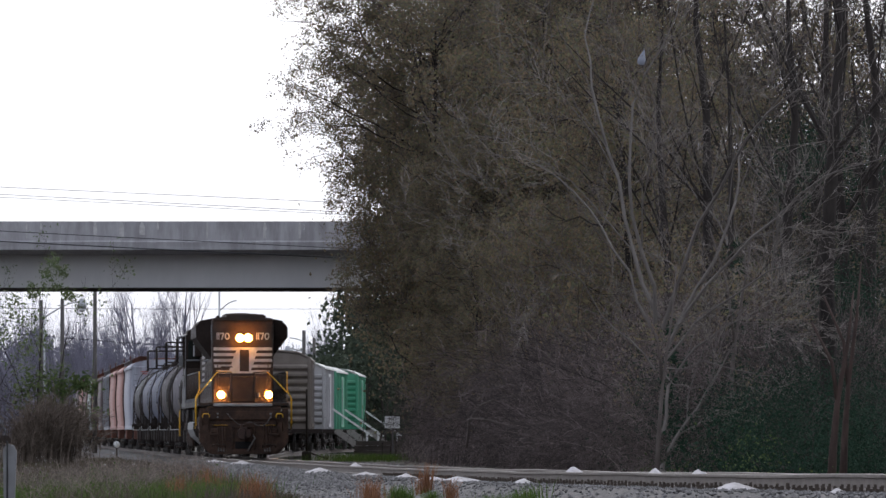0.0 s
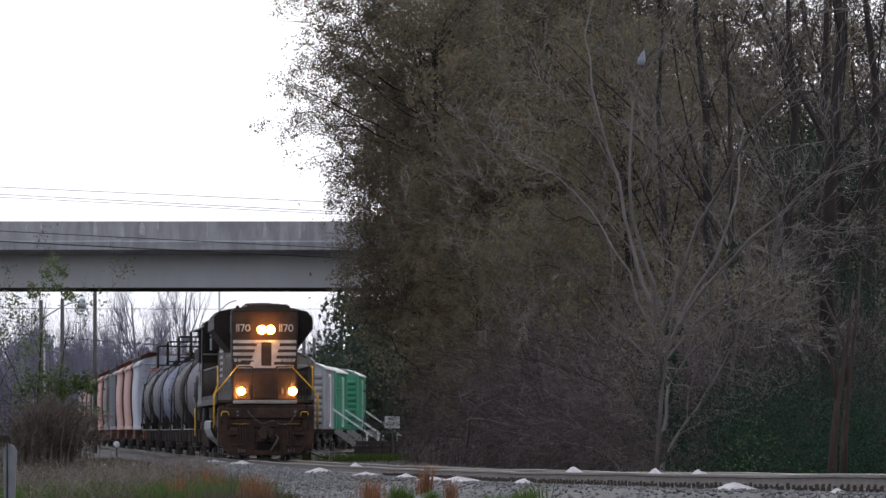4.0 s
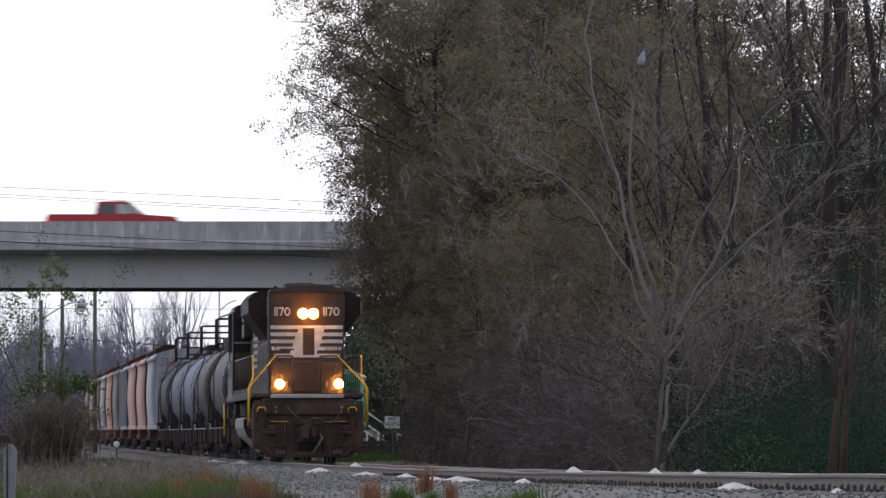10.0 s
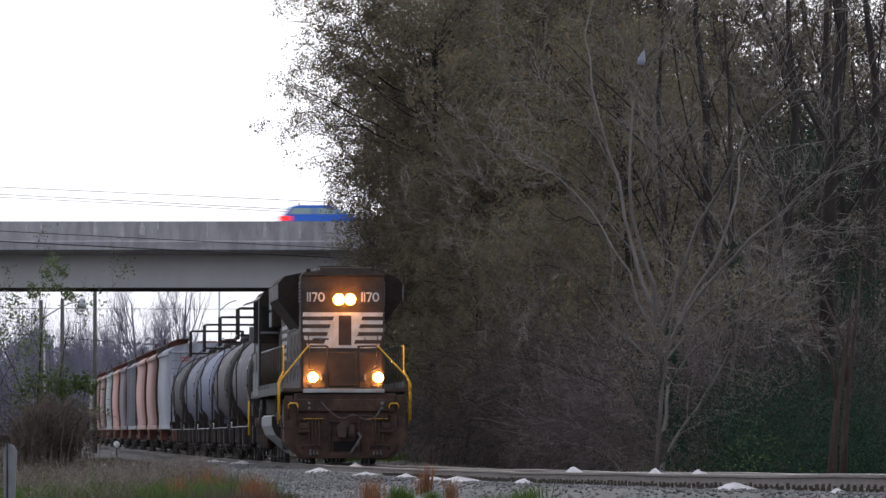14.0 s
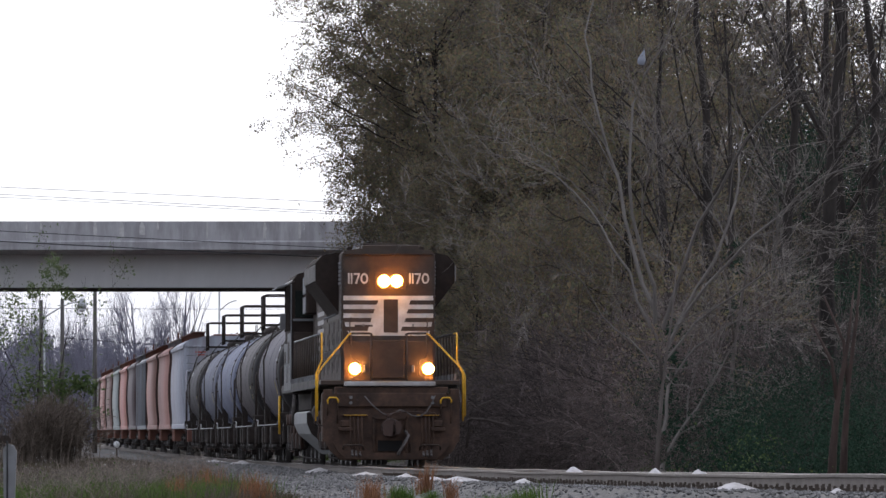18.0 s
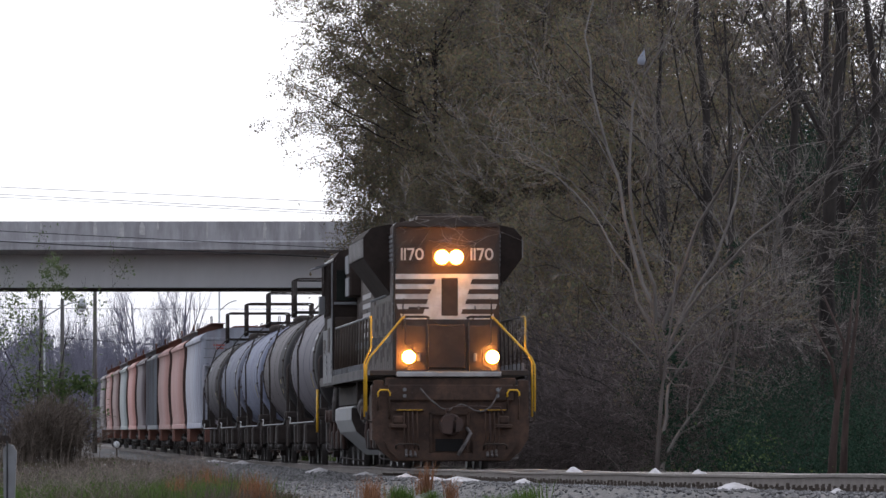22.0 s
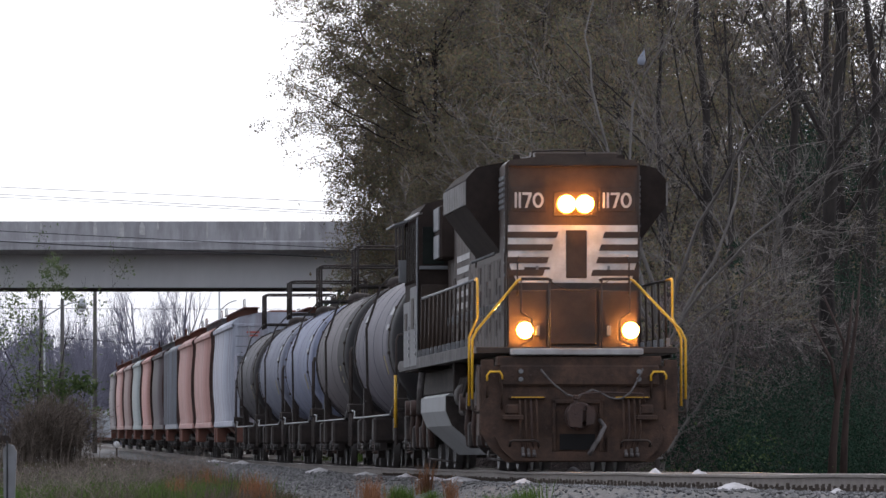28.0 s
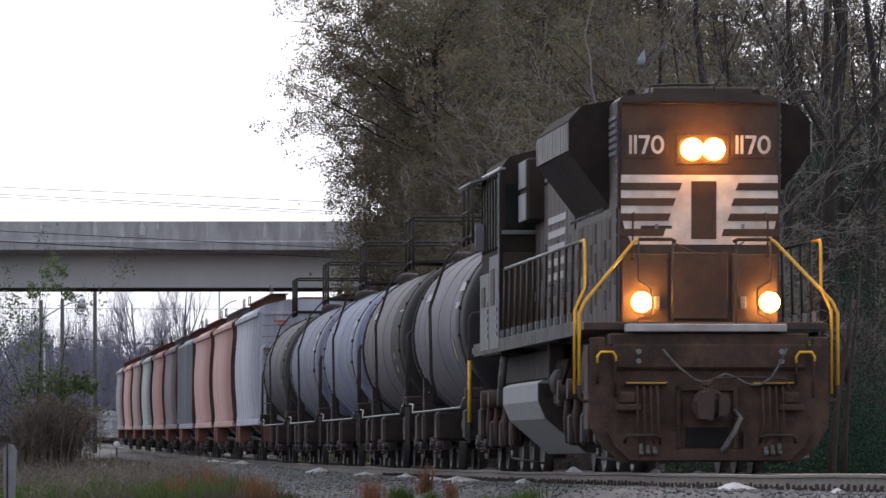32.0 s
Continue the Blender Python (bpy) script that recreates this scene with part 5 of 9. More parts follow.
def bare_shrubs():
    """Leafless shrubs, a tangle of thin twigs each, along the wood's edge."""
    kinds = []
    for seed, material, label in ((61, M_BRUSH, "tangled brown leafless shrub along the track"), (62, M_BRUSHD, "dense dark leafless shrub at the wood's edge"), (63, M_TWIGM, "grey leafless shrub with crossing twigs")):
        rng = random.Random(seed)
        out, tips = [], []
        for i in range(11):
            a = 2.39996 * i
            k = rng.uniform(0.2, 1.1)
            grow(rng, (math.cos(a) * 0.25, math.sin(a) * 0.25, -0.1), (math.cos(a) * k, math.sin(a) * k, 1), rng.uniform(1.3, 2.6), 0.014, 1, 4, out, tips, spread=0.95, up=-0.02, kids=(5, 6), wander=0.26, shrink=(0.42, 0.7), first=0.2, thin=0.6)
        t = thing("bare_shrub", label, "shrub")
        for lo_, hi_, nm in ((0, 2, "stem_mass"), (3, 4, "branchwork")):
            verts, faces = [], []
            mesh_polys([(p, r0, r1) for p, r0, r1, lv in out if lo_ <= lv <= hi_ and p[-1][2] > -0.1], verts, faces, True)
            tagged(raw(nm, verts, faces, material, t), kind="stuff")
        kinds.append(t)
    rng = random.Random(64)
    pick = along(146, 264, 4.7, 8.8)
    placed = 0
    while placed < 84:
        x, y = pick(rng)
        k = rng.uniform(0.75, 1.5) if x - track_x(y) > 6 else rng.uniform(0.45, 0.95)
        if (x - 1.9 * k) / y < -0.0035:
            continue
        m = Matrix.LocRotScale((x, y, land_z(x, y)), Euler((0, 0, rng.uniform(0, 6.28))), (k, k, k))
        if placed < 3:
            kinds[placed].matrix_basis = m
        else:
            copy_thing(kinds[placed % 3], m @ Matrix.Scale(1 / kinds[placed % 3].scale[0], 4))
        placed += 1


M_BRUSHD = mat("dark_brush_twigs", (0.075, 0.06, 0.058), 0.9, 0, (0.034, 0.028, 0.027), 0.5, island=0.5, spec=0.1)
bare_shrubs()
thicket("thicket", "dense brown leafless brush along the track", 31, 1500, along(150, 262, 4.4, 8.5), 0.6, 2.6, M_BRUSH, 0.010, 1.3)
thicket("thicket", "tall tangled brush in front of the leafy trees", 35, 900, along(155, 258, 5.2, 9.5), 2.0, 5.2, M_BRUSHD, 0.012, 1.1)
thicket("thicket", "thin bare stems among the evergreen shrubs", 34, 130, along(118, 150, 5.6, 8.5), 0.8, 3.4, M_BRUSHD, 0.007, 1.1)
thicket("thicket", "tall slim bare stems high in the wood", 36, 520, along(215, 285, 16, 30), 7, 16, M_TWIGD, 0.02, 0.35)
thicket("thicket", "tall bare saplings deep in the wood", 33, 480, along(160, 330, 8, 26), 2.5, 6.5, M_TWIGD, 0.024, 0.5)


def leaf_mass(name, label, seed, clumps, material, size, cat="shrub", kind="stuff"):
    """Shrubs as clumps of separate leaves: (x, y, z, radius, height, count)."""
    rng = random.Random(seed)
    verts, faces, spots = [], [], []
    for x, y, z, r, h, n in clumps:
        lumps = [(rng.gauss(0, r * 0.5), rng.gauss(0, r * 0.5), rng.uniform(0.05, 1.0) * h, rng.uniform(0.2, 0.45) * r) for _ in range(max(5, n // 90))]
        for _ in range(n):
            a, b, c, s = rng.choice(lumps)
            spots.append((x + a + rng.gauss(0, s), y + b + rng.gauss(0, s), z + max(0.02, c + rng.gauss(0, s))))
    leaf_quads(spots, size, rng, verts, faces)
    return tagged(raw(name, verts, faces, material), label, cat, kind=kind)


def build_undergrowth():
    rng = random.Random(41)
    cl = []
    for y in np.arange(116, 160, 1.7):
        x = edge_x(y, rng.uniform(5.4, 8.5))
        cl.append((x, y, land_z(x, y), rng.uniform(0.8, 1.4), rng.uniform(1.0, 2.6), 3600))
    er = random.Random(91)
    for _ in range(16):
        y = er.uniform(142, 172)
        x = er.uniform(0.047, 0.062) * y
        cl.append((x, y, land_z(x, y), er.uniform(0.8, 1.3), er.uniform(2.2, 4.6), 2600))
    leaf_mass("evergreen_shrubs", "dark green evergreen shrubs under the bare trees", 42, cl, M_LEAFE, 0.052)
    gold = []
    for _ in range(36):
        y = er.uniform(146, 186)
        x = er.uniform(0.026, 0.05) * y
        gold.append((x, y, land_z(x, y) + er.uniform(0.8, 4.2), er.uniform(0.4, 0.9), er.uniform(0.4, 1.0), 260))
    leaf_mass("fading_leaves", "scattered olive and gold leaves low in the wood", 93, gold, M_LEAFB, 0.07, "foliage")
    dense = []
    for _ in range(11):
        y = er.uniform(124, 150)
        x = edge_x(y, er.uniform(4.9, 6.4))
        dense.append((x, y, land_z(x, y), er.uniform(0.5, 1.0), er.uniform(0.4, 1.3), 700))
    leaf_mass("evergreen_thicket", "dense dark green leafy thicket at the wood's foot", 94, dense, M_LEAFE, 0.075)
    cl = []
    for y in np.arange(120, 150, 2.5):
        x = edge_x(y, rng.uniform(4.3, 5.0))
        cl.append((x, y, land_z(x, y), 0.45, rng.uniform(0.2, 1.0), 60))
    leaf_mass("low_green_weeds", "low green weeds along the wood's edge", 43, cl, M_LEAFG, 0.06)
    # ivy on the trunks, and dark evergreen boughs high in the wood
    ivy = []
    for x, y, h in ((4.45, 143, 3.4), (6.4, 161, 5.0), (9.5, 174, 6.0), (7.75, 166, 4.0)):
        for k in range(int(h * 2)):
            ivy.append((x, y, land_z(x, y) + k * 0.5, 0.22, 0.6, 110))
    for _ in range(20):
        y = er.uniform(182, 235)
        x = er.uniform(0.0495, 0.063) * y
        ivy.append((x, y, land_z(x, y) + er.uniform(2.5, 9.5), er.uniform(0.9, 1.9), er.uniform(0.5, 1.3), 950))
    leaf_mass("evergreen_boughs", "dark evergreen boughs and ivy in the bare wood", 92, ivy, M_LEAFE, 0.085, "foliage")
    # brown leaf clutter through the wood, low and high
    cl = []
    for _ in range(80):
        y = rng.uniform(185, 300)
        x = edge_x(y, rng.uniform(7.5, 24))
        cl.append((x, y, land_z(x, y) + rng.uniform(0, 4.0 if x / y < 0.03 else 2.0), rng.uniform(1.5, 2.6), rng.uniform(1.5, 3.0), 780))
    for _ in range(75):
        y = rng.uniform(235, 310)
        px = rng.uniform(-0.003, 0.034)
        x = px * y
        cl.append((x, y, land_z(x, y) + rng.uniform(2.5, interp(px, [(-0.01, 9), (0.015, 13.5), (0.034, 8)])), rng.uniform(1.6, 2.8), rng.uniform(1.5, 3.0), 700))
    near = []
    for _ in range(30):
        y = rng.uniform(172, 230)
        x = rng.uniform(0.034, 0.062) * y
        near.append((x, y, land_z(x, y) + rng.uniform(1, 6.5), rng.uniform(1.2, 2.2), rng.uniform(1.0, 2.5), 900))
    for _ in range(26):
        y = rng.uniform(185, 245)
        x = rng.uniform(0.034, 0.062) * y
        near.append((x, y, land_z(x, y) + rng.uniform(3.5, 11.5), rng.uniform(1.2, 2.2), rng.uniform(1.0, 2.5), 800))
    leaf_mass("dead_leaves", "dark leaf clutter, shade of the bare wood painted in", 47, near, M_LEAFD, 0.085, "foliage")
    high = []
    for _ in range(130):
        y = rng.uniform(238, 268)
        x = (rng.uniform(0.004, 0.062) if rng.random() < 0.45 else rng.uniform(0.046, 0.064) if rng.random() < 0.45 else rng.uniform(0.008, 0.036)) * y
        high.append((x, y, land_z(x, y) + rng.uniform(5.0, 15.0 if not 0.036 < x / y < 0.051 else 9.5), rng.uniform(1.0, 2.0), rng.uniform(1.0, 2.2), 900))
    for _ in range(34):
        y = rng.uniform(240, 266)
        x = rng.uniform(0.006, 0.031) * y
        high.append((x, y, land_z(x, y) + rng.uniform(10.0, 15.5), rng.uniform(1.0, 2.0), rng.uniform(1.0, 2.2), 800))
    # dark belt added behind the trunks to close bright gaps
    deep = []
    for i in range(46):
        y = er.uniform(300, 345)
        x = (0.026 + 0.044 * i / 45) * y
        deep.append((x, y, land_z(x, y), er.uniform(1.8, 3.0), er.uniform(6.0, 9.5), 900))
    leaf_mass("deep_wood", "dark leaf tangle added to fill gaps deep in the wood", 95, deep, M_LEAFD, 0.24, "foliage")
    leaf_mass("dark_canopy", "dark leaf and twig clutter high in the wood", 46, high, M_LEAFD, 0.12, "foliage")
    leaf_mass("brown_underwood", "brown and olive leaves deep in the wood", 44, cl, M_LEAFB, 0.17)


build_undergrowth()


# ---- far woods under the bridge ----
def far_woods():
    rng = random.Random(51)
    far = tree("far_tree", "distant bare tree, haze painted into its colour", 57, [((0, 0, -0.3), (0.02, 0, 1), 12, 0.24), ((0.3, 0, -0.3), (0.25, 0, 1), 9, 0.18)], 3, M_FARWOOD, M_FARWOOD, keep=crown_limit(3.6, 3.0), kids=(7, 9), spread=0.42, up=0.26, wander=0.06, shrink=(0.36, 0.52), thin=0.72)
    far.matrix_basis = pose(-38.2, 930, FAR_Z)
    far.scale = (1.35, 1.35, 1.35)
    for u, s in ((262, 1.6), (310, 1.65), (322, 1.4), (286, 1.2), (208, 1.35), (222, 1.2), (196, 1.05), (4, 1.4), (22, 1.05), (46, 1.35), (66, 1.1), (96, 1.25), (124, 1.2), (136, 1.35), (150, 0.95), (364, 0.85), (390, 0.8), (440, 0.9), (500, 0.9), (570, 1.3), (592, 1.2), (620, 1.0), (175, 1.0), (240, 1.0), (12, 1.2), (34, 1.25), (56, 1.2), (80, 1.3), (110, 1.2), (158, 1.15), (166, 1.25), (186, 1.15), (232, 1.1), (340, 1.1)):
        y = rng.uniform(930, 990)
        copy_thing(far, Matrix.LocRotScale(((u - 784) / 13000 * y, y, FAR_Z), Euler((0, 0, rng.uniform(0, 6.28))), (s, s, s)) @ Matrix.Diagonal((1 / 1.35, 1 / 1.35, 1 / 1.35, 1)))
    polys = []
    for i in range(2200):
        y = rng.uniform(930, 1100)
        x = rng.uniform(-0.075, 0.0) * y
        z = FAR_Z
        h = rng.uniform(7.0, 13.5) if i % 6 else rng.uniform(11.0, 16.0)
        a = rng.gauss(0, 0.1) * h
        polys.append(([(x, y, z), (x + a * 0.3, y, z + h * 0.5), (x + a, y, z + h)], 0.13 if i % 5 else 0.09, 0.03))
        for _ in range(4):
            k = rng.uniform(0.3, 0.9)
            b = rng.choice((-1, 1)) * rng.uniform(0.4, 1.3)
            polys.append(([(x + a * 0.6 * k, y, z + h * k), (x + a * 0.6 * k + b * 0.5, y, z + h * k + 0.8), (x + a * 0.6 * k + b, y, z + h * k + 2.0)], 0.04, 0.015))
    verts, faces = [], []
    mesh_polys(polys, verts, faces, True)
    tagged(raw("far_wood", verts, faces, M_FARWOOD), "distant leafless wood, greyed by painted haze", "trees", kind="stuff")
    cl = []
    for i in range(80):
        y = rng.uniform(960, 1100)
        u = -0.072 + i / 79 * 0.075
        top = interp(u, [(-0.06, 15.0), (-0.045, 14.0), (-0.035, 11.5), (-0.015, 9)])
        cl.append((u * y, y, FAR_Z, rng.uniform(2.4, 4.0), rng.uniform(0.8, 1.1) * top, 1100))
    leaf_mass("far_underwood", "distant undergrowth, purple-grey haze painted in", 53, cl, M_FARWOOD, 0.62, "trees")
    cl = []
    for i in range(62):
        y = rng.uniform(405, 480)
        u = rng.uniform(-0.0085, 0.03) if i < 40 else rng.uniform(-0.0155, -0.006)
        x = u * y
        cl.append((x, y, land_z(x, y), rng.uniform(1.2, 2.2) if u < -0.007 else rng.uniform(1.6, 2.6), rng.uniform(0.6, 1.0) * interp(u, [(-0.0155, 6.5), (-0.012, 9.0), (-0.008, 10.0)]), 1100))
    leaf_mass("pine_belt", "dark green pines behind the side track", 52, cl, M_PINE, 0.4, "trees")


FAR_Z = land_z(-35, 950) - 0.1
# distance haze is painted into this pale purple-grey colour
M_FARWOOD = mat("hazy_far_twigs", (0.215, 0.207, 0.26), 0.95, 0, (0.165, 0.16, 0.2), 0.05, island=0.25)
far_woods()

# ---- the train ----
def D_front(t):
    """How far along y the locomotive's front has come at t seconds."""
    return 250.14 - 4.6287 * t - 0.020634 * t * t + 0.00034664 * t ** 3


def vehicle_pose(y0, length):
    """A vehicle's pose on the track: its front end at y0, at rail level."""
    c = math.cos(radians(HEAD))
    y1 = y0 + length * c
    slope = math.degrees(math.atan2(rail_z(y1) - rail_z(y0), length))
    return pose(track_x(y0), y0, rail_z(y0), slope, 0, HEAD)


CONSIST = []            # (thing, distance of its front end behind the locomotive's front, length, wheel radius)


def wheelset(parent, y, r, gauge=1.435):
    """An axle with its two wheels and bearing caps, one turning piece."""
    bm = B()
    for s in (-1, 1):
        x = s * gauge / 2
        prof = [(x - s * 0.035, r + 0.028), (x + s * 0.0, r + 0.02), (x + s * 0.012, r), (x + s * 0.105, r - 0.004), (x + s * 0.11, r - 0.07), (x + s * 0.07, r - 0.09), (x + s * 0.045, 0.2), (x + s * 0.12, 0.14), (x + s * 0.12, 0.05)]
        lathe(bm, prof, "x", 28)
        cyl(bm, (x + s * 0.3, 0, 0), (x + s * 0.47, 0, 0), 0.11, 12)
        for k in range(3):
            a = k * 2.094
            cyl(bm, (x + s * 0.46, math.cos(a) * 0.06, math.sin(a) * 0.06), (x + s * 0.49, math.cos(a) * 0.06, math.sin(a) * 0.06), 0.02, 6)
    cyl(bm, (-1.1, 0, 0), (1.1, 0, 0), 0.08, 10)
    w = part("wheelset", bm, M_WHEEL, parent, "", pose(0, y, r))
    return w


def freight_truck(parent, y, mat_=M_UNDER):
    """A two-axle truck: side frames with springs, bolster, wheelsets."""
    t = new("truck")
    t.parent = parent
    t.matrix_basis = pose(0, y, 0)
    for s in (-1, 1):
        x = s * 1.02
        bm = B()
        prism(bm, [(-1.2, 0.36), (-1.2, 0.62), (-0.75, 0.72), (-0.4, 0.84), (0.4, 0.84), (0.75, 0.72), (1.2, 0.62), (1.2, 0.36), (1.02, 0.36), (0.9, 0.5), (0.62, 0.42), (0.42, 0.2), (-0.42, 0.2), (-0.62, 0.42), (-0.9, 0.5), (-1.02, 0.36)], "x", x - 0.07, x + 0.07)
        part("side_frame", bm, mat_, t)
        for dy in (-0.18, 0.0, 0.18):
            bm = B()
            pts = [(x + s * 0.09 + math.cos(k * 1.05) * 0.06, dy + math.sin(k * 1.05) * 0.07, 0.28 + k * 0.0085) for k in range(36)]
            tube(bm, pts, 0.014, 4)
            part("spring", bm, M_RUSTG, t)
    bm = B()
    box(bm, -1.15, 1.15, -0.2, 0.2, 0.55, 0.78, 0.03)
    part("bolster", bm, mat_, t)
    ws = [wheelset(t, d, 0.4572) for d in (-0.89, 0.89)]
    return t, ws


def coupler(parent, y, s):
    bm = B()
    box(bm, -0.09, 0.09, min(y, y + s * 0.5), max(y, y + s * 0.5), 0.75, 0.95, 0.02)
    box(bm, -0.17, 0.17, min(y + s * 0.38, y + s * 0.62), max(y + s * 0.38, y + s * 0.62), 0.7, 1.0, 0.05)
    return part("coupler", bm, M_RUSTG, parent)


WHEELS = []


def road_number(parent, x, y, z):
    """The number 1170 in plain sans-serif figures, standing proud of the end sheet."""
    h = 0.118
    for dx, w in ((-0.2, 0.036), (-0.138, 0.036)):
        bm = B()
        box(bm, x + dx - w / 2, x + dx + w / 2, y, y + 0.012, z - h, z + h)
        part("figure_one", bm, M_STRIPE, parent)
    bm = B()
    prism(bm, [(x - 0.095, z + h), (x + 0.045, z + h), (x + 0.045, z + h - 0.035), (x - 0.02, z - h), (x - 0.062, z - h), (x + 0.002, z + h - 0.038), (x - 0.095, z + h - 0.038)], "y", y, y + 0.012)
    part("figure_seven", bm, M_STRIPE, parent)
    bm = B()
    n = 24
    rings = []
    for rx, rz_, yy in ((0.085, h, y), (0.047, h - 0.038, y), (0.047, h - 0.038, y + 0.012), (0.085, h, y + 0.012)):
        rings.append([bm.verts.new((x + 0.145 + math.cos(2 * math.pi * k / n) * rx, yy, z + math.sin(2 * math.pi * k / n) * rz_)) for k in range(n)])
    for i in range(4):
        u, v = rings[i], rings[(i + 1) % 4]
        for k in range(n):
            bm.faces.new((u[k], u[(k + 1) % n], v[(k + 1) % n], v[k]))
    bmesh.ops.recalc_face_normals(bm, faces=bm.faces[:])
    part("figure_nought", bm, M_STRIPE, parent)



def build_loco():
    lo = thing("locomotive", "black diesel locomotive with white end stripes, yellow handrails and lit headlights", "locomotive")
    # frame, deck and pilot
    bm = B()
    box(bm, -1.1, 1.1, 0.1, 21.2, 1.32, 1.74, 0.02)
    part("frame", bm, M_UNDER, lo)
    bm = B()
    box(bm, -1.54, 1.54, 0.3, 21.0, 1.8, 1.9, 0.01)
    part("walkway", bm, M_BLACK, lo)
    for s in (-1, 1):
        bm = B()
        box(bm, s * 1.545 - 0.012, s * 1.545 + 0.012, 1.2, 20.4, 1.75, 1.94, 0.004)
        part("side_sill", bm, M_SILL, lo, "pale dusty walkway edge")
    bm = B()
    prism(bm, [(-1.12, 0.14), (1.12, 0.14), (1.34, 0.32), (1.5, 0.58), (1.52, 0.95), (1.4, 1.2), (1.4, 1.6), (-1.4, 1.6), (-1.4, 1.2), (-1.52, 0.95), (-1.5, 0.58), (-1.34, 0.32)], "y", -0.16, -0.1)
    part("pilot", bm, M_PILOT, lo, "grimy pilot plate, browned for headlight glare")
    bm = B()
    prism(bm, [(-1.0, 0.16), (1.0, 0.16), (1.2, 0.34), (1.28, 0.52), (0.42, 0.52), (0.42, 0.3), (-0.42, 0.3), (-0.42, 0.52), (-1.28, 0.52), (-1.2, 0.34)], "y", -0.26, -0.16)
    part("plough", bm, M_PILOT, lo)
    # slab on the plate; the opening's darkness is only its black colour
    bm = B()
    box(bm, -0.3, 0.24, -0.2, -0.155, 0.33, 0.57)
    part("draft_opening", bm, M_HOLE, lo, "black slab painted as the shaded opening under the coupler")
    bm = B()
    box(bm, -1.22, 1.22, -0.24, 0.3, 1.3, 1.62, 0.03)
    part("bumper_beam", bm, M_PILOT, lo)
    bm = B()
    box(bm, -1.03, 0.97, -0.28, 0.28, 1.77, 1.87, 0.012)
    part("anticlimber", bm, M_ANTIC, lo, "white-painted anticlimber edge")
    bm = B()
    box(bm, -1.25, 1.25, -0.2, 0.28, 1.6, 1.75, 0.015)
    part("end_sill", bm, M_PILOT, lo)
    for s in (-1, 1):
        bm = B()
        for z in (0.62, 0.98, 1.32):
            box(bm, s * 1.2 - 0.3, s * 1.2 + 0.3, -0.02, 0.5, z - 0.02, z + 0.02)
        box(bm, s * 1.5 - 0.015, s * 1.5 + 0.015, -0.05, 0.6, 0.55, 1.6)
        box(bm, s * 0.95 - 0.015, s * 0.95 + 0.015, -0.05, 0.6, 0.55, 1.6)
        part("steps", bm, M_PILOT, lo)
        bm = B()
        tube(bm, [(s * 1.25 - 0.16, -0.17, 1.12), (s * 1.25 - 0.16, -0.24, 1.3), (s * 1.25 - 0.16, -0.26, 1.42), (s * 1.25 - 0.12, -0.26, 1.51), (s * 1.25 + 0.03, -0.26, 1.51), (s * 1.25 + 0.06, -0.26, 1.42), (s * 1.25 + 0.06, -0.24, 1.25), (s * 1.25 + 0.06, -0.17, 0.95)], 0.018, 6)
        part("grab_iron", bm, M_PILOT, lo)
        bm = B()
        tube(bm, [(s * 1.25 - 0.162, -0.262, 1.38), (s * 1.25 - 0.162, -0.268, 1.46), (s * 1.25 - 0.12, -0.27, 1.515), (s * 1.25 + 0.03, -0.27, 1.515), (s * 1.25 + 0.066, -0.268, 1.46), (s * 1.25 + 0.066, -0.262, 1.4)], 0.0185, 8)
        part("grab_iron", bm, M_YELLOW, lo, "yellow grab iron top")
        bm = B()
        tube(bm, [(s * 0.85 - 0.22, -0.27, 0.38), (s * 0.85 - 0.22, -0.33, 0.44), (s * 0.85 - 0.17, -0.34, 0.47), (s * 0.85 + 0.17, -0.34, 0.47), (s * 0.85 + 0.22, -0.33, 0.44), (s * 0.85 + 0.22, -0.27, 0.38)], 0.018, 6)
        part("lift_bar", bm, M_IRON, lo)
        # hose and cable boxes
        bm = B()
        box(bm, s * 1.02 - 0.16, s * 1.02 + 0.16, -0.32, -0.16, 0.78, 0.86, 0.015)
        box(bm, s * 1.02 - 0.11, s * 1.02 + 0.11, -0.28, -0.16, 0.86, 1.02, 0.03)
        part("receptacle", bm, M_PILOT, lo)
        for k in range(4):
            bm = B()
            x = s * (0.66 + k * 0.085)
            tube(bm, [(x, -0.2, 1.12), (x, -0.3, 1.02), (x + 0.01, -0.3, 0.6), (x - s * 0.02, -0.27, 0.4 + 0.06 * (k % 2)), (x - s * 0.05, -0.24, 0.33)], 0.016, 6)
            part("air_hose", bm, M_RUSTG if k == 1 else M_PILOT, lo)
        bm = B()
        box(bm, s * 0.8 - 0.28, s * 0.8 + 0.28, -0.25, -0.16, 1.1, 1.15, 0.01)
        part("hose_bracket", bm, M_PILOT, lo)
    bm = B()
    box(bm, -0.13, 0.13, -0.75, 0.0, 0.72, 0.95, 0.03)
    lathe(bm, [(-0.5, 0.19), (-0.46, 0.22), (-0.22, 0.22), (-0.2, 0.2)], "y", 18, (-0.02, 0, 0.84))
    prism(bm, [(-0.2, 0.68), (-0.02, 0.66), (0.0, 0.98), (-0.06, 1.03), (-0.17, 1.0), (-0.23, 0.9)], "y", -0.9, -0.6)
    prism(bm, [(0.05, 0.7), (0.17, 0.72), (0.2, 0.86), (0.16, 0.98), (0.06, 0.99)], "y", -0.84, -0.5)
    cyl(bm, (-0.1, -0.72, 0.62), (-0.1, -0.72, 1.14), 0.03, 10)
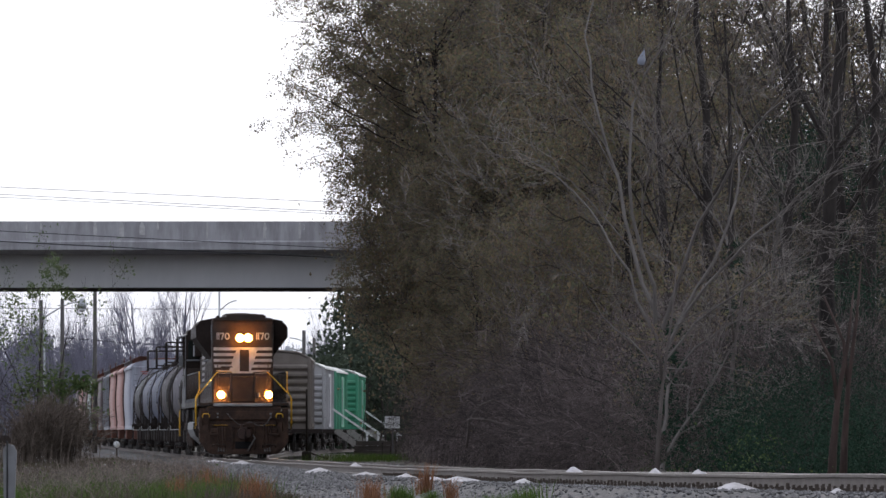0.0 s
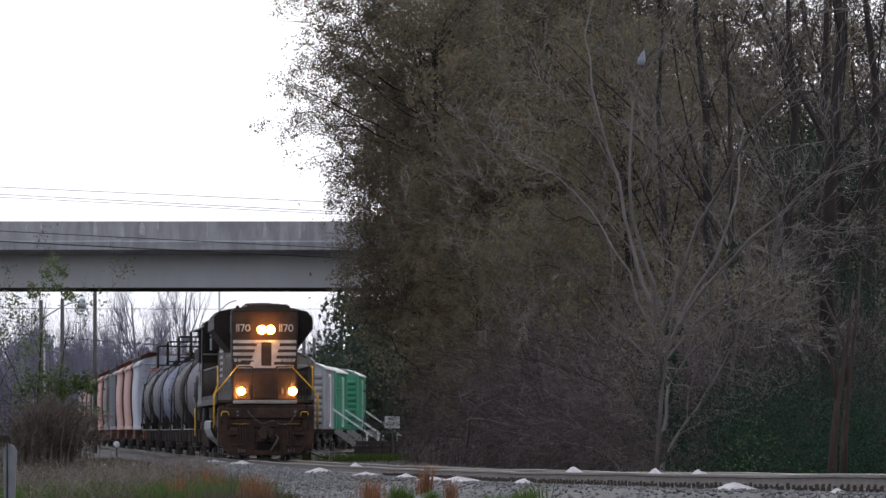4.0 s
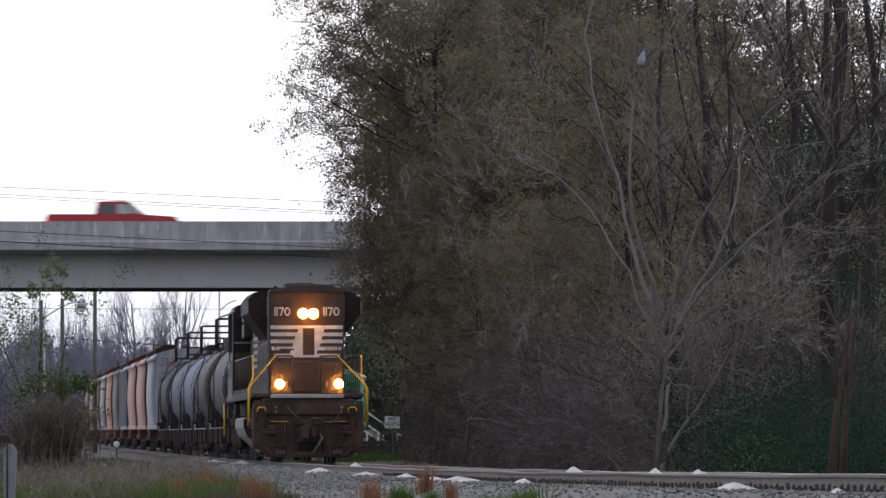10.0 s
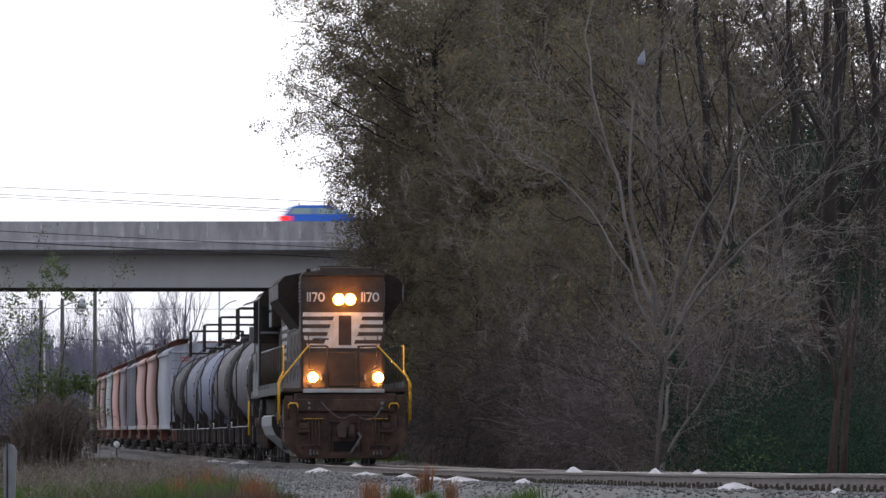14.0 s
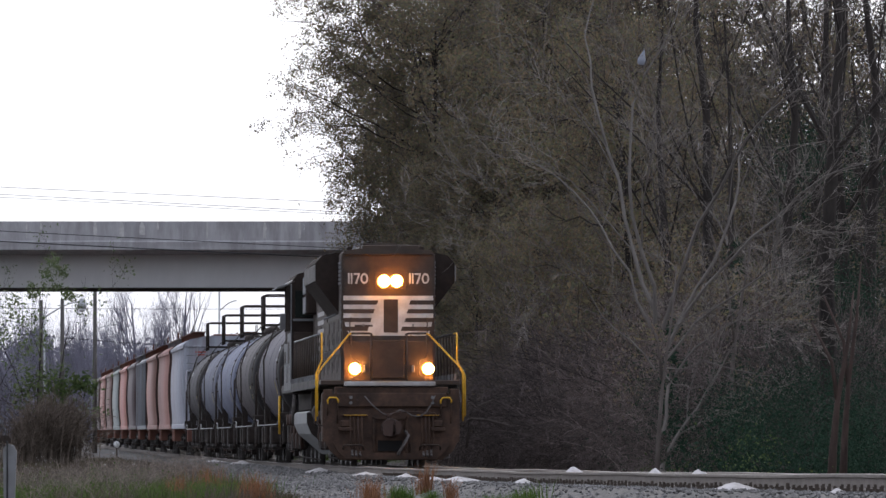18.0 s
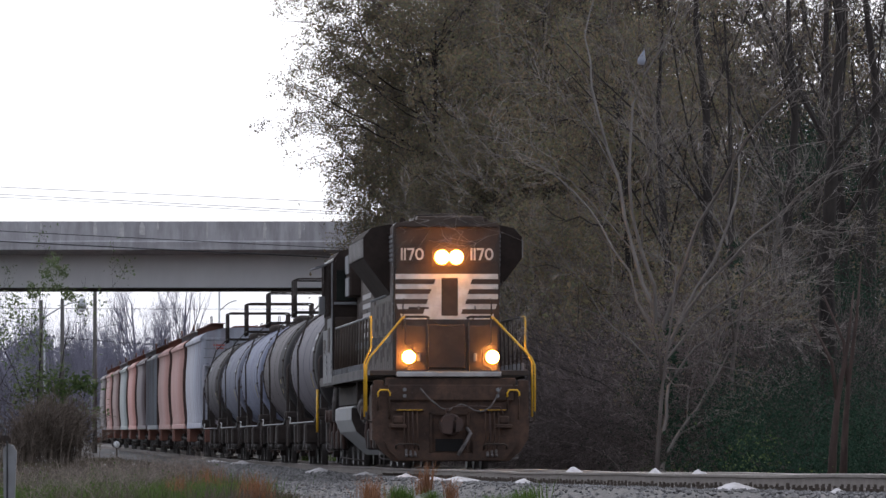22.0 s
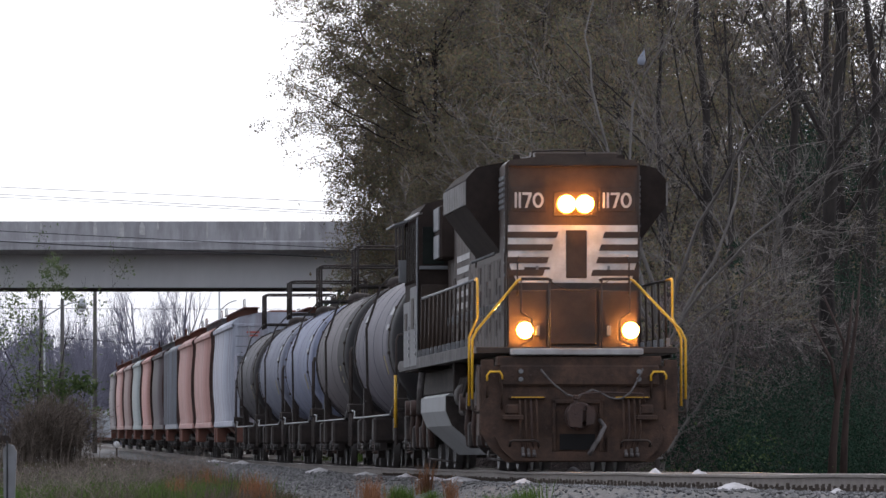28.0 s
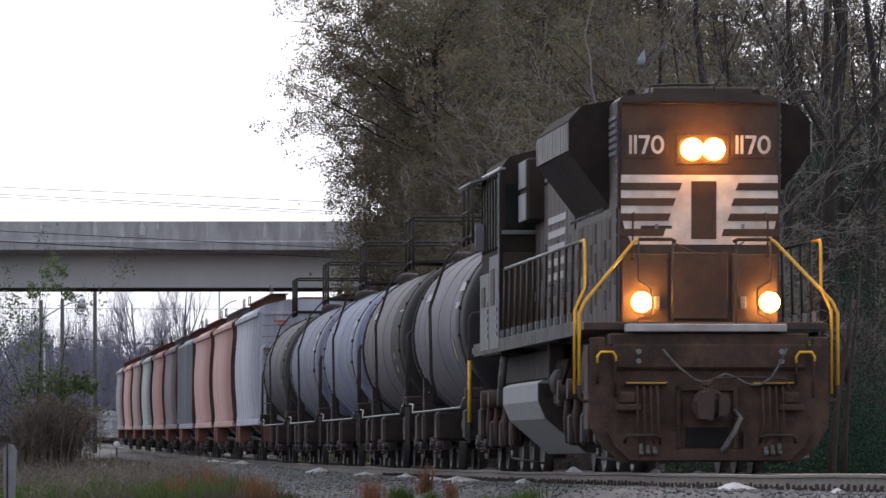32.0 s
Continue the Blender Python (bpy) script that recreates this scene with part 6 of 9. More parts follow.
    box(bm, -0.14, -0.06, -0.78, -0.66, 1.08, 1.16, 0.015)
    part("coupler", bm, M_RUSTG, lo, "rusty knuckle coupler")
    bm = B()
    tube(bm, [(-0.06, -0.74, 1.1), (0.02, -0.5, 1.18), (0.4, -0.34, 1.2), (0.95, -0.3, 1.18), (1.0, -0.32, 1.05)], 0.014, 6)
    part("uncoupling_lever", bm, M_RUSTG, lo)
    bm = B()
    box(bm, -0.42, 0.36, -0.22, -0.155, 1.03, 1.09, 0.01)
    box(bm, -0.42, -0.36, -0.22, -0.155, 0.3, 1.09, 0.01)
    box(bm, 0.3, 0.36, -0.22, -0.155, 0.3, 1.09, 0.01)
    part("draft_gear_frame", bm, M_PILOT, lo)
    for x in (-1.02, -0.75, -0.5, 0.5, 0.78, 1.04, 1.3, -1.3):
        for z in (0.66, 1.24, 1.46):
            bm = B()
            cyl(bm, (x, -0.275 if z > 1.3 else -0.185, z), (x, -0.15, z), 0.018, 6)
            part("bolt", bm, M_RUSTG, lo)
    for s in (-1, 1):
        for k in range(3):
            bm = B()
            x = s * (0.7 + k * 0.085)
            box(bm, x - 0.022, x + 0.022, -0.3, -0.24, 0.24 + 0.02 * k, 0.33 + 0.02 * k, 0.008)
            cyl(bm, (x - 0.02, -0.3, 0.25), (x + 0.03, -0.3, 0.25), 0.03, 8)
            part("gladhand", bm, M_HOSE, lo)
        bm = B()
        box(bm, s * 0.8 - 0.25, s * 0.8 + 0.25, -0.27, -0.252, 1.122, 1.134)
        part("marking", bm, M_YELLOW, lo, "faded yellow stripe on the hose bracket")
        bm = B()
        for z in (1.4, 1.52):
            cyl(bm, (s * 0.9, -0.33, z), (s * 0.9, -0.22, z), 0.035, 8)
        part("cable_socket", bm, M_GREYP, lo)
        bm = B()
        box(bm, s * 1.4 - 0.1, s * 1.4 + 0.1, -0.14, -0.08, 0.98, 1.7, 0.01)
        part("corner_plate", bm, M_PILOT, lo)
    bm = B()
    tube(bm, [(0.3, -0.3, 0.78), (0.36, -0.5, 0.68), (0.26, -0.62, 0.5), (0.16, -0.6, 0.34), (0.12, -0.55, 0.26)], 0.034, 8)
    part("brake_hose", bm, M_HOSE, lo, "grey rubber air-brake hose")
    bm = B()
    pts = []
    for k in range(25):
        u = k / 24
        x = -0.6 + u * 1.56
        z = interp(u, [(0, 1.55), (0.1, 1.36), (0.25, 1.17), (0.33, 1.13), (0.42, 1.18), (0.5, 1.24), (0.58, 1.2), (0.68, 1.11), (0.78, 1.1), (0.88, 1.2), (0.95, 1.4), (1, 1.56)])
        pts.append((x, -0.34 - 0.03 * math.sin(u * 3), z))
    tube(bm, pts, 0.015, 6)
    part("jumper_cable", bm, M_HOSE, lo, "grey cable hung in two loops")
    # long hood
    bm = B()
    prism(bm, [(-1.02, 1.72), (1.02, 1.72), (1.02, 4.74), (0.97, 4.79), (0.4, 4.86), (-0.4, 4.86), (-0.97, 4.79), (-1.02, 4.74)], "y", 1.05, 8.2)
    bmesh.ops.bevel(bm, geom=[e for e in bm.edges if abs(e.verts[0].co.y - e.verts[1].co.y) < 0.01 and e.verts[0].co.y < 1.1], offset=0.03, segments=2, affect="EDGES")
    part("hood", bm, M_BLACK, lo)
    bm = B()
    prism(bm, [(-1.0, 1.72), (1.0, 1.72), (1.0, 4.2), (0.85, 4.5), (0.4, 4.6), (-0.4, 4.6), (-0.85, 4.5), (-1.0, 4.2)], "y", 8.2, 15.0)
    part("hood", bm, M_BLACK, lo)
    bm = B()
    box(bm, -0.55, 0.75, 1.5, 7.8, 4.82, 4.93, 0.02)
    part("radiator_hatch", bm, M_BLACK, lo)
    for y in (2.6, 4.2, 5.8):
        bm = B()
        lathe(bm, [(4.88, 0.55), (4.96, 0.55), (4.96, 0.5), (4.93, 0.1)], "z", 24, (0, y, 0))
        part("roof_fan", bm, M_BLACK, lo)
    # white end panel with four slanted black bars on each side
    bm = B()
    prism(bm, [(-0.86, 2.9), (0.9, 2.9), (0.95, 3.09), (1.0, 3.28), (1.0, 3.785), (-1.0, 3.785), (-1.0, 3.28), (-0.95, 3.09)], "y", 1.036, 1.05)
    part("end_plate", bm, M_STRIPE, lo, "worn white end panel")
    for k in range(4):
        z1 = 3.685 - k * 0.195
        z0 = z1 - 0.095
        for a, b in ((-1.012, (-0.22, -0.3, -0.366, -0.43)[k]), ((0.495, 0.44, 0.39, 0.31)[k], 1.012)):
            bm = B()
            sl = 0.035
            if a < 0:
                prism(bm, [(a, z0), (b - sl, z0), (b, z1), (a, z1)], "y", 1.026, 1.04)
            else:
                prism(bm, [(a - sl, z0), (b, z0), (b, z1), (a, z1)], "y", 1.026, 1.04)
            part("stripe", bm, M_BLACK, lo, "black bar across the white end panel")
    bm = B()
    box(bm, -0.105, 0.215, 1.022, 1.05, 2.97, 3.71, 0.008)
    part("end_door", bm, M_BLACK, lo)
    for s in (-1, 1):
        bm = B()
        tube(bm, [(s * 0.84, 1.04, 3.3), (s * 0.84, 0.95, 3.28), (s * 0.86, 0.94, 3.2), (s * 0.86, 0.94, 2.75), (s * 0.86, 1.04, 2.7)], 0.014, 6)
        part("hand_hold", bm, M_IRON, lo)
        bm = B()
        box(bm, s * 0.55 - 0.02, s * 0.55 + 0.02, 1.0, 1.05, 3.1, 3.16)
        part("latch", bm, M_GREYP, lo)
        bm = B()
        box(bm, s * 0.68 - 0.27, s * 0.68 + 0.27, 1.034, 1.05, 4.0, 4.36, 0.004)
        part("number_board", bm, M_BLACK, lo)
        road_number(lo, s * 0.68, 1.022, 4.17)
    bm = B()
    box(bm, -0.75, -0.35, 1.03, 1.05, 3.1, 3.14)
    part("hinge", bm, M_IRON, lo)
    # lower end panels and their seams
    bm = B()
    box(bm, -0.36, 0.36, 1.0, 1.05, 1.95, 2.8, 0.012)
    part("end_panel", bm, M_BLACK, lo)
    for s in (-1, 1):
        bm = B()
        box(bm, s * 0.7 - 0.3, s * 0.7 + 0.3, 1.015, 1.05, 1.9, 2.78, 0.012)
        part("end_panel", bm, M_BLACK, lo)
    # headlights
    bm = B()
    box(bm, -0.3, 0.38, 1.04, 1.06, 3.92, 4.3, 0.004)
    part("headlight_housing", bm, M_BLACK, lo)
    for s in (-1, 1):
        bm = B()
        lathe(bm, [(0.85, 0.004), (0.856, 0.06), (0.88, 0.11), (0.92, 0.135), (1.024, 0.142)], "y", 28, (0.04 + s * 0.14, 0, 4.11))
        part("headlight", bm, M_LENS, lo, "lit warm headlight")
        # set back from the platform edge to throw an amber halo on the wall
        bm = B()
        lathe(bm, [(0.96, 0.11), (0.97, 0.125), (1.0, 0.13), (1.03, 0.13)], "y", 24, (0.065 + s * 0.815, 0, 2.165))
        dl = part("ditch_light", bm, M_IRON, lo)
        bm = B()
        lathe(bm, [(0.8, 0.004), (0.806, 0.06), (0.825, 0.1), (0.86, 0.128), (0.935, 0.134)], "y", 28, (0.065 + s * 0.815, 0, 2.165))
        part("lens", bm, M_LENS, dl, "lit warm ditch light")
        bm = B()
        box(bm, s * 0.55 - 0.03, s * 0.55 + 0.03, 0.9, 1.02, 2.08, 2.24, 0.01)
        part("marker_light", bm, M_GREYP, lo)
    # flared radiators
    for s in (-1, 1):
        bm = B()
        prism(bm, [(s * 1.0, 3.38), (s * 1.56, 4.12), (s * 1.56, 4.54), (s * 1.4, 4.72), (s * 0.8, 4.84), (s * 0.8, 3.38)], "y", 2.3, 7.45)
        f = part("radiator_flare", bm, M_SHADEBLK, lo, "dark flared radiator wing")
        bm = B()
        box(bm, s * 1.575 - 0.012, s * 1.575 + 0.012, 2.32, 7.43, 4.14, 4.5, 0.004)
        part("screen", bm, M_SCREEN, f, "radiator screen, pale with painted sky sheen")
        for k in range(12):
            bm = B()
            box(bm, s * 1.59 - 0.008, s * 1.59 + 0.008, 2.42 + k * 0.43, 2.45 + k * 0.43, 4.14, 4.5)
            part("rib", bm, M_SCREEN, f)
        for k in range(9):
            part("bolt", cyl(B(), (s * 1.1, 2.5 + k * 0.6, 3.4), (s * 1.14, 2.5 + k * 0.6, 3.36), 0.025, 6), M_GREYP, f)
    # hood side doors with louvre slots
    rng = random.Random(2)
    for s in (-1, 1):
        for k, y in enumerate(np.arange(1.25, 14.8, 0.72)):
            x = 1.02 if y < 8.2 else 1.0
            top = 3.3 if 1.9 < y < 7.6 else 4.1
            bm = B()
            box(bm, s * (x + 0.012) - 0.014, s * (x + 0.012) + 0.014, y, y + 0.66, 1.85, top, 0.006)
            d = part("hood_door", bm, M_DOOR, lo, "black hood door, lifted by painted sky gloss")
            for zz in (2.2, 2.62, 3.0) if k % 3 == 1 else ((2.1, 2.75) if k % 3 == 2 else (2.4,)):
                bm = B()
                box(bm, s * (x + 0.03) - 0.006, s * (x + 0.03) + 0.006, y + 0.12, y + 0.46, zz, zz + 0.26)
                part("slot", bm, M_IRON, d)
            bm = B()
            box(bm, s * (x + 0.04) - 0.02, s * (x + 0.04) + 0.02, y + 0.58, y + 0.62, 2.48, 2.62, 0.005)
            part("handle", bm, M_GREYP, d)
        # stripe flashes on the hood's side
        for k in range(5):
            bm = B()
            box(bm, s * 1.033 - 0.004, s * 1.033 + 0.004, 9.3 + 0.12 * k, 12.4, 3.5 - k * 0.2, 3.6 - k * 0.2)
            part("stripe", bm, M_ANTIC, lo, "white flash on the hood side")
    # blower housing and cab
    bm = B()
    box(bm, -1.27, 1.27, 13.3, 14.75, 3.6, 4.52, 0.04)
    part("blower_housing", bm, M_SHADEBLK, lo)
    for s in (-1, 1):
        for z0, z1 in ((3.55, 3.98), (4.02, 4.45)):
            bm = B()
            box(bm, s * 1.28 - 0.012, s * 1.28 + 0.012, 13.35, 14.7, z0 + 0.07, z1 + 0.03, 0.006)
            part("air_intake", bm, M_GREYP, lo, "pale grey intake panel")
        bm = B()
        box(bm, s * 1.02 - 0.02, s * 1.02 + 0.02, 8.3, 13.0, 4.14, 4.2, 0.006)
        part("drip_rail", bm, M_GREYP, lo)
        # louvres and pale edge strip at the hood's end corner
        bm = B()
        box(bm, s * 1.03 - 0.012, s * 1.03 + 0.012, 1.1, 2.28, 3.36, 4.72, 0.004)
        cs = part("corner_sheet", bm, M_DOOR, lo)
        for k in range(6):
            bm = B()
            box(bm, s * 1.05 - 0.012, s * 1.05 + 0.012, 1.2, 2.15, 4.05 + k * 0.09, 4.1 + k * 0.09)
            part("louvre", bm, M_GREYP, cs)
        for k in range(9):
            part("rivet", box(B(), s * 1.046 - 0.008, s * 1.046 + 0.008, 1.15, 1.19, 3.0 + k * 0.19, 3.04 + k * 0.19), M_GREYP, lo)
    bm = B()
    box(bm, -0.99, 0.99, 0.99, 1.06, 4.685, 4.72, 0.008)
    part("roof_lip", bm, M_SHADEBLK, lo)
    bm = B()
    tube(bm, [(-0.62, 1.3, 4.82), (-0.6, 1.3, 4.93), (-0.2, 1.3, 4.95), (0.2, 1.3, 4.95), (0.24, 1.3, 4.84)], 0.016, 6)
    part("roof_grab", bm, M_IRON, lo)
    for x in (-0.85, 0.75):
        bm = B()
        prism(bm, [(x - 0.07, 4.78), (x + 0.07, 4.78), (x + 0.04, 4.88), (x - 0.04, 4.88)], "y", 1.25, 1.29)
        part("lifting_lug", bm, M_SHADEBLK, lo)
    cab = part("cab", prism(B(), [(-1.53, 1.72), (1.53, 1.72), (1.53, 4.42), (1.4, 4.6), (1.0, 4.7), (-1.0, 4.7), (-1.4, 4.6), (-1.53, 4.42)], "y", 15.0, 18.9), M_SHADEBLK, lo)
    for s in (-1, 1):
        bm = B()
        box(bm, s * 1.27 - 0.19, s * 1.27 + 0.19, 14.985, 15.0, 3.55, 4.2, 0.005)
        part("window", bm, M_CABWIN, cab, "dark cab window glass")
        for a, b in ((15.15, 16.2), (16.3, 17.35), (17.45, 18.5)):
            bm = B()
            box(bm, s * 1.535 - 0.008, s * 1.535 + 0.008, a, b, 3.3, 4.3, 0.004)
            part("window", bm, M_CABWIN, cab, "dark cab window glass")
            for yy in (a, (a + b) / 2, b):
                bm = B()
                box(bm, s * 1.55 - 0.014, s * 1.55 + 0.014, yy - 0.025, yy + 0.025, 3.25, 4.36, 0.004)
                part("mullion", bm, M_SHADEBLK, cab)
        bm = B()
        prism(bm, [(s * 1.52, 4.38), (s * 1.8, 4.3), (s * 1.8, 4.33), (s * 1.52, 4.42)], "y", 17.6, 20.2)
        part("awning", bm, M_GREYP, cab, "pale edge of the cab window awning")
        bm = B()
        box(bm, s * 1.5 - 0.05, s * 1.5 + 0.05, 15.0, 18.8, 4.4, 4.45, 0.01)
        part("rain_gutter", bm, M_STRIPE, cab, "pale rain gutter")
        bm = B()
        box(bm, s * 1.555 - 0.01, s * 1.555 + 0.01, 14.99, 15.06, 1.9, 4.36, 0.004)
        part("corner_post", bm, M_GREYP, cab)
        bm = B()
        box(bm, s * 1.27 - 0.25, s * 1.27 + 0.25, 14.95, 14.985, 3.46, 3.52, 0.006)
        part("window_sill", bm, M_GREYP, cab)
        bm = B()
        box(bm, s * 1.62 - 0.08, s * 1.62 + 0.08, 18.0, 18.06, 3.3, 3.7, 0.01)
        part("mirror", bm, M_GREYP, cab)
        for a, b, z0, z1, m_ in ((15.05, 16.9, 1.8, 3.18, M_GREYP), (17.0, 18.85, 1.8, 2.95, M_GREYP)):
            bm = B()
            box(bm, s * 1.55 - 0.015, s * 1.55 + 0.015, a, b, z0, z1, 0.01)
            p = part("side_panel", bm, M_PANEL, cab, "side panel greyed by painted sky gloss")
            bm = B()
            box(bm, s * 1.572 - 0.006, s * 1.572 + 0.006, a + 0.7, b - 0.45, z0 + 0.65, z1 - 0.2)
            part("vent", bm, M_IRON, p)
            for k in range(5):
                bm = B()
                box(bm, s * 1.575 - 0.008, s * 1.575 + 0.008, a + 0.15, a + 0.4, z0 + 0.18 + k * 0.12, z0 + 0.24 + k * 0.12)
                part("louvre", bm, M_GREYP, p)
        bm = B()
        box(bm, s * 1.25 - 0.24, s * 1.25 + 0.24, 14.96, 15.0, 1.85, 3.2, 0.01)
        dr = part("cab_door", bm, M_BLACK, cab)
    bm = B()
    prism(bm, [(-0.95, 1.72), (0.95, 1.72), (0.95, 3.2), (0.8, 3.5), (-0.8, 3.5), (-0.95, 3.2)], "y", 18.9, 20.8)
    part("nose", bm, M_BLACK, lo)
    bm = B()
    for y in (15.3, 16.4, 17.6):
        cyl(bm, (-0.5, y, 4.68), (-0.5, y, 4.85), 0.05, 8)
    box(bm, -0.2, 0.5, 16.0, 17.2, 4.66, 4.82, 0.03)
    part("roof_gear", bm, M_IRON, lo)
    # front handrails
    for s in (-1, 1):
        bm = B()
        tube(bm, [(s * 0.36 - 0.05, -0.1, 2.9), (s * 0.42 - 0.05, -0.1, 2.93), (s * 0.83 - 0.05, -0.1, 2.93)], 0.024, 8)
        part("handrail", bm, M_IRON, lo, "grey end rail")
        bm = B()
        tube(bm, [(s * 0.83 - 0.05, -0.1, 2.93), (s * 0.89 - 0.05, -0.1, 2.9), (s * 1.56, -0.1, 2.15), (s * 1.63, -0.1, 2.0), (s * 1.63, -0.1, 1.1)], 0.02, 8)
        part("handrail", bm, M_YELLOW, lo, "yellow sloping handrail")
        bm = B()
        tube(bm, [(s * 1.63, -0.1, 1.1), (s * 1.63, -0.1, 0.95), (s * 1.58, -0.1, 0.9), (s * 1.45, -0.12, 0.9)], 0.022, 6)
        part("handrail_foot", bm, M_IRON, lo)
        for x in (0.4, 0.83):
            bm = B()
            xi = s * x - 0.05
            if x > 0.5:
                tube(bm, [(xi, -0.1, 1.87), (xi, -0.1, 1.93), (xi - s * 0.16, -0.1, 2.0), (xi - s * 0.16, -0.1, 2.32), (xi, -0.1, 2.42), (xi, -0.1, 2.93)], 0.012, 6)
            else:
                tube(bm, [(xi, -0.1, 1.87), (xi, -0.1, 2.93)], 0.014, 6)
            part("stanchion", bm, M_BLACK, lo)
        bm = B()
        tube(bm, [(s * 1.48, 1.4, 2.95), (s * 1.5, 0.75, 2.95), (s * 1.5, 0.66, 2.9), (s * 1.5, 0.62, 2.8), (s * 1.5, 0.62, 2.35), (s * 1.63, 0.6, 2.05), (s * 1.63, 0.6, 1.0)], 0.02, 8)
        part("handrail", bm, M_YELLOW, lo, "yellow step handrail")
        bm = B()
        tube(bm, [(s * 1.48, 1.4, 2.95), (s * 1.48, 14.8, 2.95)], 0.022, 6)
        part("handrail", bm, M_GREYP, lo, "long grey side handrail")
        for y in np.arange(1.6, 14.9, 1.1):
            bm = B()
            tube(bm, [(s * 1.5, y, 1.9), (s * 1.48, y, 2.94)], 0.02, 6)
            part("stanchion", bm, M_BLACK, lo)
            bm = B()
            box(bm, s * 1.52 - 0.03, s * 1.52 + 0.03, y - 0.03, y + 0.03, 1.88, 2.06, 0.006)
            part("stanchion_foot", bm, M_GREYP, lo, "white-tipped stanchion foot")
        bm = B()
        tube(bm, [(s * 1.6, 20.7, 1.7), (s * 1.6, 20.7, 0.75)], 0.03, 6)
        part("handrail", bm, M_YELLOW, lo, "yellow rear step rail")
    bm = B()
    pts = [(-0.45 + k * 0.09, -0.1, 2.9 - 0.16 * math.sin(k / 10 * math.pi)) for k in range(11)]
    tube(bm, pts, 0.01, 5)
    part("chain", bm, M_IRON, lo, "slack safety chain")
    # underframe: fuel tank, air tanks, pipes
    bm = B()
    prism(bm, [(-1.46, 1.22), (-1.46, 0.98), (-1.36, 0.74), (-0.8, 0.26), (0.8, 0.26), (1.36, 0.74), (1.46, 0.98), (1.46, 1.22), (1.38, 1.27), (-1.38, 1.27)], "y", 8.9, 15.5)
    part("fuel_tank", bm, M_TANKG, lo, "pale grey fuel tank with sloping sides")
    # separate plate, darker than the tank, over its front face
    bm = B()
    prism(bm, [(-1.45, 1.22), (-1.45, 0.98), (-1.35, 0.74), (-0.79, 0.27), (0.79, 0.27), (1.35, 0.74), (1.45, 0.98), (1.45, 1.22)], "y", 8.87, 8.897)
    part("tank_end", bm, M_UNDER, lo, "dark plate over the end of the fuel tank")
    for s in (-1, 1):
        bm = B()
        box(bm, s * 1.3 - 0.12, s * 1.25 + 0.06, 7.5, 7.62, 1.2, 1.75, 0.02)
        part("filler", bm, M_UNDER, lo)
        bm = B()
        lathe(bm, [(6.55, 0.05), (6.6, 0.2), (6.66, 0.22), (7.4, 0.22), (7.46, 0.2), (7.5, 0.05)], "y", 16, (s * 1.2, 0, 1.22))
        part("air_tank", bm, M_UNDER, lo)
        bm = B()
        tube(bm, [(s * 1.42, 0.95, 1.62), (s * 1.45, 1.0, 1.35), (s * 1.45, 1.1, 1.05), (s * 1.3, 1.1, 0.9)], 0.06, 8)
        part("sand_pipe", bm, M_HOSE, lo)
        bm = B()
        tube(bm, [(s * 1.42, 15.7, 1.7), (s * 1.45, 15.8, 1.4), (s * 1.45, 16.0, 1.0)], 0.06, 8)
        part("sand_pipe", bm, M_HOSE, lo)
        for k in range(4):
            bm = B()
            y = 5.6 + k * 0.5
            tube(bm, [(s * 1.3, y, 1.5), (s * 1.36, y + 0.3, 1.15), (s * 1.32, y + 0.9, 1.1), (s * 1.28, y + 1.3, 1.4)], 0.035, 6)
            part("cable", bm, M_UNDER, lo)
    bm = B()
    box(bm, -1.25, 1.25, 7.7, 8.8, 0.9, 1.75, 0.04)
    part("equipment_box", bm, M_UNDER, lo)
    # three-axle trucks
    for y in (3.5, 18.3):
        t = new("truck")
        t.parent, t.matrix_basis = lo, pose(0, y, 0)
        for s in (-1, 1):
            x = s * 1.12
            bm = B()
            prism(bm, [(-2.75, 0.75), (-2.75, 1.05), (-2.2, 1.12), (-1.3, 0.95), (-0.5, 1.05), (0.5, 1.05), (1.3, 0.95), (2.2, 1.12), (2.75, 1.05), (2.75, 0.75), (2.3, 0.66), (1.7, 0.78), (0.4, 0.62), (-0.4, 0.62), (-1.7, 0.78), (-2.3, 0.66)], "x", x - 0.09, x + 0.09)
            part("side_frame", bm, M_UNDER, t)
            for a in (-2.05, 0, 2.05):
                bm = B()
                box(bm, x + s * 0.09 - 0.1, x + s * 0.09 + 0.1, a - 0.2, a + 0.2, 0.36, 0.78, 0.04)
                part("axle_box", bm, M_UNDER, t)
                for dy in (-0.3, 0.3):
                    bm = B()
                    tube(bm, [(x + math.cos(k * 1.05) * 0.08, a + dy + math.sin(k * 1.05) * 0.08, 0.6 + k * 0.009) for k in range(36)], 0.017, 4)
                    part("spring", bm, M_UNDER, t)
            for a in (-2.6, -0.95, 1.0, 2.6):
                bm = B()
                tube(bm, [(x + s * 0.12, a - 0.12, 1.2), (x + s * 0.16, a + 0.02, 0.7), (x + s * 0.12, a + 0.1, 0.4)], 0.055, 8)
                cyl(bm, (x + s * 0.05, a - 0.14, 1.1), (x + s * 0.3, a - 0.14, 1.1), 0.14, 12)
                part("brake_cylinder", bm, M_RUSTG, t)
            bm = B()
            tube(bm, [(x + s * 0.2, -2.7, 0.3), (x + s * 0.22, -2.9, 0.2), (x - s * 0.3, -3.0, 0.12)], 0.02, 5)
            part("sander", bm, M_HOSE, t)
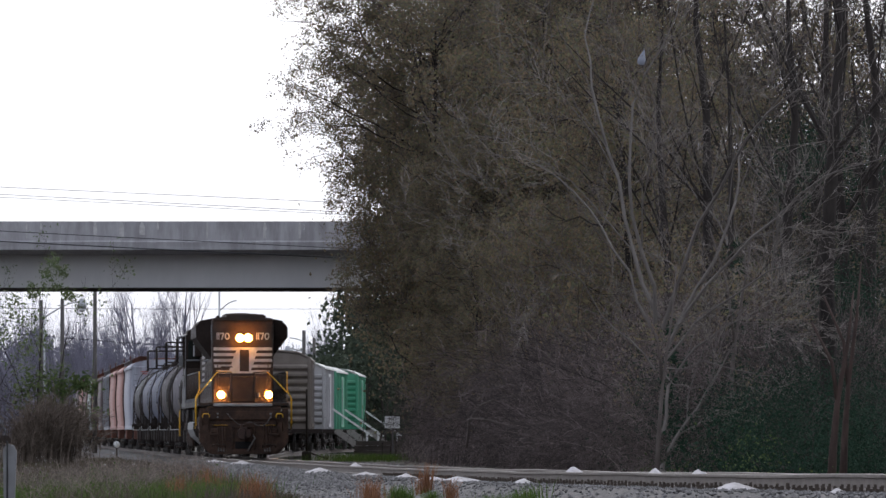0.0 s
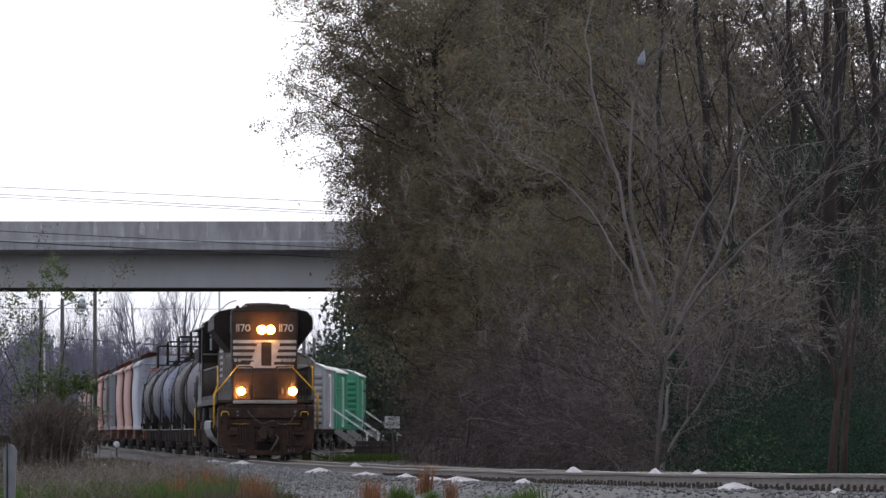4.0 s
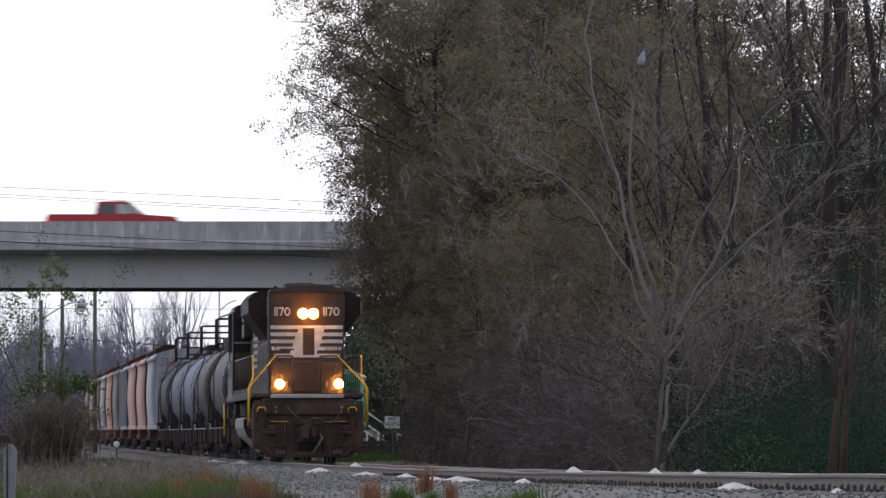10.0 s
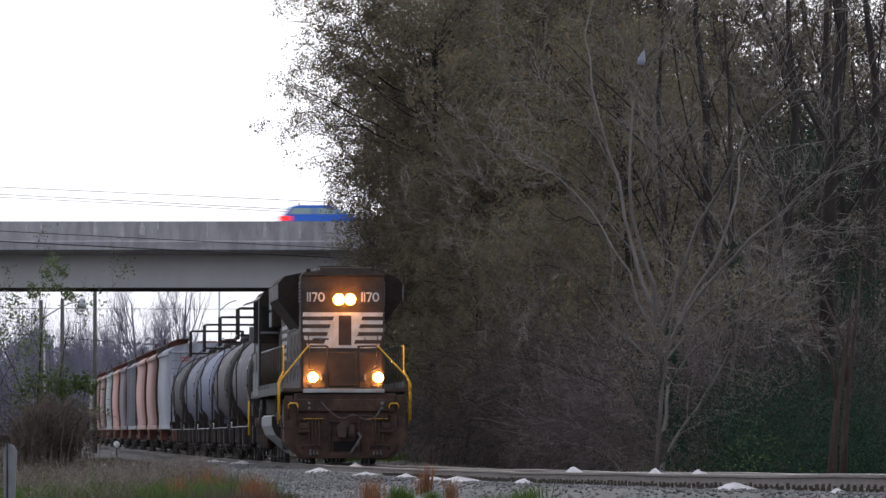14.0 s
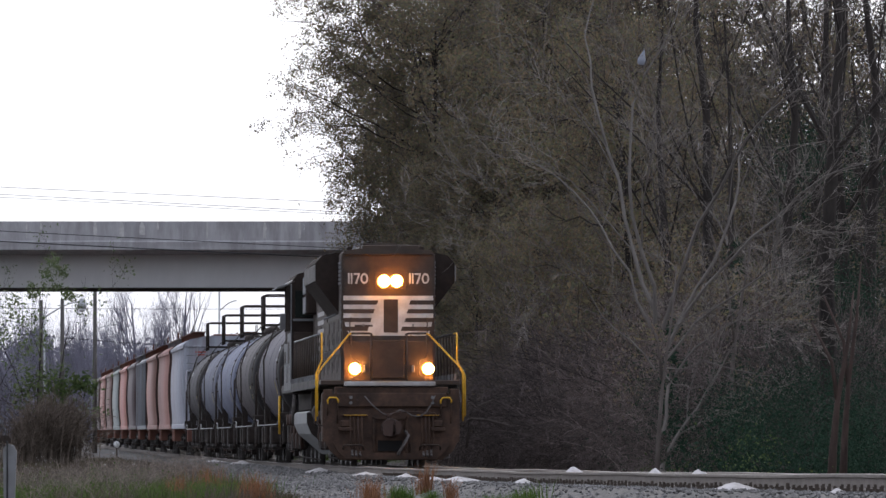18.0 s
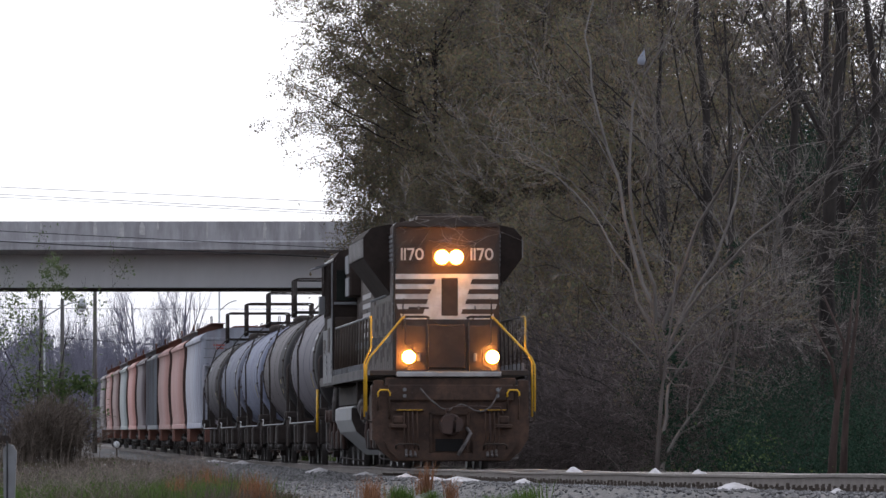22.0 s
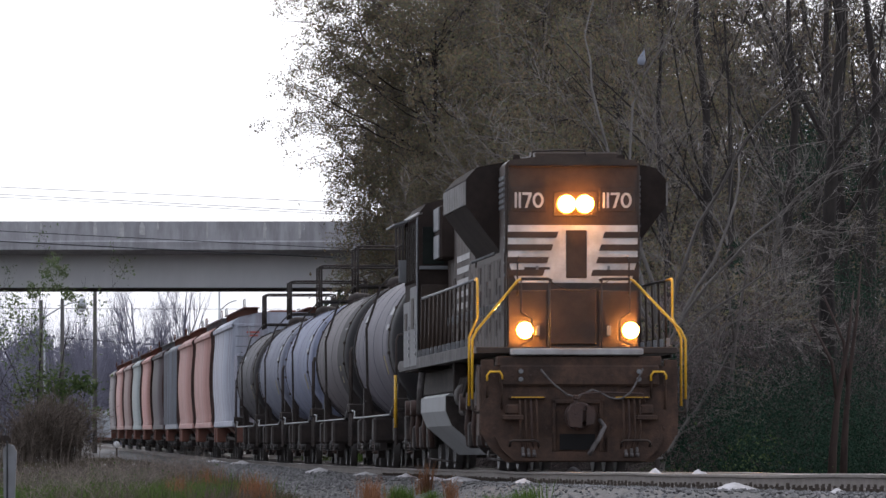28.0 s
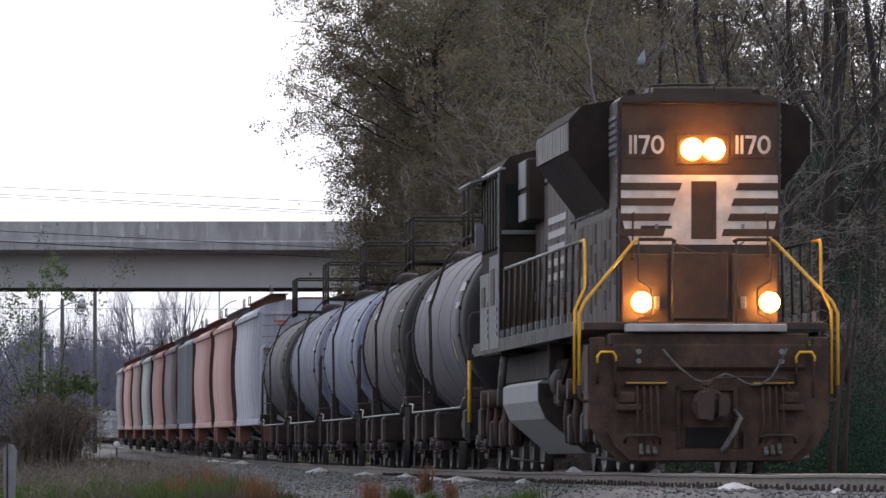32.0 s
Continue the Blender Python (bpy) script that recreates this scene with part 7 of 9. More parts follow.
        for a in (-2.05, 0, 2.05):
            WHEELS.append((wheelset(t, a, 0.533), 0.533, a))
    CONSIST.append((lo, 0.0, 21.6))


# black cab paint turned grey to hold the sky's reflection
M_PANEL = mat("faded_grey_cab_paint", (0.12, 0.118, 0.122), 0.6, 0, (0.085, 0.08, 0.08), 3.0, (0.16, 0.155, 0.155), 1.1, 0.06, 40, stretch=(1, 1, 0.3))
M_ANTIC = mat("scuffed_white_paint", (0.42, 0.4, 0.39), 0.6, 0, (0.28, 0.25, 0.235), 2.5, (0.12, 0.095, 0.08), 1.2, 0.1, 30, mix3=0.4)
M_SILL = mat("dusty_walkway_edge", (0.1, 0.096, 0.095), 0.9, 0, (0.17, 0.16, 0.152), 3.0, (0.05, 0.043, 0.04), 1.2, spec=0.1)
M_TANKG = mat("pale_grey_fuel_tank", (0.23, 0.235, 0.235), 0.65, 0, (0.23, 0.23, 0.23), 1.5, (0.17, 0.155, 0.14), 0.8, 0.05, 30)

build_loco()


# ---- tank cars ----
def tank_car(color, dark_head, offset, label, seed):
    rng = random.Random(seed)
    L, R, ZC = 16.5, 1.5, 2.33
    c = thing("tank_car", label, "tank car", group="tank cars of the train")
    paint = mat("tank_paint", color, 0.62, 0.0, tuple(v * 0.5 for v in color), 5.5, tuple(v * 1.5 for v in color), 2.4, 0.06, 30, stretch=(1, 1, 0.12), mix3=0.6, spec=0.3)
    head = mat("tank_head_paint", (0.014, 0.013, 0.014), 0.7, 0, (0.024, 0.02, 0.02), 2.0, spec=0.15) if dark_head else paint
    prof = [(1.35, R - 0.02)] + [(1.35, R)] + [(y, R) for y in (4, 8.25, 12.5)] + [(15.15, R)]
    bm = B()
    lathe(bm, prof, "y", 56, (0, 0, ZC))
    tank = part("tank", bm, paint, c)
    # black near end drawn long; partly stands in for shade between tanks
    for y0, s in ((1.35, -1), (15.15, 1)):
        bm = B()
        lathe(bm, [(y0 - s * ({61: 4.0, 64: 3.0}.get(seed, 1.6) if s < 0 else 0.4), R + 0.014), (y0, R + 0.014)] + [(y0 + s * 0.62 * math.sin(a), (R - 0.005) * math.cos(a)) for a in np.linspace(0.12, 1.5, 9)], "y", 56, (0, 0, ZC))
        part("tank_head", bm, head, c)
    for y in (1.5, 3.1, 4.9, 8.0, 11.6, 13.4, 15.0):
        bm = B()
        lathe(bm, [(y - 0.03, R - 0.01), (y - 0.025, R + 0.006), (y + 0.025, R + 0.006), (y + 0.03, R - 0.01)], "y", 56, (0, 0, ZC))
        part("jacket_band", bm, paint, tank)
    # strap cables with lugs
    for y in (2.3, 14.2):
        bm = B()
        tube(bm, [(math.cos(a) * (R + 0.03), y, ZC + math.sin(a) * (R + 0.03)) for a in np.linspace(-0.6, math.pi + 0.6, 30)], 0.009, 5)
        for a in np.linspace(-0.4, math.pi + 0.4, 15):
            x, z = math.cos(a) * (R + 0.035), ZC + math.sin(a) * (R + 0.035)
            box(bm, x - 0.025, x + 0.025, y - 0.05, y + 0.05, z - 0.025, z + 0.025)
        part("strap", bm, M_IRON, tank)
    # plain bars for worn lettering and placards
    for y, z, w, h, col in ((3.3, 2.95, 1.3, 0.16, M_GREYP), (3.5, 2.65, 0.8, 0.1, M_GREYP), (4.3, 1.95, 0.26, 0.36, M_PLAC), (12.2, 2.95, 1.3, 0.14, M_GREYP)):
        for s in (-1, 1):
            dz = z - ZC
            x = s * (math.sqrt(R * R - dz * dz) + 0.006)
            bm = B()
            tilt = math.asin(dz / R)
            box(bm, -0.005, 0.005, -w / 2, w / 2, -h / 2, h / 2)
            o = part("marking", bm, col, tank, "worn pale marking")
            o.matrix_basis = Matrix.Translation((x, y, z)) @ Euler((0, -s * tilt, 0)).to_matrix().to_4x4()
    # top platform with railing and housing
    bm = B()
    box(bm, -1.0, 1.0, 7.1, 9.4, 3.86, 3.9)
    part("platform", bm, M_UNDER, c)
    for x in (-0.98, 0.98):
        for y in (7.12, 8.25, 9.38):
            bm = B()
            tube(bm, [(x, y, 3.75), (x, y, 4.7)], 0.026, 6)
            part("railing_post", bm, M_UNDER, c)
        for z in (4.3, 4.7):
            bm = B()
            tube(bm, [(x, 7.1, z), (x, 9.4, z)], 0.023, 6)
            part("railing", bm, M_UNDER, c)
    for y in (7.1, 9.4):
        bm = B()
        tube(bm, [(-0.98, y, 4.7), (-0.9, y, 4.72), (0.9, y, 4.72), (0.98, y, 4.7)], 0.023, 6)
        part("railing", bm, M_UNDER, c)
    bm = B()
    lathe(bm, [(3.75, 0.3), (3.98, 0.3), (4.06, 0.24), (4.1, 0.1)], "z", 20, (0, 8.25, 0))
    part("dome_housing", bm, M_UNDER, c)
    bm = B()
    lathe(bm, [(3.75, 0.18), (3.92, 0.18), (3.98, 0.1)], "z", 14, (0.1, 7.4, 0))
    part("valve_cover", bm, M_GREYP, c)
    # side ladder to the platform
    for s in (-1, 1):
        for dy in (-0.22, 0.22):
            bm = B()
            tube(bm, [(s * 1.48, 8.25 + dy, 1.05), (s * 1.6, 8.25 + dy, 1.6), (s * 1.62, 8.25 + dy, 2.7), (s * 1.35, 8.25 + dy, 3.5), (s * 0.98, 8.25 + dy, 3.9)], 0.013, 5)
            part("ladder_rail", bm, M_UNDER, c)
        for k in range(7):
            bm = B()
            z = 1.3 + k * 0.3
            tube(bm, [(s * 1.62, 8.03, z), (s * 1.62, 8.47, z)], 0.014, 5)
            part("rung", bm, M_UNDER, c)
        # long side handrail on brackets
        bm = B()
        tube(bm, [(s * 1.5, 0.35, 1.16), (s * 1.5, 1.6, 1.14), (s * 1.53, 1.9, 1.0), (s * 1.53, 14.6, 1.0), (s * 1.5, 14.9, 1.14), (s * 1.5, 16.1, 1.16)], 0.016, 6)
        part("side_handrail", bm, M_GREYP, c, "pale worn side handrail")
        for y in (0.35, 16.15):
            bm = B()
            e = 1 if y < 8 else -1
            tube(bm, [(s * 1.5, y, 0.5), (s * 1.5, y, 2.35), (s * 1.46, y + e * 0.06, 2.45), (s * 1.3, y + e * 0.2, 2.48)], 0.021, 6)
            part("end_handhold", bm, M_UNDER, c)
            bm = B()
            box(bm, s * 1.42 - 0.14, s * 1.42 + 0.14, y - 0.16, y + 0.16, 1.12, 1.3, 0.02)
            part("corner_bracket", bm, M_UNDER, c)
            bm = B()
            tube(bm, [(s * 1.5, y - 0.2, 1.1), (s * 1.5, y - 0.2, 0.45), (s * 1.5, y + 0.2, 0.45), (s * 1.5, y + 0.2, 1.1)], 0.022, 5)
            part("sill_step", bm, M_UNDER, c)
        for y in (2.3, 14.2):
            bm = B()
            prism(bm, [(-0.25, 0.95), (0.25, 0.95), (0.12, 1.6), (-0.12, 1.6)], "x", s * 1.28 - 0.08, s * 1.28 + 0.08)
            part("saddle", bm, M_UNDER, c, at=pose(0, y, 0))
    # plain dark boxes for brake gear, added to darken the open underframe
    for s in (-1, 1):
        for y in (0.9, 4.6, 11.9, 15.6):
            bm = B()
            box(bm, s * 1.0 - 0.3, s * 1.0 + 0.3, y - 0.35, y + 0.35, 0.5, 1.0, 0.05)
            part("brake_gear", bm, M_UNDER, c)
    bm = B()
    box(bm, -0.35, 0.35, 0.2, 16.3, 0.82, 1.1, 0.02)
    part("centre_sill", bm, M_UNDER, c)
    for y in (0.3, 16.2):
        bm = B()
        box(bm, -1.5, 1.5, y - 0.25, y + 0.25, 1.04, 1.12, 0.01)
        part("end_platform", bm, M_UNDER, c)
    for y in (2.3, 14.2):
        bm = B()
        prism(bm, [(-1.3, 0.95), (1.3, 0.95), (1.3, 1.2), (0.9, 1.05), (0, 0.9), (-0.9, 1.05), (-1.3, 1.2)], "y", y - 0.25, y + 0.25)
        part("body_bolster", bm, M_UNDER, c)
    bm = B()
    lathe(bm, [(6.0, 0.05), (6.05, 0.2), (6.8, 0.2), (6.85, 0.05)], "y", 14, (-1.0, 0, 0.75))
    part("brake_reservoir", bm, M_UNDER, c)
    coupler(c, 0.2, -1)
    coupler(c, 16.3, 1)
    for y in (2.3, 14.2):
        t, ws = freight_truck(c, y, M_UNDER)
        for w in ws:
            WHEELS.append((w, 0.4572, 0))
    CONSIST.append((c, offset, L))


M_PLAC = mat("faded_yellow_placard", (0.3, 0.24, 0.1), 0.6, 0, (0.2, 0.17, 0.1), 6.0)
TANKS = [((0.098, 0.088, 0.106), True, "dirty dark grey tank car with black ends"),
         ((0.08, 0.067, 0.072), True, "grimy grey-brown tank car with black ends and a railed top platform"),
         ((0.16, 0.175, 0.25), False, "pale blue-grey tank car with a railed top platform"),
         ((0.13, 0.138, 0.185), False, "dull blue-grey tank car with a railed top platform"),
         ((0.045, 0.04, 0.048), True, "dark grey tank car with a black end")]
pos = 21.9
for i, (col, dh, lab) in enumerate(TANKS):
    tank_car(col, dh, pos, lab, 60 + i)
    pos += 16.5


# ---- covered hoppers ----
def hopper_car(color, flat, offset, label, seed):
    L = 19.9
    c = thing("hopper_car", label, "hopper car", group="covered hoppers of the train")
    streak = (0.13, 0.065, 0.05)
    paint = mat("hopper_paint", color, 0.6, 0, tuple(v * 0.7 for v in color), 3.4, streak, 1.3, 0.08, 20, stretch=(1, 1, 0.07), mix3=0.6, spec=0.3)
    ends = paint if seed in (80, 97) else M_HEND
    rust = M_HRUST
    y0, y1 = 1.75, 18.15
    if flat:
        side = [(1.5, 1.2), (1.52, 1.45), (1.5, 4.0), (1.32, 4.25)]
    else:
        side = [(1.44, 1.12), (1.5, 1.2), (1.48, 1.36)] + [(1.48 + 0.08 * math.sin((k + 0.5) / 8 * math.pi), 1.5 + k * 0.31) for k in range(8)] + [(1.5, 3.95), (1.54, 4.02), (1.5, 4.12), (1.3, 4.28)]
    prof = [(-x, z) for x, z in side] + [(-0.7, 4.42), (0.7, 4.42)] + [(x, z) for x, z in reversed(side)]
    bm = B()
    prism(bm, prof, "y", y0, y1)
    for f in bm.faces:
        f.smooth = len(f.verts) == 4
    body = part("body", bm, paint, c)
    if flat:
        for k in range(18):
            for s in (-1, 1):
                bm = B()
                y = y0 + 0.2 + k * 0.92
                box(bm, s * 1.54 - 0.05, s * 1.54 + 0.05, y, y + 0.12, 1.2, 4.0)
                part("side_post", bm, paint, body)
    for s in (-1, 1):
        bm = B()
        box(bm, s * 1.5 - 0.06, s * 1.5 + 0.06, y0, y1, 3.96, 4.1, 0.02)
        part("top_chord", bm, paint, body)
        bm = B()
        box(bm, s * 1.46 - 0.06, s * 1.46 + 0.06, y0 - 0.05, y1 + 0.05, 1.02, 1.2, 0.02)
        part("side_sill", bm, paint, body)
    # ends: bulkhead, slope frame, ladders
    for y, e in ((y0, -1), (y1, 1)):
        ya, yb = sorted((y + e * 0.02, y + e * 0.1))
        bm = B()
        prism(bm, [(-1.45, 3.1), (1.45, 3.1), (1.45, 4.0), (0.9, 4.35), (-0.9, 4.35), (-1.45, 4.0)], "y", ya, yb)
        part("end_sheet", bm, ends, c)
        # covers the whole end in a colour that holds the gap's shade
        if ends != paint:
            bm = B()
            ya, yb = sorted((y + e * 0.004, y + e * 0.018))
            prism(bm, [(p * 1.005, q) for p, q in prof], "y", ya, yb)
            part("slope_sheet", bm, ends, c, "rusty end, darkened for shade between the cars")
        ya, yb = sorted((y + e * 0.1, y + e * 0.13))
        for s in (-1, 1):
            bm = B()
            tube(bm, [(s * 1.44, y + e * 0.7, 1.1), (s * 1.44, y + e * 0.7, 3.1), (s * 1.3, y + e * 0.1, 3.15)], 0.05, 6)
            part("end_post", bm, ends, c)
            for k in range(9):
                bm = B()
                z = 1.3 + k * 0.3
                tube(bm, [(s * 1.44, y + e * 0.72, z), (s * 1.05, y + e * 0.72, z)], 0.014, 5)
                part("rung", bm, M_GREYP, c)
            bm = B()
            tube(bm, [(s * 1.05, y + e * 0.7, 1.1), (s * 1.05, y + e * 0.7, 4.0)], 0.02, 5)
            part("ladder_rail", bm, M_GREYP, c)
            bm = B()
            tube(bm, [(s * 1.3, y - e * 0.3, 1.3), (s * 1.3, y + e * 0.65, 1.2)], 0.05, 5)
            part("brace", bm, ends, c)
        ya, yb = sorted((y, y + e * 0.75))
        bm = B()
        box(bm, -1.45, 1.45, ya, yb, 1.02, 1.1, 0.01)
        part("end_platform", bm, rust, c)
    # roof: hatches, running boards
    for s in (-1, 1):
        bm = B()
        box(bm, s * 0.95 - 0.24, s * 0.95 + 0.24, y0 - 0.3, y1 + 0.3, 4.55, 4.57)
        for k in range(6):
            box(bm, s * 0.95 - 0.2, s * 0.95 + 0.2, y0 + 0.2 + k * 3.1, y0 + 0.23 + k * 3.1, 4.3, 4.55)
        part("running_board", bm, M_HRUST if seed % 3 else M_GREYP, c)
        for y in (y0 - 0.25, y1 - 1.2):
            bm = B()
            tube(bm, [(s * 1.15, y, 4.56), (s * 1.15, y, 4.8), (s * 1.15, y + 1.4, 4.8), (s * 1.15, y + 1.4, 4.56)], 0.018, 5)
            part("roof_rail", bm, M_HRUST if seed % 2 else M_GREYP, c)
    for k in range(5):
        bm = B()
        box(bm, -0.4, 0.4, y0 + 0.4 + k * 3.2, y0 + 2.6 + k * 3.2, 4.4, 4.49, 0.03)
        part("hatch", bm, M_HRUST, c, "rust-red roof hatch")
    for k in range(3):
        bm = B()
        y = 3.8 + k * 4.3
        vs = []
        for hw, ya, yb, z in ((1.38, y - 0.1, y + 3.8, 1.2), (0.5, y + 1.3, y + 2.5, 0.42)):
            vs.append([bm.verts.new(p) for p in ((-hw, ya, z), (hw, ya, z), (hw, yb, z), (-hw, yb, z))])
        for q in range(4):
            bm.faces.new((vs[0][q], vs[0][(q + 1) % 4], vs[1][(q + 1) % 4], vs[1][q]))
        bm.faces.new(vs[0])
        bm.faces.new(vs[1][::-1])
        bmesh.ops.recalc_face_normals(bm, faces=bm.faces[:])
        part("hopper_bay", bm, rust, c)
    # dark boxes added between the trucks to stand in for underframe shadow
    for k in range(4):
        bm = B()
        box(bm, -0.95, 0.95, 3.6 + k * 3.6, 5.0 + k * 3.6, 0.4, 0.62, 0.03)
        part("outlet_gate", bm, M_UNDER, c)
    for s in (-1, 1):
        for y in (0.95, 18.95):
            bm = B()
            box(bm, s * 1.2 - 0.22, s * 1.2 + 0.22, y - 0.3, y + 0.3, 0.55, 1.02, 0.03)
            part("corner_step", bm, rust, c)
        bm = B()
        tube(bm, [(s * 1.1, 3.0, 0.75), (s * 1.1, 8.0, 0.62), (s * 1.1, 16.9, 0.7)], 0.05, 6)
        part("brake_rod", bm, M_UNDER, c)
    bm = B()
    box(bm, -0.32, 0.32, 0.25, 19.65, 0.8, 1.05, 0.02)
    part("centre_sill", bm, rust, c)
    coupler(c, 0.2, -1)
    coupler(c, 19.7, 1)
    for y in (2.1, 17.8):
        t, ws = freight_truck(c, y, M_UNDER)
        for w in ws:
            WHEELS.append((w, 0.4572, 0))
    if seed == 80:
        ya = y0 - 0.14
        for x0, x1, z0, z1 in ((-1.45, 1.45, 4.0, 4.08), (-1.45, 1.45, 3.08, 3.16), (-1.45, -1.36, 3.1, 4.05), (1.36, 1.45, 3.1, 4.05), (-0.5, -0.44, 3.12, 4.04), (0.44, 0.5, 3.12, 4.04)):
            part("end_frame", box(B(), x0, x1, ya, ya + 0.05, z0, z1, 0.008), paint, c)
        # flat panels whose dark colour stands in for the openings' shade
        for x0, x1 in ((-1.3, -0.5), (-0.4, 0.4), (0.5, 1.3)):
            bm = B()
            prism(bm, [(x0, 1.3), (x1, 1.3), (x1, 2.95), (x0, 2.95)], "y", y0 - 0.03, y0 - 0.008)
            part("slope_opening", bm, M_UNDER, c, "dark panel painted as the shaded opening under the end sheet")
        bm = B()
        for k in range(2):
            box(bm, -1.1 + k * 0.04, -0.72 - k * 0.04, 1.62, 1.64, 3.8 - k * 0.1, 3.85 - k * 0.1)
        part("warning_text", bm, M_REDTXT, c, "faded red warning lines")
    CONSIST.append((c, offset, L))


M_HRUST = mat("rust_red_steel", (0.16, 0.06, 0.04), 0.8, 0, (0.1, 0.045, 0.035), 2.0, (0.2, 0.1, 0.07), 0.7, 0.2, 30)
# rust, darkened further to stand in for shade between the cars
M_HEND = mat("rusty_dark_car_end", (0.06, 0.028, 0.022), 0.85, 0, (0.035, 0.02, 0.018), 2.0, (0.12, 0.05, 0.035), 0.9)
M_REDTXT = mat("faded_red_paint", (0.4, 0.09, 0.07), 0.6)
PINK, PALE = (0.53, 0.3, 0.265), (0.44, 0.455, 0.52)
HOPPERS = [(PALE, False, "pale grey curved-side covered hopper"), (PINK, False, "faded salmon-red curved-side covered hopper"),
           (PINK, False, "faded salmon-red curved-side covered hopper"), ((0.3, 0.315, 0.345), True, "grey covered hopper with flat ribbed sides"),
           ((0.125, 0.1, 0.108), False, "dark grey-brown covered hopper"), ((0.58, 0.29, 0.25), False, "faded pink covered hopper"),
           ((0.36, 0.4, 0.39), False, "pale greenish grey covered hopper"), ((0.3, 0.2, 0.18), False, "dull brown covered hopper"),
           (PINK, False, "faded pink covered hopper"), ((0.26, 0.23, 0.23), False, "grey-brown covered hopper at the train's tail")]
pos = 104.8
for i, (col, flat, lab) in enumerate(HOPPERS):
    hopper_car(col, flat, pos, lab, 80 + i)
    pos += 19.9


# ---- boxcars on the side track ----
def boxcar(paint, trim, length, height, label, m, stairs=False, group=""):
    c = thing("boxcar", label, "boxcar", m, group)
    top = height
    bm = B()
    prism(bm, [(-1.45, 1.05), (1.45, 1.05), (1.45, top - 0.35), (0.9, top - 0.12), (0, top - 0.05), (-0.9, top - 0.12), (-1.45, top - 0.35)], "y", 0.5, length - 0.5)
    body = part("body", bm, paint, c)
    bm = B()
    prism(bm, [(-1.52, top - 0.36), (-0.9, top - 0.1), (0, top - 0.02), (0.9, top - 0.1), (1.52, top - 0.36), (1.5, top - 0.28), (0.9, top - 0.02), (0, top + 0.06), (-0.9, top - 0.02), (-1.5, top - 0.28)], "y", 0.45, length - 0.45)
    part("roof", bm, trim, c)
    # corrugated ends
    n = 8
    for k in range(n):
        z = 1.3 + k * (top - 1.85) / n
        bm = B()
        prism(bm, [(0.5, z), (0.38, z + 0.1), (0.38, z + 0.2), (0.5, z + (top - 1.85) / n - 0.05)], "x", -1.36, 1.36)
        part("end_rib", bm, paint, body)
    for s in (-1, 1):
        bm = B()
        box(bm, s * 1.45 - 0.06, s * 1.45 + 0.06, 0.42, 0.56, 1.05, top - 0.3, 0.01)
        part("corner_post", bm, paint, body)
        for y in np.arange(1.2, length - 0.8, 1.15):
            bm = B()
            box(bm, s * 1.47 - 0.03, s * 1.47 + 0.03, y, y + 0.08, 1.05, top - 0.36)
            part("side_post", bm, paint, body)
        bm = B()
        box(bm, s * 1.49 - 0.03, s * 1.49 + 0.03, length / 2 - 1.3, length / 2 + 1.3, 1.15, top - 0.55, 0.01)
        d = part("door", bm, paint, body)
        bm = B()
        box(bm, s * 1.53 - 0.02, s * 1.53 + 0.02, length / 2 - 1.0, length / 2 - 0.92, 1.3, top - 0.7)
        part("door_bar", bm, M_GREYP, d)
        bm = B()
        for k in range(7):
            tube(bm, [(s * 1.5, 0.7, 1.2 + k * 0.4), (s * 1.5, 1.1, 1.2 + k * 0.4)], 0.015, 5)
        part("ladder", bm, M_UNDER, c)
    bm = B()
    box(bm, -0.3, 0.3, 0.1, length - 0.1, 0.78, 1.05)
    box(bm, -1.4, 1.4, 0.3, 0.6, 0.85, 1.05)
    part("underframe", bm, M_UNDER, c)
    coupler(c, 0.3, -1)
    for y in (2.2, length - 2.2):
        freight_truck(c, y, M_UNDER)
    if stairs:
        st = thing("timber_steps", "grey timber steps with white handrails beside a camp car", "stairs", m @ pose(1.75, length * 0.5, 0), "steps beside the camp cars")
        for k in range(5):
            bm = B()
            box(bm, 0.05 + k * 0.3, 0.38 + k * 0.3, -0.45, 0.45, 0.98 - k * 0.22, 1.02 - k * 0.22)
            part("tread", bm, M_STEP, st)
        for s in (-1, 1):
            bm = B()
            prism(bm, [(0.0, 1.0), (0.2, 1.05), (1.62, 0.02), (1.62, -0.2), (1.5, -0.2), (0.0, 0.85)], "y", s * 0.47 - 0.025, s * 0.47 + 0.025)
            part("stringer", bm, M_STEP, st)
            bm = B()
            prism(bm, [(-0.1, 1.97), (-0.1, 2.06), (1.8, 0.76), (1.8, 0.67)], "y", s * 0.5 - 0.03, s * 0.5 + 0.03)
            part("handrail", bm, M_WHITEP, st, "white-painted handrail")
            for x in (1.55,):
                bm = B()
                box(bm, x - 0.03, x + 0.03, s * 0.47 - 0.03, s * 0.47 + 0.03, -0.35, 1.95 - 0.68 * x)
                part("post", bm, M_WHITEP, st)
    return c


M_STEP = mat("grey_timber", (0.32, 0.3, 0.28), 0.85, 0, (0.22, 0.2, 0.18), 4.0)
M_WHITEP = mat("white_paint", (0.75, 0.75, 0.75), 0.6, 0, (0.6, 0.6, 0.58), 4.0)
M_BOXB = mat("pale_brown_boxcar_steel", (0.22, 0.19, 0.16), 0.7, 0, (0.16, 0.13, 0.11), 1.5, (0.3, 0.27, 0.24), 0.5, 0.1, 20)
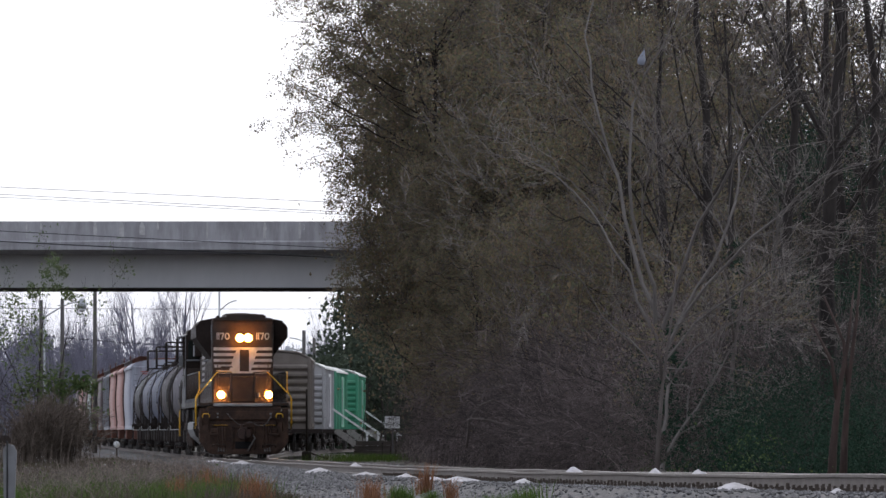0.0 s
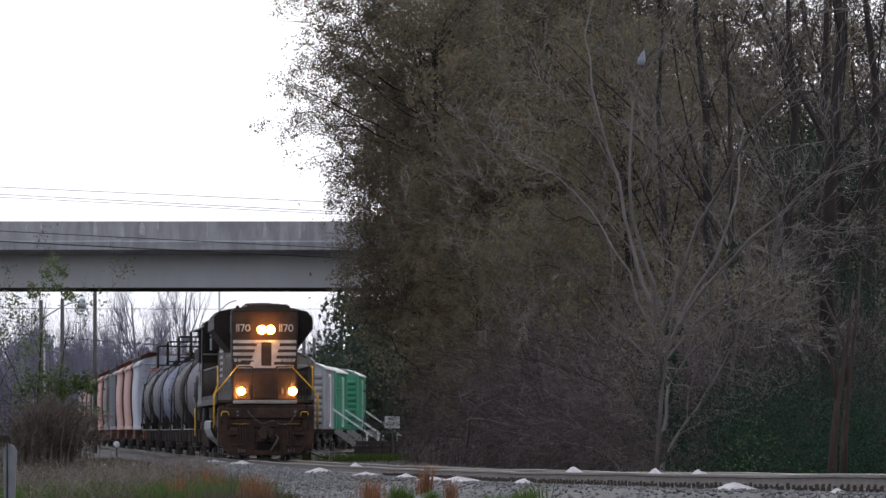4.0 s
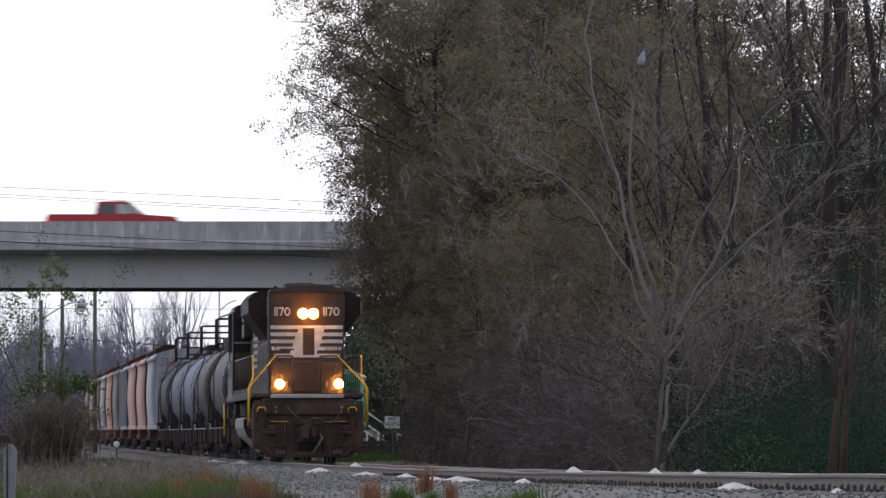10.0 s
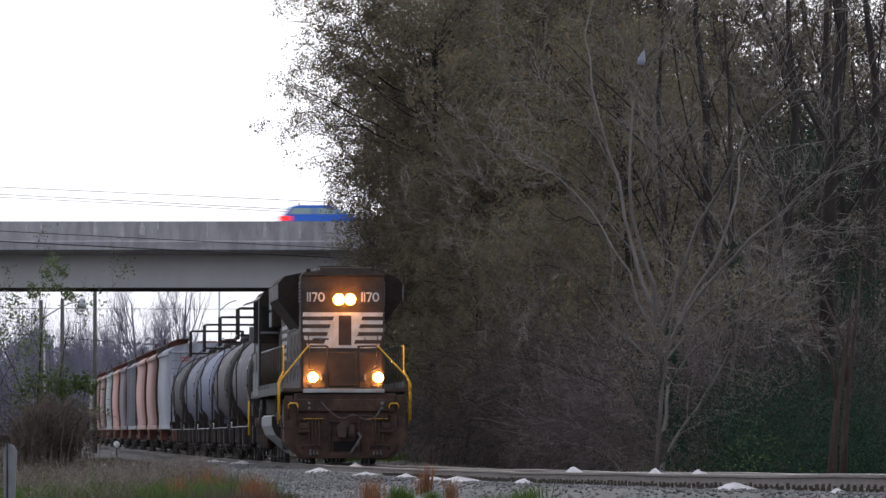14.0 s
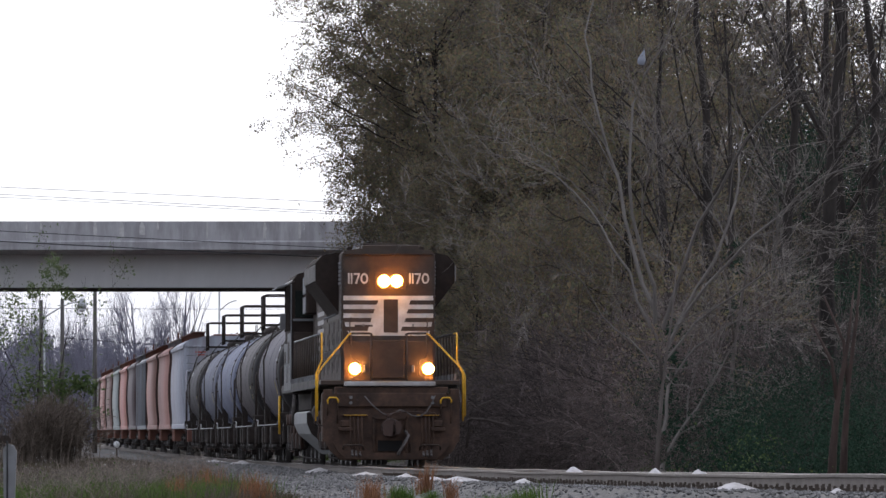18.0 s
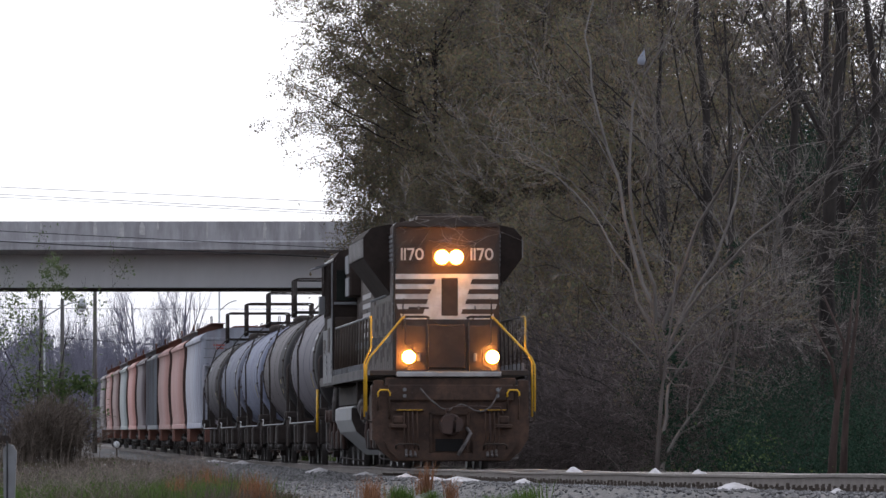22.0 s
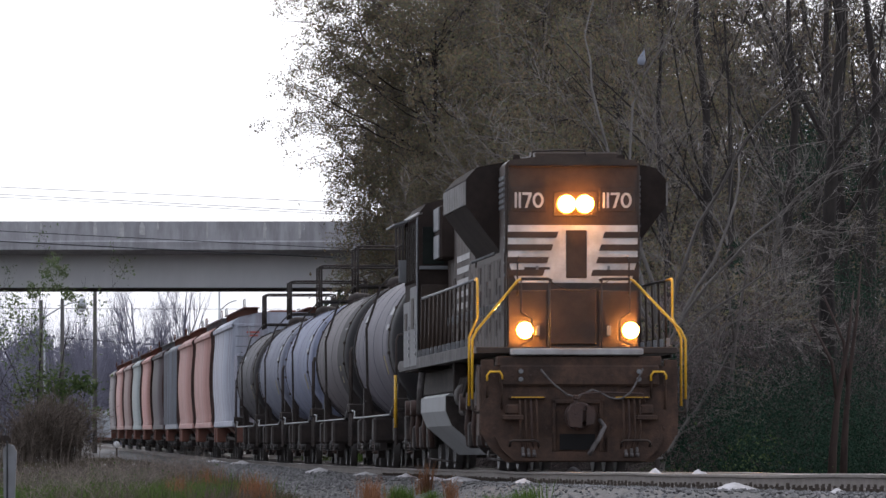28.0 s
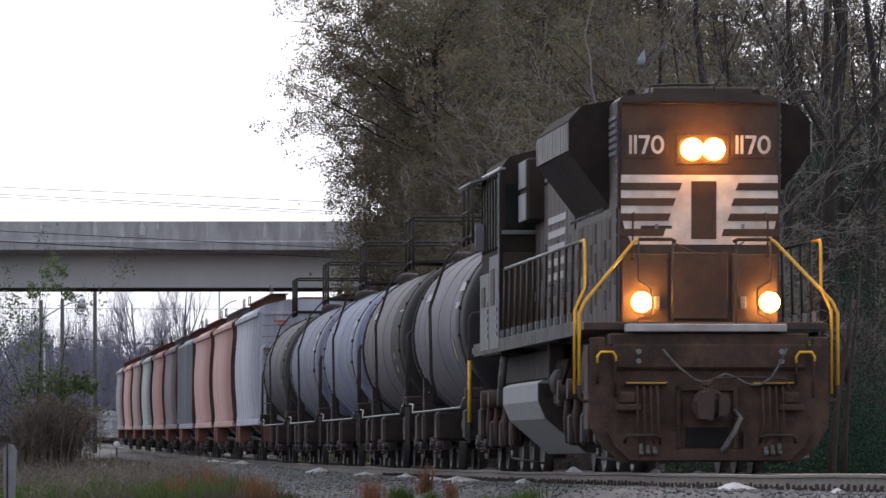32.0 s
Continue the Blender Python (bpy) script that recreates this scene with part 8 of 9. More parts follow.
M_BOXW = mat("dull_white_boxcar_paint", (0.46, 0.46, 0.47), 0.65, 0, (0.36, 0.36, 0.36), 1.5, (0.2, 0.16, 0.13), 0.6, 0.1, 20)
M_BOXG = mat("faded_green_boxcar_paint", (0.06, 0.32, 0.19), 0.6, 0, (0.05, 0.25, 0.15), 1.5, (0.12, 0.16, 0.1), 0.6, 0.1, 20)
M_ROOFS = mat("pale_boxcar_roof", (0.4, 0.42, 0.4), 0.6, 0, (0.3, 0.3, 0.28), 2.0)


def rz(y):
    return rail_z(y)


boxcar(M_BOXB, M_BOXB, 16.6, 4.55, "dusty brown-grey boxcar with a ribbed end", pose(-7.45, 329.5, rz(329.5), 0.1, 0, 0.3), group="boxcars on the side track")
boxcar(M_BOXW, M_ROOFS, 12.9, 4.25, "dull white camp boxcar with a painted sign on its end", pose(-7.12, 348, rz(348), 0.1, 0, -1.4), True, "boxcars on the side track")
boxcar(M_BOXG, M_ROOFS, 12.9, 4.2, "faded green camp boxcar with steps at its door", pose(-6.78, 362.2, rz(362), 0.1, 0, -2.1), True, "boxcars on the side track")
boxcar(M_BOXG, M_ROOFS, 12.9, 4.15, "faded green camp boxcar with ribbed end", pose(-5.88, 377, rz(377), 0.1, 0, -1.4), True, "boxcars on the side track")


# ---- road traffic on the bridge ----
def side_at(outline, z, which):
    """Where an outline's rear (0) or front (1) edge lies at height z."""
    n = len(outline) // 2
    half = sorted(outline[:n] if which == 0 else outline[n:], key=lambda p: p[1])
    return interp(z, [(q, p) for p, q in half])


def road_car(name, label, paint, roof_h, style, length=4.6):
    c = thing(name, label, "car", group="cars crossing the bridge")
    h = roof_h
    L = length
    if style == "pickup":
        prof = [(0, 0.45), (0, 0.95), (0.1, 1.12), (2.0, 1.12), (2.05, 1.12), (3.85, 1.15), (4.1, 1.1), (5.45, 1.02), (5.6, 0.85), (5.6, 0.45)]
        cabp = [(2.05, 1.1), (2.15, h - 0.06), (2.35, h), (3.35, h), (3.55, h - 0.05), (4.2, 1.08)]
    elif style == "suv":
        prof = [(0, 0.4), (0.02, 0.95), (0.1, 1.08), (3.4, 1.1), (4.55, 1.0), (4.75, 0.8), (4.75, 0.4)]
        cabp = [(0.08, 1.05), (0.3, h - 0.1), (0.6, h), (2.3, h), (2.6, h - 0.06), (3.6, 1.08)]
    elif style == "hatch":
        prof = [(0, 0.38), (0.0, 0.9), (0.1, 1.0), (3.1, 1.0), (4.0, 0.88), (4.2, 0.65), (4.2, 0.38)]
        cabp = [(0.08, 0.98), (0.4, h - 0.1), (0.75, h), (2.0, h), (2.3, h - 0.06), (3.3, 0.98)]
    else:
        prof = [(0, 0.38), (0.0, 0.85), (0.15, 0.98), (1.0, 1.0), (3.3, 0.97), (4.4, 0.82), (4.6, 0.6), (4.6, 0.38)]
        cabp = [(0.55, 0.97), (1.25, h - 0.07), (1.6, h), (2.4, h), (2.7, h - 0.06), (3.6, 0.95)]
    LL = prof[-1][0]
    bm = B()
    prism(bm, [(x - LL / 2, z) for x, z in prof], "y", -0.88, 0.88)
    bmesh.ops.bevel(bm, geom=[e for e in bm.edges if abs(e.verts[0].co.y - e.verts[1].co.y) < 0.01], offset=0.06, segments=2, affect="EDGES")
    part("body", bm, paint, c)
    bm = B()
    prism(bm, [(x - LL / 2, z) for x, z in cabp], "y", -0.74, 0.74)
    part("cabin", bm, paint, c)
    cx = sum(x for x, _ in cabp) / len(cabp)
    for s in (-1, 1):
        # rear pane, front pane and the slanting edge of the windscreen, with pillars between
        z0, zt = 1.12, h - 0.12
        xr0, xr1 = side_at(cabp, z0, 0) + 0.16, side_at(cabp, zt, 0) + 0.16
        xf0, xf1 = side_at(cabp, z0, 1) - 0.5, side_at(cabp, zt, 1) - 0.3
        for quad, glass in (([(xr0, z0), (cx - 0.06, z0), (cx - 0.06, zt), (xr1, zt)], M_CARGLASS if style in ("hatch", "sedan") else M_CARGLASSD), ([(cx + 0.06, z0), (xf0, z0), (xf1, zt), (cx + 0.06, zt)], M_CARGLASSD if style == "suv" else M_CARGLASS), ([(xf0 + 0.1, z0), (xf0 + 0.44, z0), (xf1 + 0.26, zt), (xf1 + 0.1, zt)], M_CARGLASS)):
            bm = B()
            prism(bm, [(x - LL / 2, z) for x, z in quad], "y", s * 0.75 - 0.008, s * 0.75 + 0.008)
            part("side_window", bm, glass, c)
        for x in (0.17 * LL, 0.81 * LL):
            bm = B()
            lathe(bm, [(-0.11, 0.2), (-0.1, 0.32), (0.1, 0.32), (0.11, 0.2)], "y", 18, (x - LL / 2, s * 0.8, 0.32))
            w = part("wheel", bm, M_IRON, c)
        bm = B()
        box(bm, -LL / 2 - 0.03, -LL / 2 + (0.5 if style in ("suv", "hatch") else 0.12), s * 0.76 - 0.14, s * 0.76 + 0.14, *{"suv": (0.93, 1.07), "hatch": (0.84, 1.04)}.get(style, (0.72, 0.9)), 0.01)
        part("tail_light", bm, M_TAIL, c)
        bm = B()
        box(bm, LL / 2 - 0.1, LL / 2 + 0.01, s * 0.65 - 0.16, s * 0.65 + 0.16, 0.62, 0.75, 0.01)
        part("headlight", bm, M_WHITEP, c)
    return c


# opaque panes; brightness seen through the glass is painted as pale green
M_CARGLASS = glass_mat("clear_greenish_car_glass", (0.3, 0.42, 0.4))
M_CARGLASSD = glass_mat("tinted_car_glass", (0.03, 0.04, 0.045))
M_TAIL = glow_mat("lit_red_tail_light", (0.9, 0.03, 0.03), 0.7)


def carpaint(name, col):
    return mat(name, col, 0.25, 0.2, tuple(v * 0.9 for v in col), 3.0)


DECK = BZ + 0.32
TRAFFIC = []            # (car, time at which its middle is at x, x there, y, speed along x)


def traffic(car, t0, x0, y, v):
    TRAFFIC.append((car, t0, x0, y, v))


traffic(road_car("sedan", "grey sedan driving over the bridge", carpaint("grey_car_paint", (0.2, 0.205, 0.245)), 1.42, "sedan"), 1.5, -9.1, BY + 8.5, -15.3)
traffic(road_car("sedan", "white sedan driving over the bridge", carpaint("white_car_paint", (0.7, 0.71, 0.73)), 1.48, "sedan"), 8.5, -11.0, BY + 3.4, 15.2)
traffic(road_car("pickup_truck", "bright red pickup truck driving over the bridge", carpaint("red_paint", (0.36, 0.025, 0.03)), 1.66, "pickup"), 10.0, -13.85, BY + 3.4, 15.0)
traffic(road_car("hatchback", "blue hatchback driving over the bridge", carpaint("blue_paint", (0.05, 0.2, 0.75)), 1.5, "hatch"), 13.5, -11.95, BY + 3.4, 14.4)
traffic(road_car("sedan", "dark grey sedan driving over the bridge", carpaint("dark_grey_paint", (0.16, 0.19, 0.24)), 1.4, "sedan"), 19.7, -11.2, BY + 3.4, 15.3)
traffic(road_car("suv", "dark blue sport utility car driving over the bridge", carpaint("navy_paint", (0.03, 0.05, 0.085)), 1.66, "suv"), 21.0, -12.6, BY + 3.4, 15.0)


# ---- along the track ----
def build_track_details():
    tr = thing("track_bed", "timber ties half sunk in grey ballast", "track", kind="structure")
    bm = B()
    box(bm, -1.3, 1.3, -0.11, 0.11, -0.33, -0.172, 0.008)
    tie = part("tie", bm, M_TIE, tr)
    rng = random.Random(71)
    first = True
    for i in range(300):
        y = 62 + i * 0.52
        m = pose(track_x(y) + rng.gauss(0, 0.015), y, rail_z(y) + rng.uniform(-0.02, 0.0), 0, 0, HEAD + rng.gauss(0, 0.5))
        if first:
            tie.matrix_basis, first = m, False
        else:
            again(tie, tr, m)
    # tie plates, spikes and rail anchors along the rail feet
    bm = B()
    c = math.cos(radians(HEAD))
    for i in range(170):
        y = 62 + i * 0.52
        for off in (-0.755, 0.755):
            x, z = track_x(y) + off / c, rail_z(y)
            for dx, dy in ((-0.095, -0.05), (-0.1, 0.06), (0.1, 0.0)):
                h = rng.uniform(0.01, 0.045)
                box(bm, x + dx - 0.014, x + dx + 0.014, y + dy - 0.012, y + dy + 0.012, z - 0.18, z - 0.135 + h)
            for dy in (-0.17, 0.18, 0.25):
                if rng.random() < 0.4:
                    box(bm, x - 0.1, x - 0.055, y + dy - 0.02, y + dy + 0.02, z - 0.2, z - 0.135)
            box(bm, x - 0.16, x + 0.16, y - 0.09, y + 0.09, z - 0.178, z - 0.168)
    tagged(part("rail_fastening", bm, M_FAST), "dark iron spikes, anchors and plates at the rail feet", "track iron", kind="stuff")


build_track_details()


def build_stones():
    rng = random.Random(72)
    verts, faces = [], []
    base = [(1, 0, 0), (-1, 0, 0), (0, 1, 0), (0, -1, 0), (0, 0, 1), (0, 0, -1)]
    tri = [(0, 2, 4), (2, 1, 4), (1, 3, 4), (3, 0, 4), (2, 0, 5), (1, 2, 5), (3, 1, 5), (0, 3, 5)]
    for i in range(33000):
        y = 60 + 200 * rng.random() ** (1.7 if i < 20000 else 0.8)
        u = -1.0 - (2.7 + 2.2 * max(0, min(1, (150 - y) / 30))) * rng.random() if rng.random() < 0.8 else rng.uniform(-0.6, 3.0)
        if abs(abs(u) - 0.755) < 0.1:
            continue
        x = track_x(y) + u
        s = rng.uniform(0.014, 0.032) * (1 if y < 130 else 1.4 if y < 165 else 2.1)
        z = land_z(x, y) + s * 0.2
        b = len(verts)
        q = rng.uniform(0, 6.28)
        cq, sq = math.cos(q), math.sin(q)
        for px, py, pz in base:
            k = s * rng.uniform(0.7, 1.3)
            verts.append((x + (px * cq - py * sq) * k + rng.gauss(0, s * 0.2), y + (px * sq + py * cq) * k, z + pz * k * 0.75 + rng.gauss(0, s * 0.15)))
        faces.extend([(b + i0, b + i1, b + i2) for i0, i1, i2 in tri])
    tagged(raw("ballast_stones", verts, faces, M_STONE), "loose grey ballast stones beside the rails", "gravel", kind="stuff")


build_stones()


def clay_pile(x, y, w, d, h, dz=0.0):
    rng = random.Random(int(x * 100 + y * 7))
    bm = B()
    n, rings = 22, 6
    top = bm.verts.new((0, 0, h))
    prev = None
    rows = []
    for i in range(1, rings + 1):
        k = i / rings
        ring = []
        for j in range(n):
            a = 2 * math.pi * j / n
            r = k * (0.85 + 0.3 * noise.noise(Vector((math.cos(a) * 1.5 + x, math.sin(a) * 1.5 + y, 0))))
            z = h * (1 - k) ** 0.9 * (1 + 0.3 * noise.noise(Vector((math.cos(a) * k * 3 + y, math.sin(a) * k * 3, x)))) - (0.04 if i == rings else 0)
            ring.append(bm.verts.new((math.cos(a) * r * w / 2, math.sin(a) * r * d / 2, z)))
        rows.append(ring)
    for j in range(n):
        bm.faces.new((top, rows[0][j], rows[0][(j + 1) % n])).smooth = True
    for p, q in zip(rows, rows[1:]):
        for j in range(n):
            bm.faces.new((p[j], q[j], q[(j + 1) % n], p[(j + 1) % n])).smooth = True
    ob = part("clay_mound", bm, M_CLAY, None, "", pose(x, y, land_z(x, y) + dz))
    tagged(ob, "low pile of spilled white clay beside the rail", "clay pile", "clay piles along the track")


for y, u, w, d, h in ((78.3, -1.12, 0.66, 1.3, 0.09), (69.5, -1.05, 0.2, 0.8, 0.05), (121.5, -1.2, 0.9, 2.2, 0.08), (118, -1.3, 0.7, 1.6, 0.06), (137, -1.15, 0.6, 2.0, 0.1), (150, -1.2, 0.8, 2.6, 0.1), (168, -1.3, 1.0, 3.0, 0.14),
                      (108.5, -1.1, 0.4, 1.5, 0.08), (127, -1.3, 0.7, 1.5, 0.07), (215, -1.4, 1.2, 4, 0.15), (232, -1.6, 1.4, 4, 0.14),
                      (101.5, 0.2, 0.7, 1.4, 0.24), (114, 0.1, 0.8, 1.6, 0.25), (94.5, 0.1, 0.7, 1.2, 0.23), (181, 0.2, 0.9, 2.4, 0.22)):
    clay_pile(track_x(y) + u, y, w, d, h)


def blades(name, label, seed, n, where, hmin, hmax, w, material, lean=0.5, cat="grass"):
    rng = random.Random(seed)
    verts, faces = [], []
    for _ in range(n):
        x, y = where(rng)
        z = land_z(x, y) - 0.02
        h = rng.uniform(hmin, hmax)
        a, q = rng.uniform(0, 6.283), rng.uniform(0, 6.283)
        l = rng.uniform(0.05, lean) * h
        dx, dy = math.cos(q) * w * 0.5, math.sin(q) * w * 0.5
        mx, my = x + math.cos(a) * l * 0.35, y + math.sin(a) * l * 0.35
        b = len(verts)
        verts.extend([(x - dx, y - dy, z), (x + dx, y + dy, z), (mx + dx * 0.8, my + dy * 0.8, z + h * 0.6), (mx - dx * 0.8, my - dy * 0.8, z + h * 0.6), (x + math.cos(a) * l, y + math.sin(a) * l, z + h * (1 - 0.25 * l / h))])
        faces.extend([(b, b + 1, b + 2, b + 3), (b + 3, b + 2, b + 4)])
    return tagged(raw(name, verts, faces, material), label, cat, kind="stuff")


def left_bank(y0, y1, u0, u1, clump=0.0):
    def pick(rng):
        while True:
            y = rng.uniform(y0, y1)
            x = track_x(y) - rng.uniform(u0, u1)
            if -0.068 * y < x and (clump == 0 or noise.noise(Vector((x * 0.35, y * 0.12, clump))) > rng.uniform(-0.2, 0.3)):
                return x, y
    return pick


def tufts(spots, r):
    def pick(rng):
        x, y, k = rng.choice(spots)
        return x + rng.gauss(0, r * k), y + rng.gauss(0, r * k)
    return pick


M_STRAW = leaf_mat("pale_straw", [(0.085, 0.066, 0.054), (0.13, 0.105, 0.088), (0.05, 0.04, 0.032)], 0.2)
M_GREENB = leaf_mat("fresh_green_blades", [(0.045, 0.09, 0.02), (0.08, 0.135, 0.028), (0.12, 0.15, 0.05)], 0.3)
M_TWIGP = mat("brown_dry_stems", (0.165, 0.132, 0.108), 0.9, 0, (0.085, 0.068, 0.056), 1.6, island=0.5, spec=0.1)

blades("grass", "short green and dry brown grass beside the track", 91, 42000, left_bank(92, 250, 4.4, 12, 5.0), 0.06, 0.26, 0.013, M_GRASS, 0.8)
blades("dry_grass", "tall pale dry grass in the verge", 92, 8500, left_bank(98, 175, 4.5, 14, 9.0), 0.15, 0.5, 0.007, M_STRAW, 0.9)
blades("sedge", "clumps of rust-orange dead sedge on the verge", 93, 1350, tufts([(-1.0, 100, 0.8), (-0.95, 101, 0.5), (-2.6, 104, 0.7), (-3.75, 104, 0.8), (-2.9, 110, 0.8), (-4.0, 125, 1.4), (-0.3, 118, 0.5), (0.1, 100, 0.4)], 0.12), 0.2, 0.62, 0.008, M_SEDGE, 0.5)
blades("green_tuft", "low green tufts in the gravel", 94, 12000, tufts([(-4.6, 112, 3.0), (-6.2, 116, 3.0), (-5.0, 122, 4.0), (-3.4, 118, 2.5), (-7.0, 130, 4.0), (-5.5, 140, 5.0), (-4.2, 103, 1.6), (-4.0, 106, 1.5), (-5.9, 103, 2.0), (-5.7, 106, 2.0), (-3.7, 102, 1.0), (0.9, 92, 1.0), (0.6, 90, 0.8), (-3.6, 108, 1.2), (-5.2, 104, 2.5), (-5.6, 110, 2), (-0.6, 104, 0.5), (-0.15, 96, 0.15), (-3.0, 250, 6), (-4.5, 108, 1.5), (-4.3, 110, 1.2), (-6.1, 101, 1.5)], 0.16), 0.12, 0.42, 0.012, M_GREENB, 0.6)
blades("far_verge_grass", "green grass beside the side track", 95, 1500, tufts([(-2.6, 268, 3), (-2.2, 272, 3)], 0.3), 0.1, 0.35, 0.02, M_GREENB, 0.6)


def build_shrubs():
    # the big dry shrub: fine stems that arch over to one side and end in soft plumes
    rng = random.Random(101)
    polys, hairs = [], []
    for i in range(900):
        bx, by = rng.gauss(-0.15, 0.42), rng.gauss(0, 0.5)
        a = rng.gauss(0.15, 1.25)
        ln = rng.uniform(0.9, 2.35) * (1 - 0.18 * min(1.5, abs(bx)))
        sp = rng.uniform(0.1, 0.85)
        pts = []
        for k in range(6):
            t = k / 5
            pts.append((bx + math.cos(a) * sp * ln * t ** 1.6 * 0.8, by + math.sin(a) * sp * ln * t ** 1.6 * 0.8, ln * (t - 0.45 * sp * t ** 2.4) + 0.02 * rng.gauss(0, 1) * t))
        polys.append((pts, 0.008, 0.003))
        for _ in range(13):
            k = rng.uniform(0.3, 1.0) * 5
            i0 = min(4, int(k))
            p = Vector(pts[i0]).lerp(Vector(pts[i0 + 1]), k - i0)
            d = (Vector(pts[i0 + 1]) - Vector(pts[i0])).normalized()
            e = (d + Vector((rng.gauss(0, 0.45), rng.gauss(0, 0.45), rng.gauss(-0.05, 0.35)))).normalized() * rng.uniform(0.12, 0.36)
            hairs.append(([tuple(p), tuple(p + e * 0.55), tuple(p + e + Vector((0, 0, -0.05)))], 0.006, 0.002))
    s = thing("dry_shrub", "large brown shrub of fine dry arching plumes", "shrub", Matrix.Translation((-10.75, 200, land_z(-10.75, 200))) @ Matrix.Diagonal((1.05, 1, 1.05, 1)))
    verts, faces = [], []
    mesh_polys(polys, verts, faces, True)
    raw("stem_mass", verts, faces, M_TWIGP, s)
    verts, faces = [], []
    mesh_polys(hairs, verts, faces, True)
    raw("plume_mass", verts, faces, M_TWIGP, s)
    # green-leaved saplings before the bridge
    sp = tree("sapling", "thin sapling with sparse green leaves", 111, [((0, 0, -0.1), (0.04, 0, 1), 4.9, 0.045), ((0.1, 0, -0.1), (0.16, 0, 1), 4.5, 0.04), ((0.0, 0, 0.8), (-0.3, 0.1, 1), 3.2, 0.03), ((0.3, 0.2, -0.1), (0.55, 0, 1), 2.4, 0.03)], 3, M_BARKD, M_TWIGD, M_LEAFS, 700, 0.12, 0.16, kids=(3, 5), spread=0.85, up=0.05, wander=0.08, shrink=(0.3, 0.5))
    set_at(sp, -12.0, 216, 0, 1.0)
    p2 = plant(sp, -13.3, 212, 130, 0.85)
    p3 = plant(sp, -11.3, 222, 250, 0.6)
    leaf_mass("green_bush", "loose bush with drooping green leaves", 113, [(-11.1, 214, 1.7, 0.45, 0.8, 190), (-10.6, 214, 1.8, 0.4, 0.6, 150), (-12.2, 216, 1.4, 0.6, 1.3, 200), (-10.2, 214, 2.0, 0.2, 0.3, 50)], M_LEAFG, 0.17)
    leaf_mass("sapling_crowns", "feathery grey-green leaf sprays of the saplings", 115, [(-11.45, 216, 5.0, 0.34, 0.95, 420), (-12.05, 216, 4.75, 0.28, 0.6, 220), (-10.95, 217, 4.75, 0.3, 0.3, 160), (-12.6, 215, 4.2, 0.4, 0.7, 120), (-12.9, 214, 3.3, 0.4, 0.5, 90), (-11.7, 216, 3.2, 0.5, 0.8, 110)], M_LEAFS, 0.1)
    thicket("bramble", "tangle of thin grey bramble stems", 114, 170, lambda r: (r.uniform(-14, -10.5), r.uniform(205, 225)), 1.0, 3.6, M_TWIGD, 0.008, 1.0, "bramble")


build_shrubs()


def build_weeds():
    rng = random.Random(121)
    cl = []
    for _ in range(34):
        y = rng.uniform(100, 150)
        x = rng.uniform(-0.06, -0.028) * y
        cl.append((x, y, land_z(x, y), rng.uniform(0.15, 0.35), rng.uniform(0.08, 0.3), 90))
    leaf_mass("verge_weeds", "small green weeds in the rough verge", 122, cl, M_GREENB, 0.055, "weeds")
    thicket("dead_stalks", "thin tan dead stalks standing in the verge", 123, 800, lambda r: (r.uniform(-0.06, -0.036) * 118, r.uniform(100, 150)), 0.25, 0.8, M_STALK, 0.0055, 0.9, "weeds")
    cl = [(x, y, land_z(x, y), 0.5, 0.25, 40) for x, y in ((-10.0, 170), (-8.8, 160), (-9.4, 178), (-7.0, 165), (-6.4, 150))]
    leaf_mass("white_flowers", "scattered small white weed flowers", 124, cl, M_WHITEP, 0.03, "flowers")


M_STALK = mat("tan_dead_stalks", (0.23, 0.185, 0.155), 0.9, 0, (0.1, 0.08, 0.065), 2.0, island=0.4)
build_weeds()


def lettering(words, size, x, y, z, material, parent):
    """Words in the built-in font, upright and facing along -y, as one mesh."""
    cu = bpy.data.curves.new("lettering", "FONT")
    cu.body, cu.size, cu.align_x, cu.extrude = words, size, "CENTER", 0.003
    tmp = new("lettering_source", cu)
    bpy.context.view_layer.update()
    me = bpy.data.meshes.new_from_object(tmp.evaluated_get(bpy.context.evaluated_depsgraph_get()))
    bpy.data.objects.remove(tmp)
    bpy.data.curves.remove(cu)
    me.materials.clear()
    me.materials.append(material)
    ob = new("lettering", me)
    ob.parent, ob.matrix_basis = parent, pose(x, y, z, 90, 0, 0)
    return ob


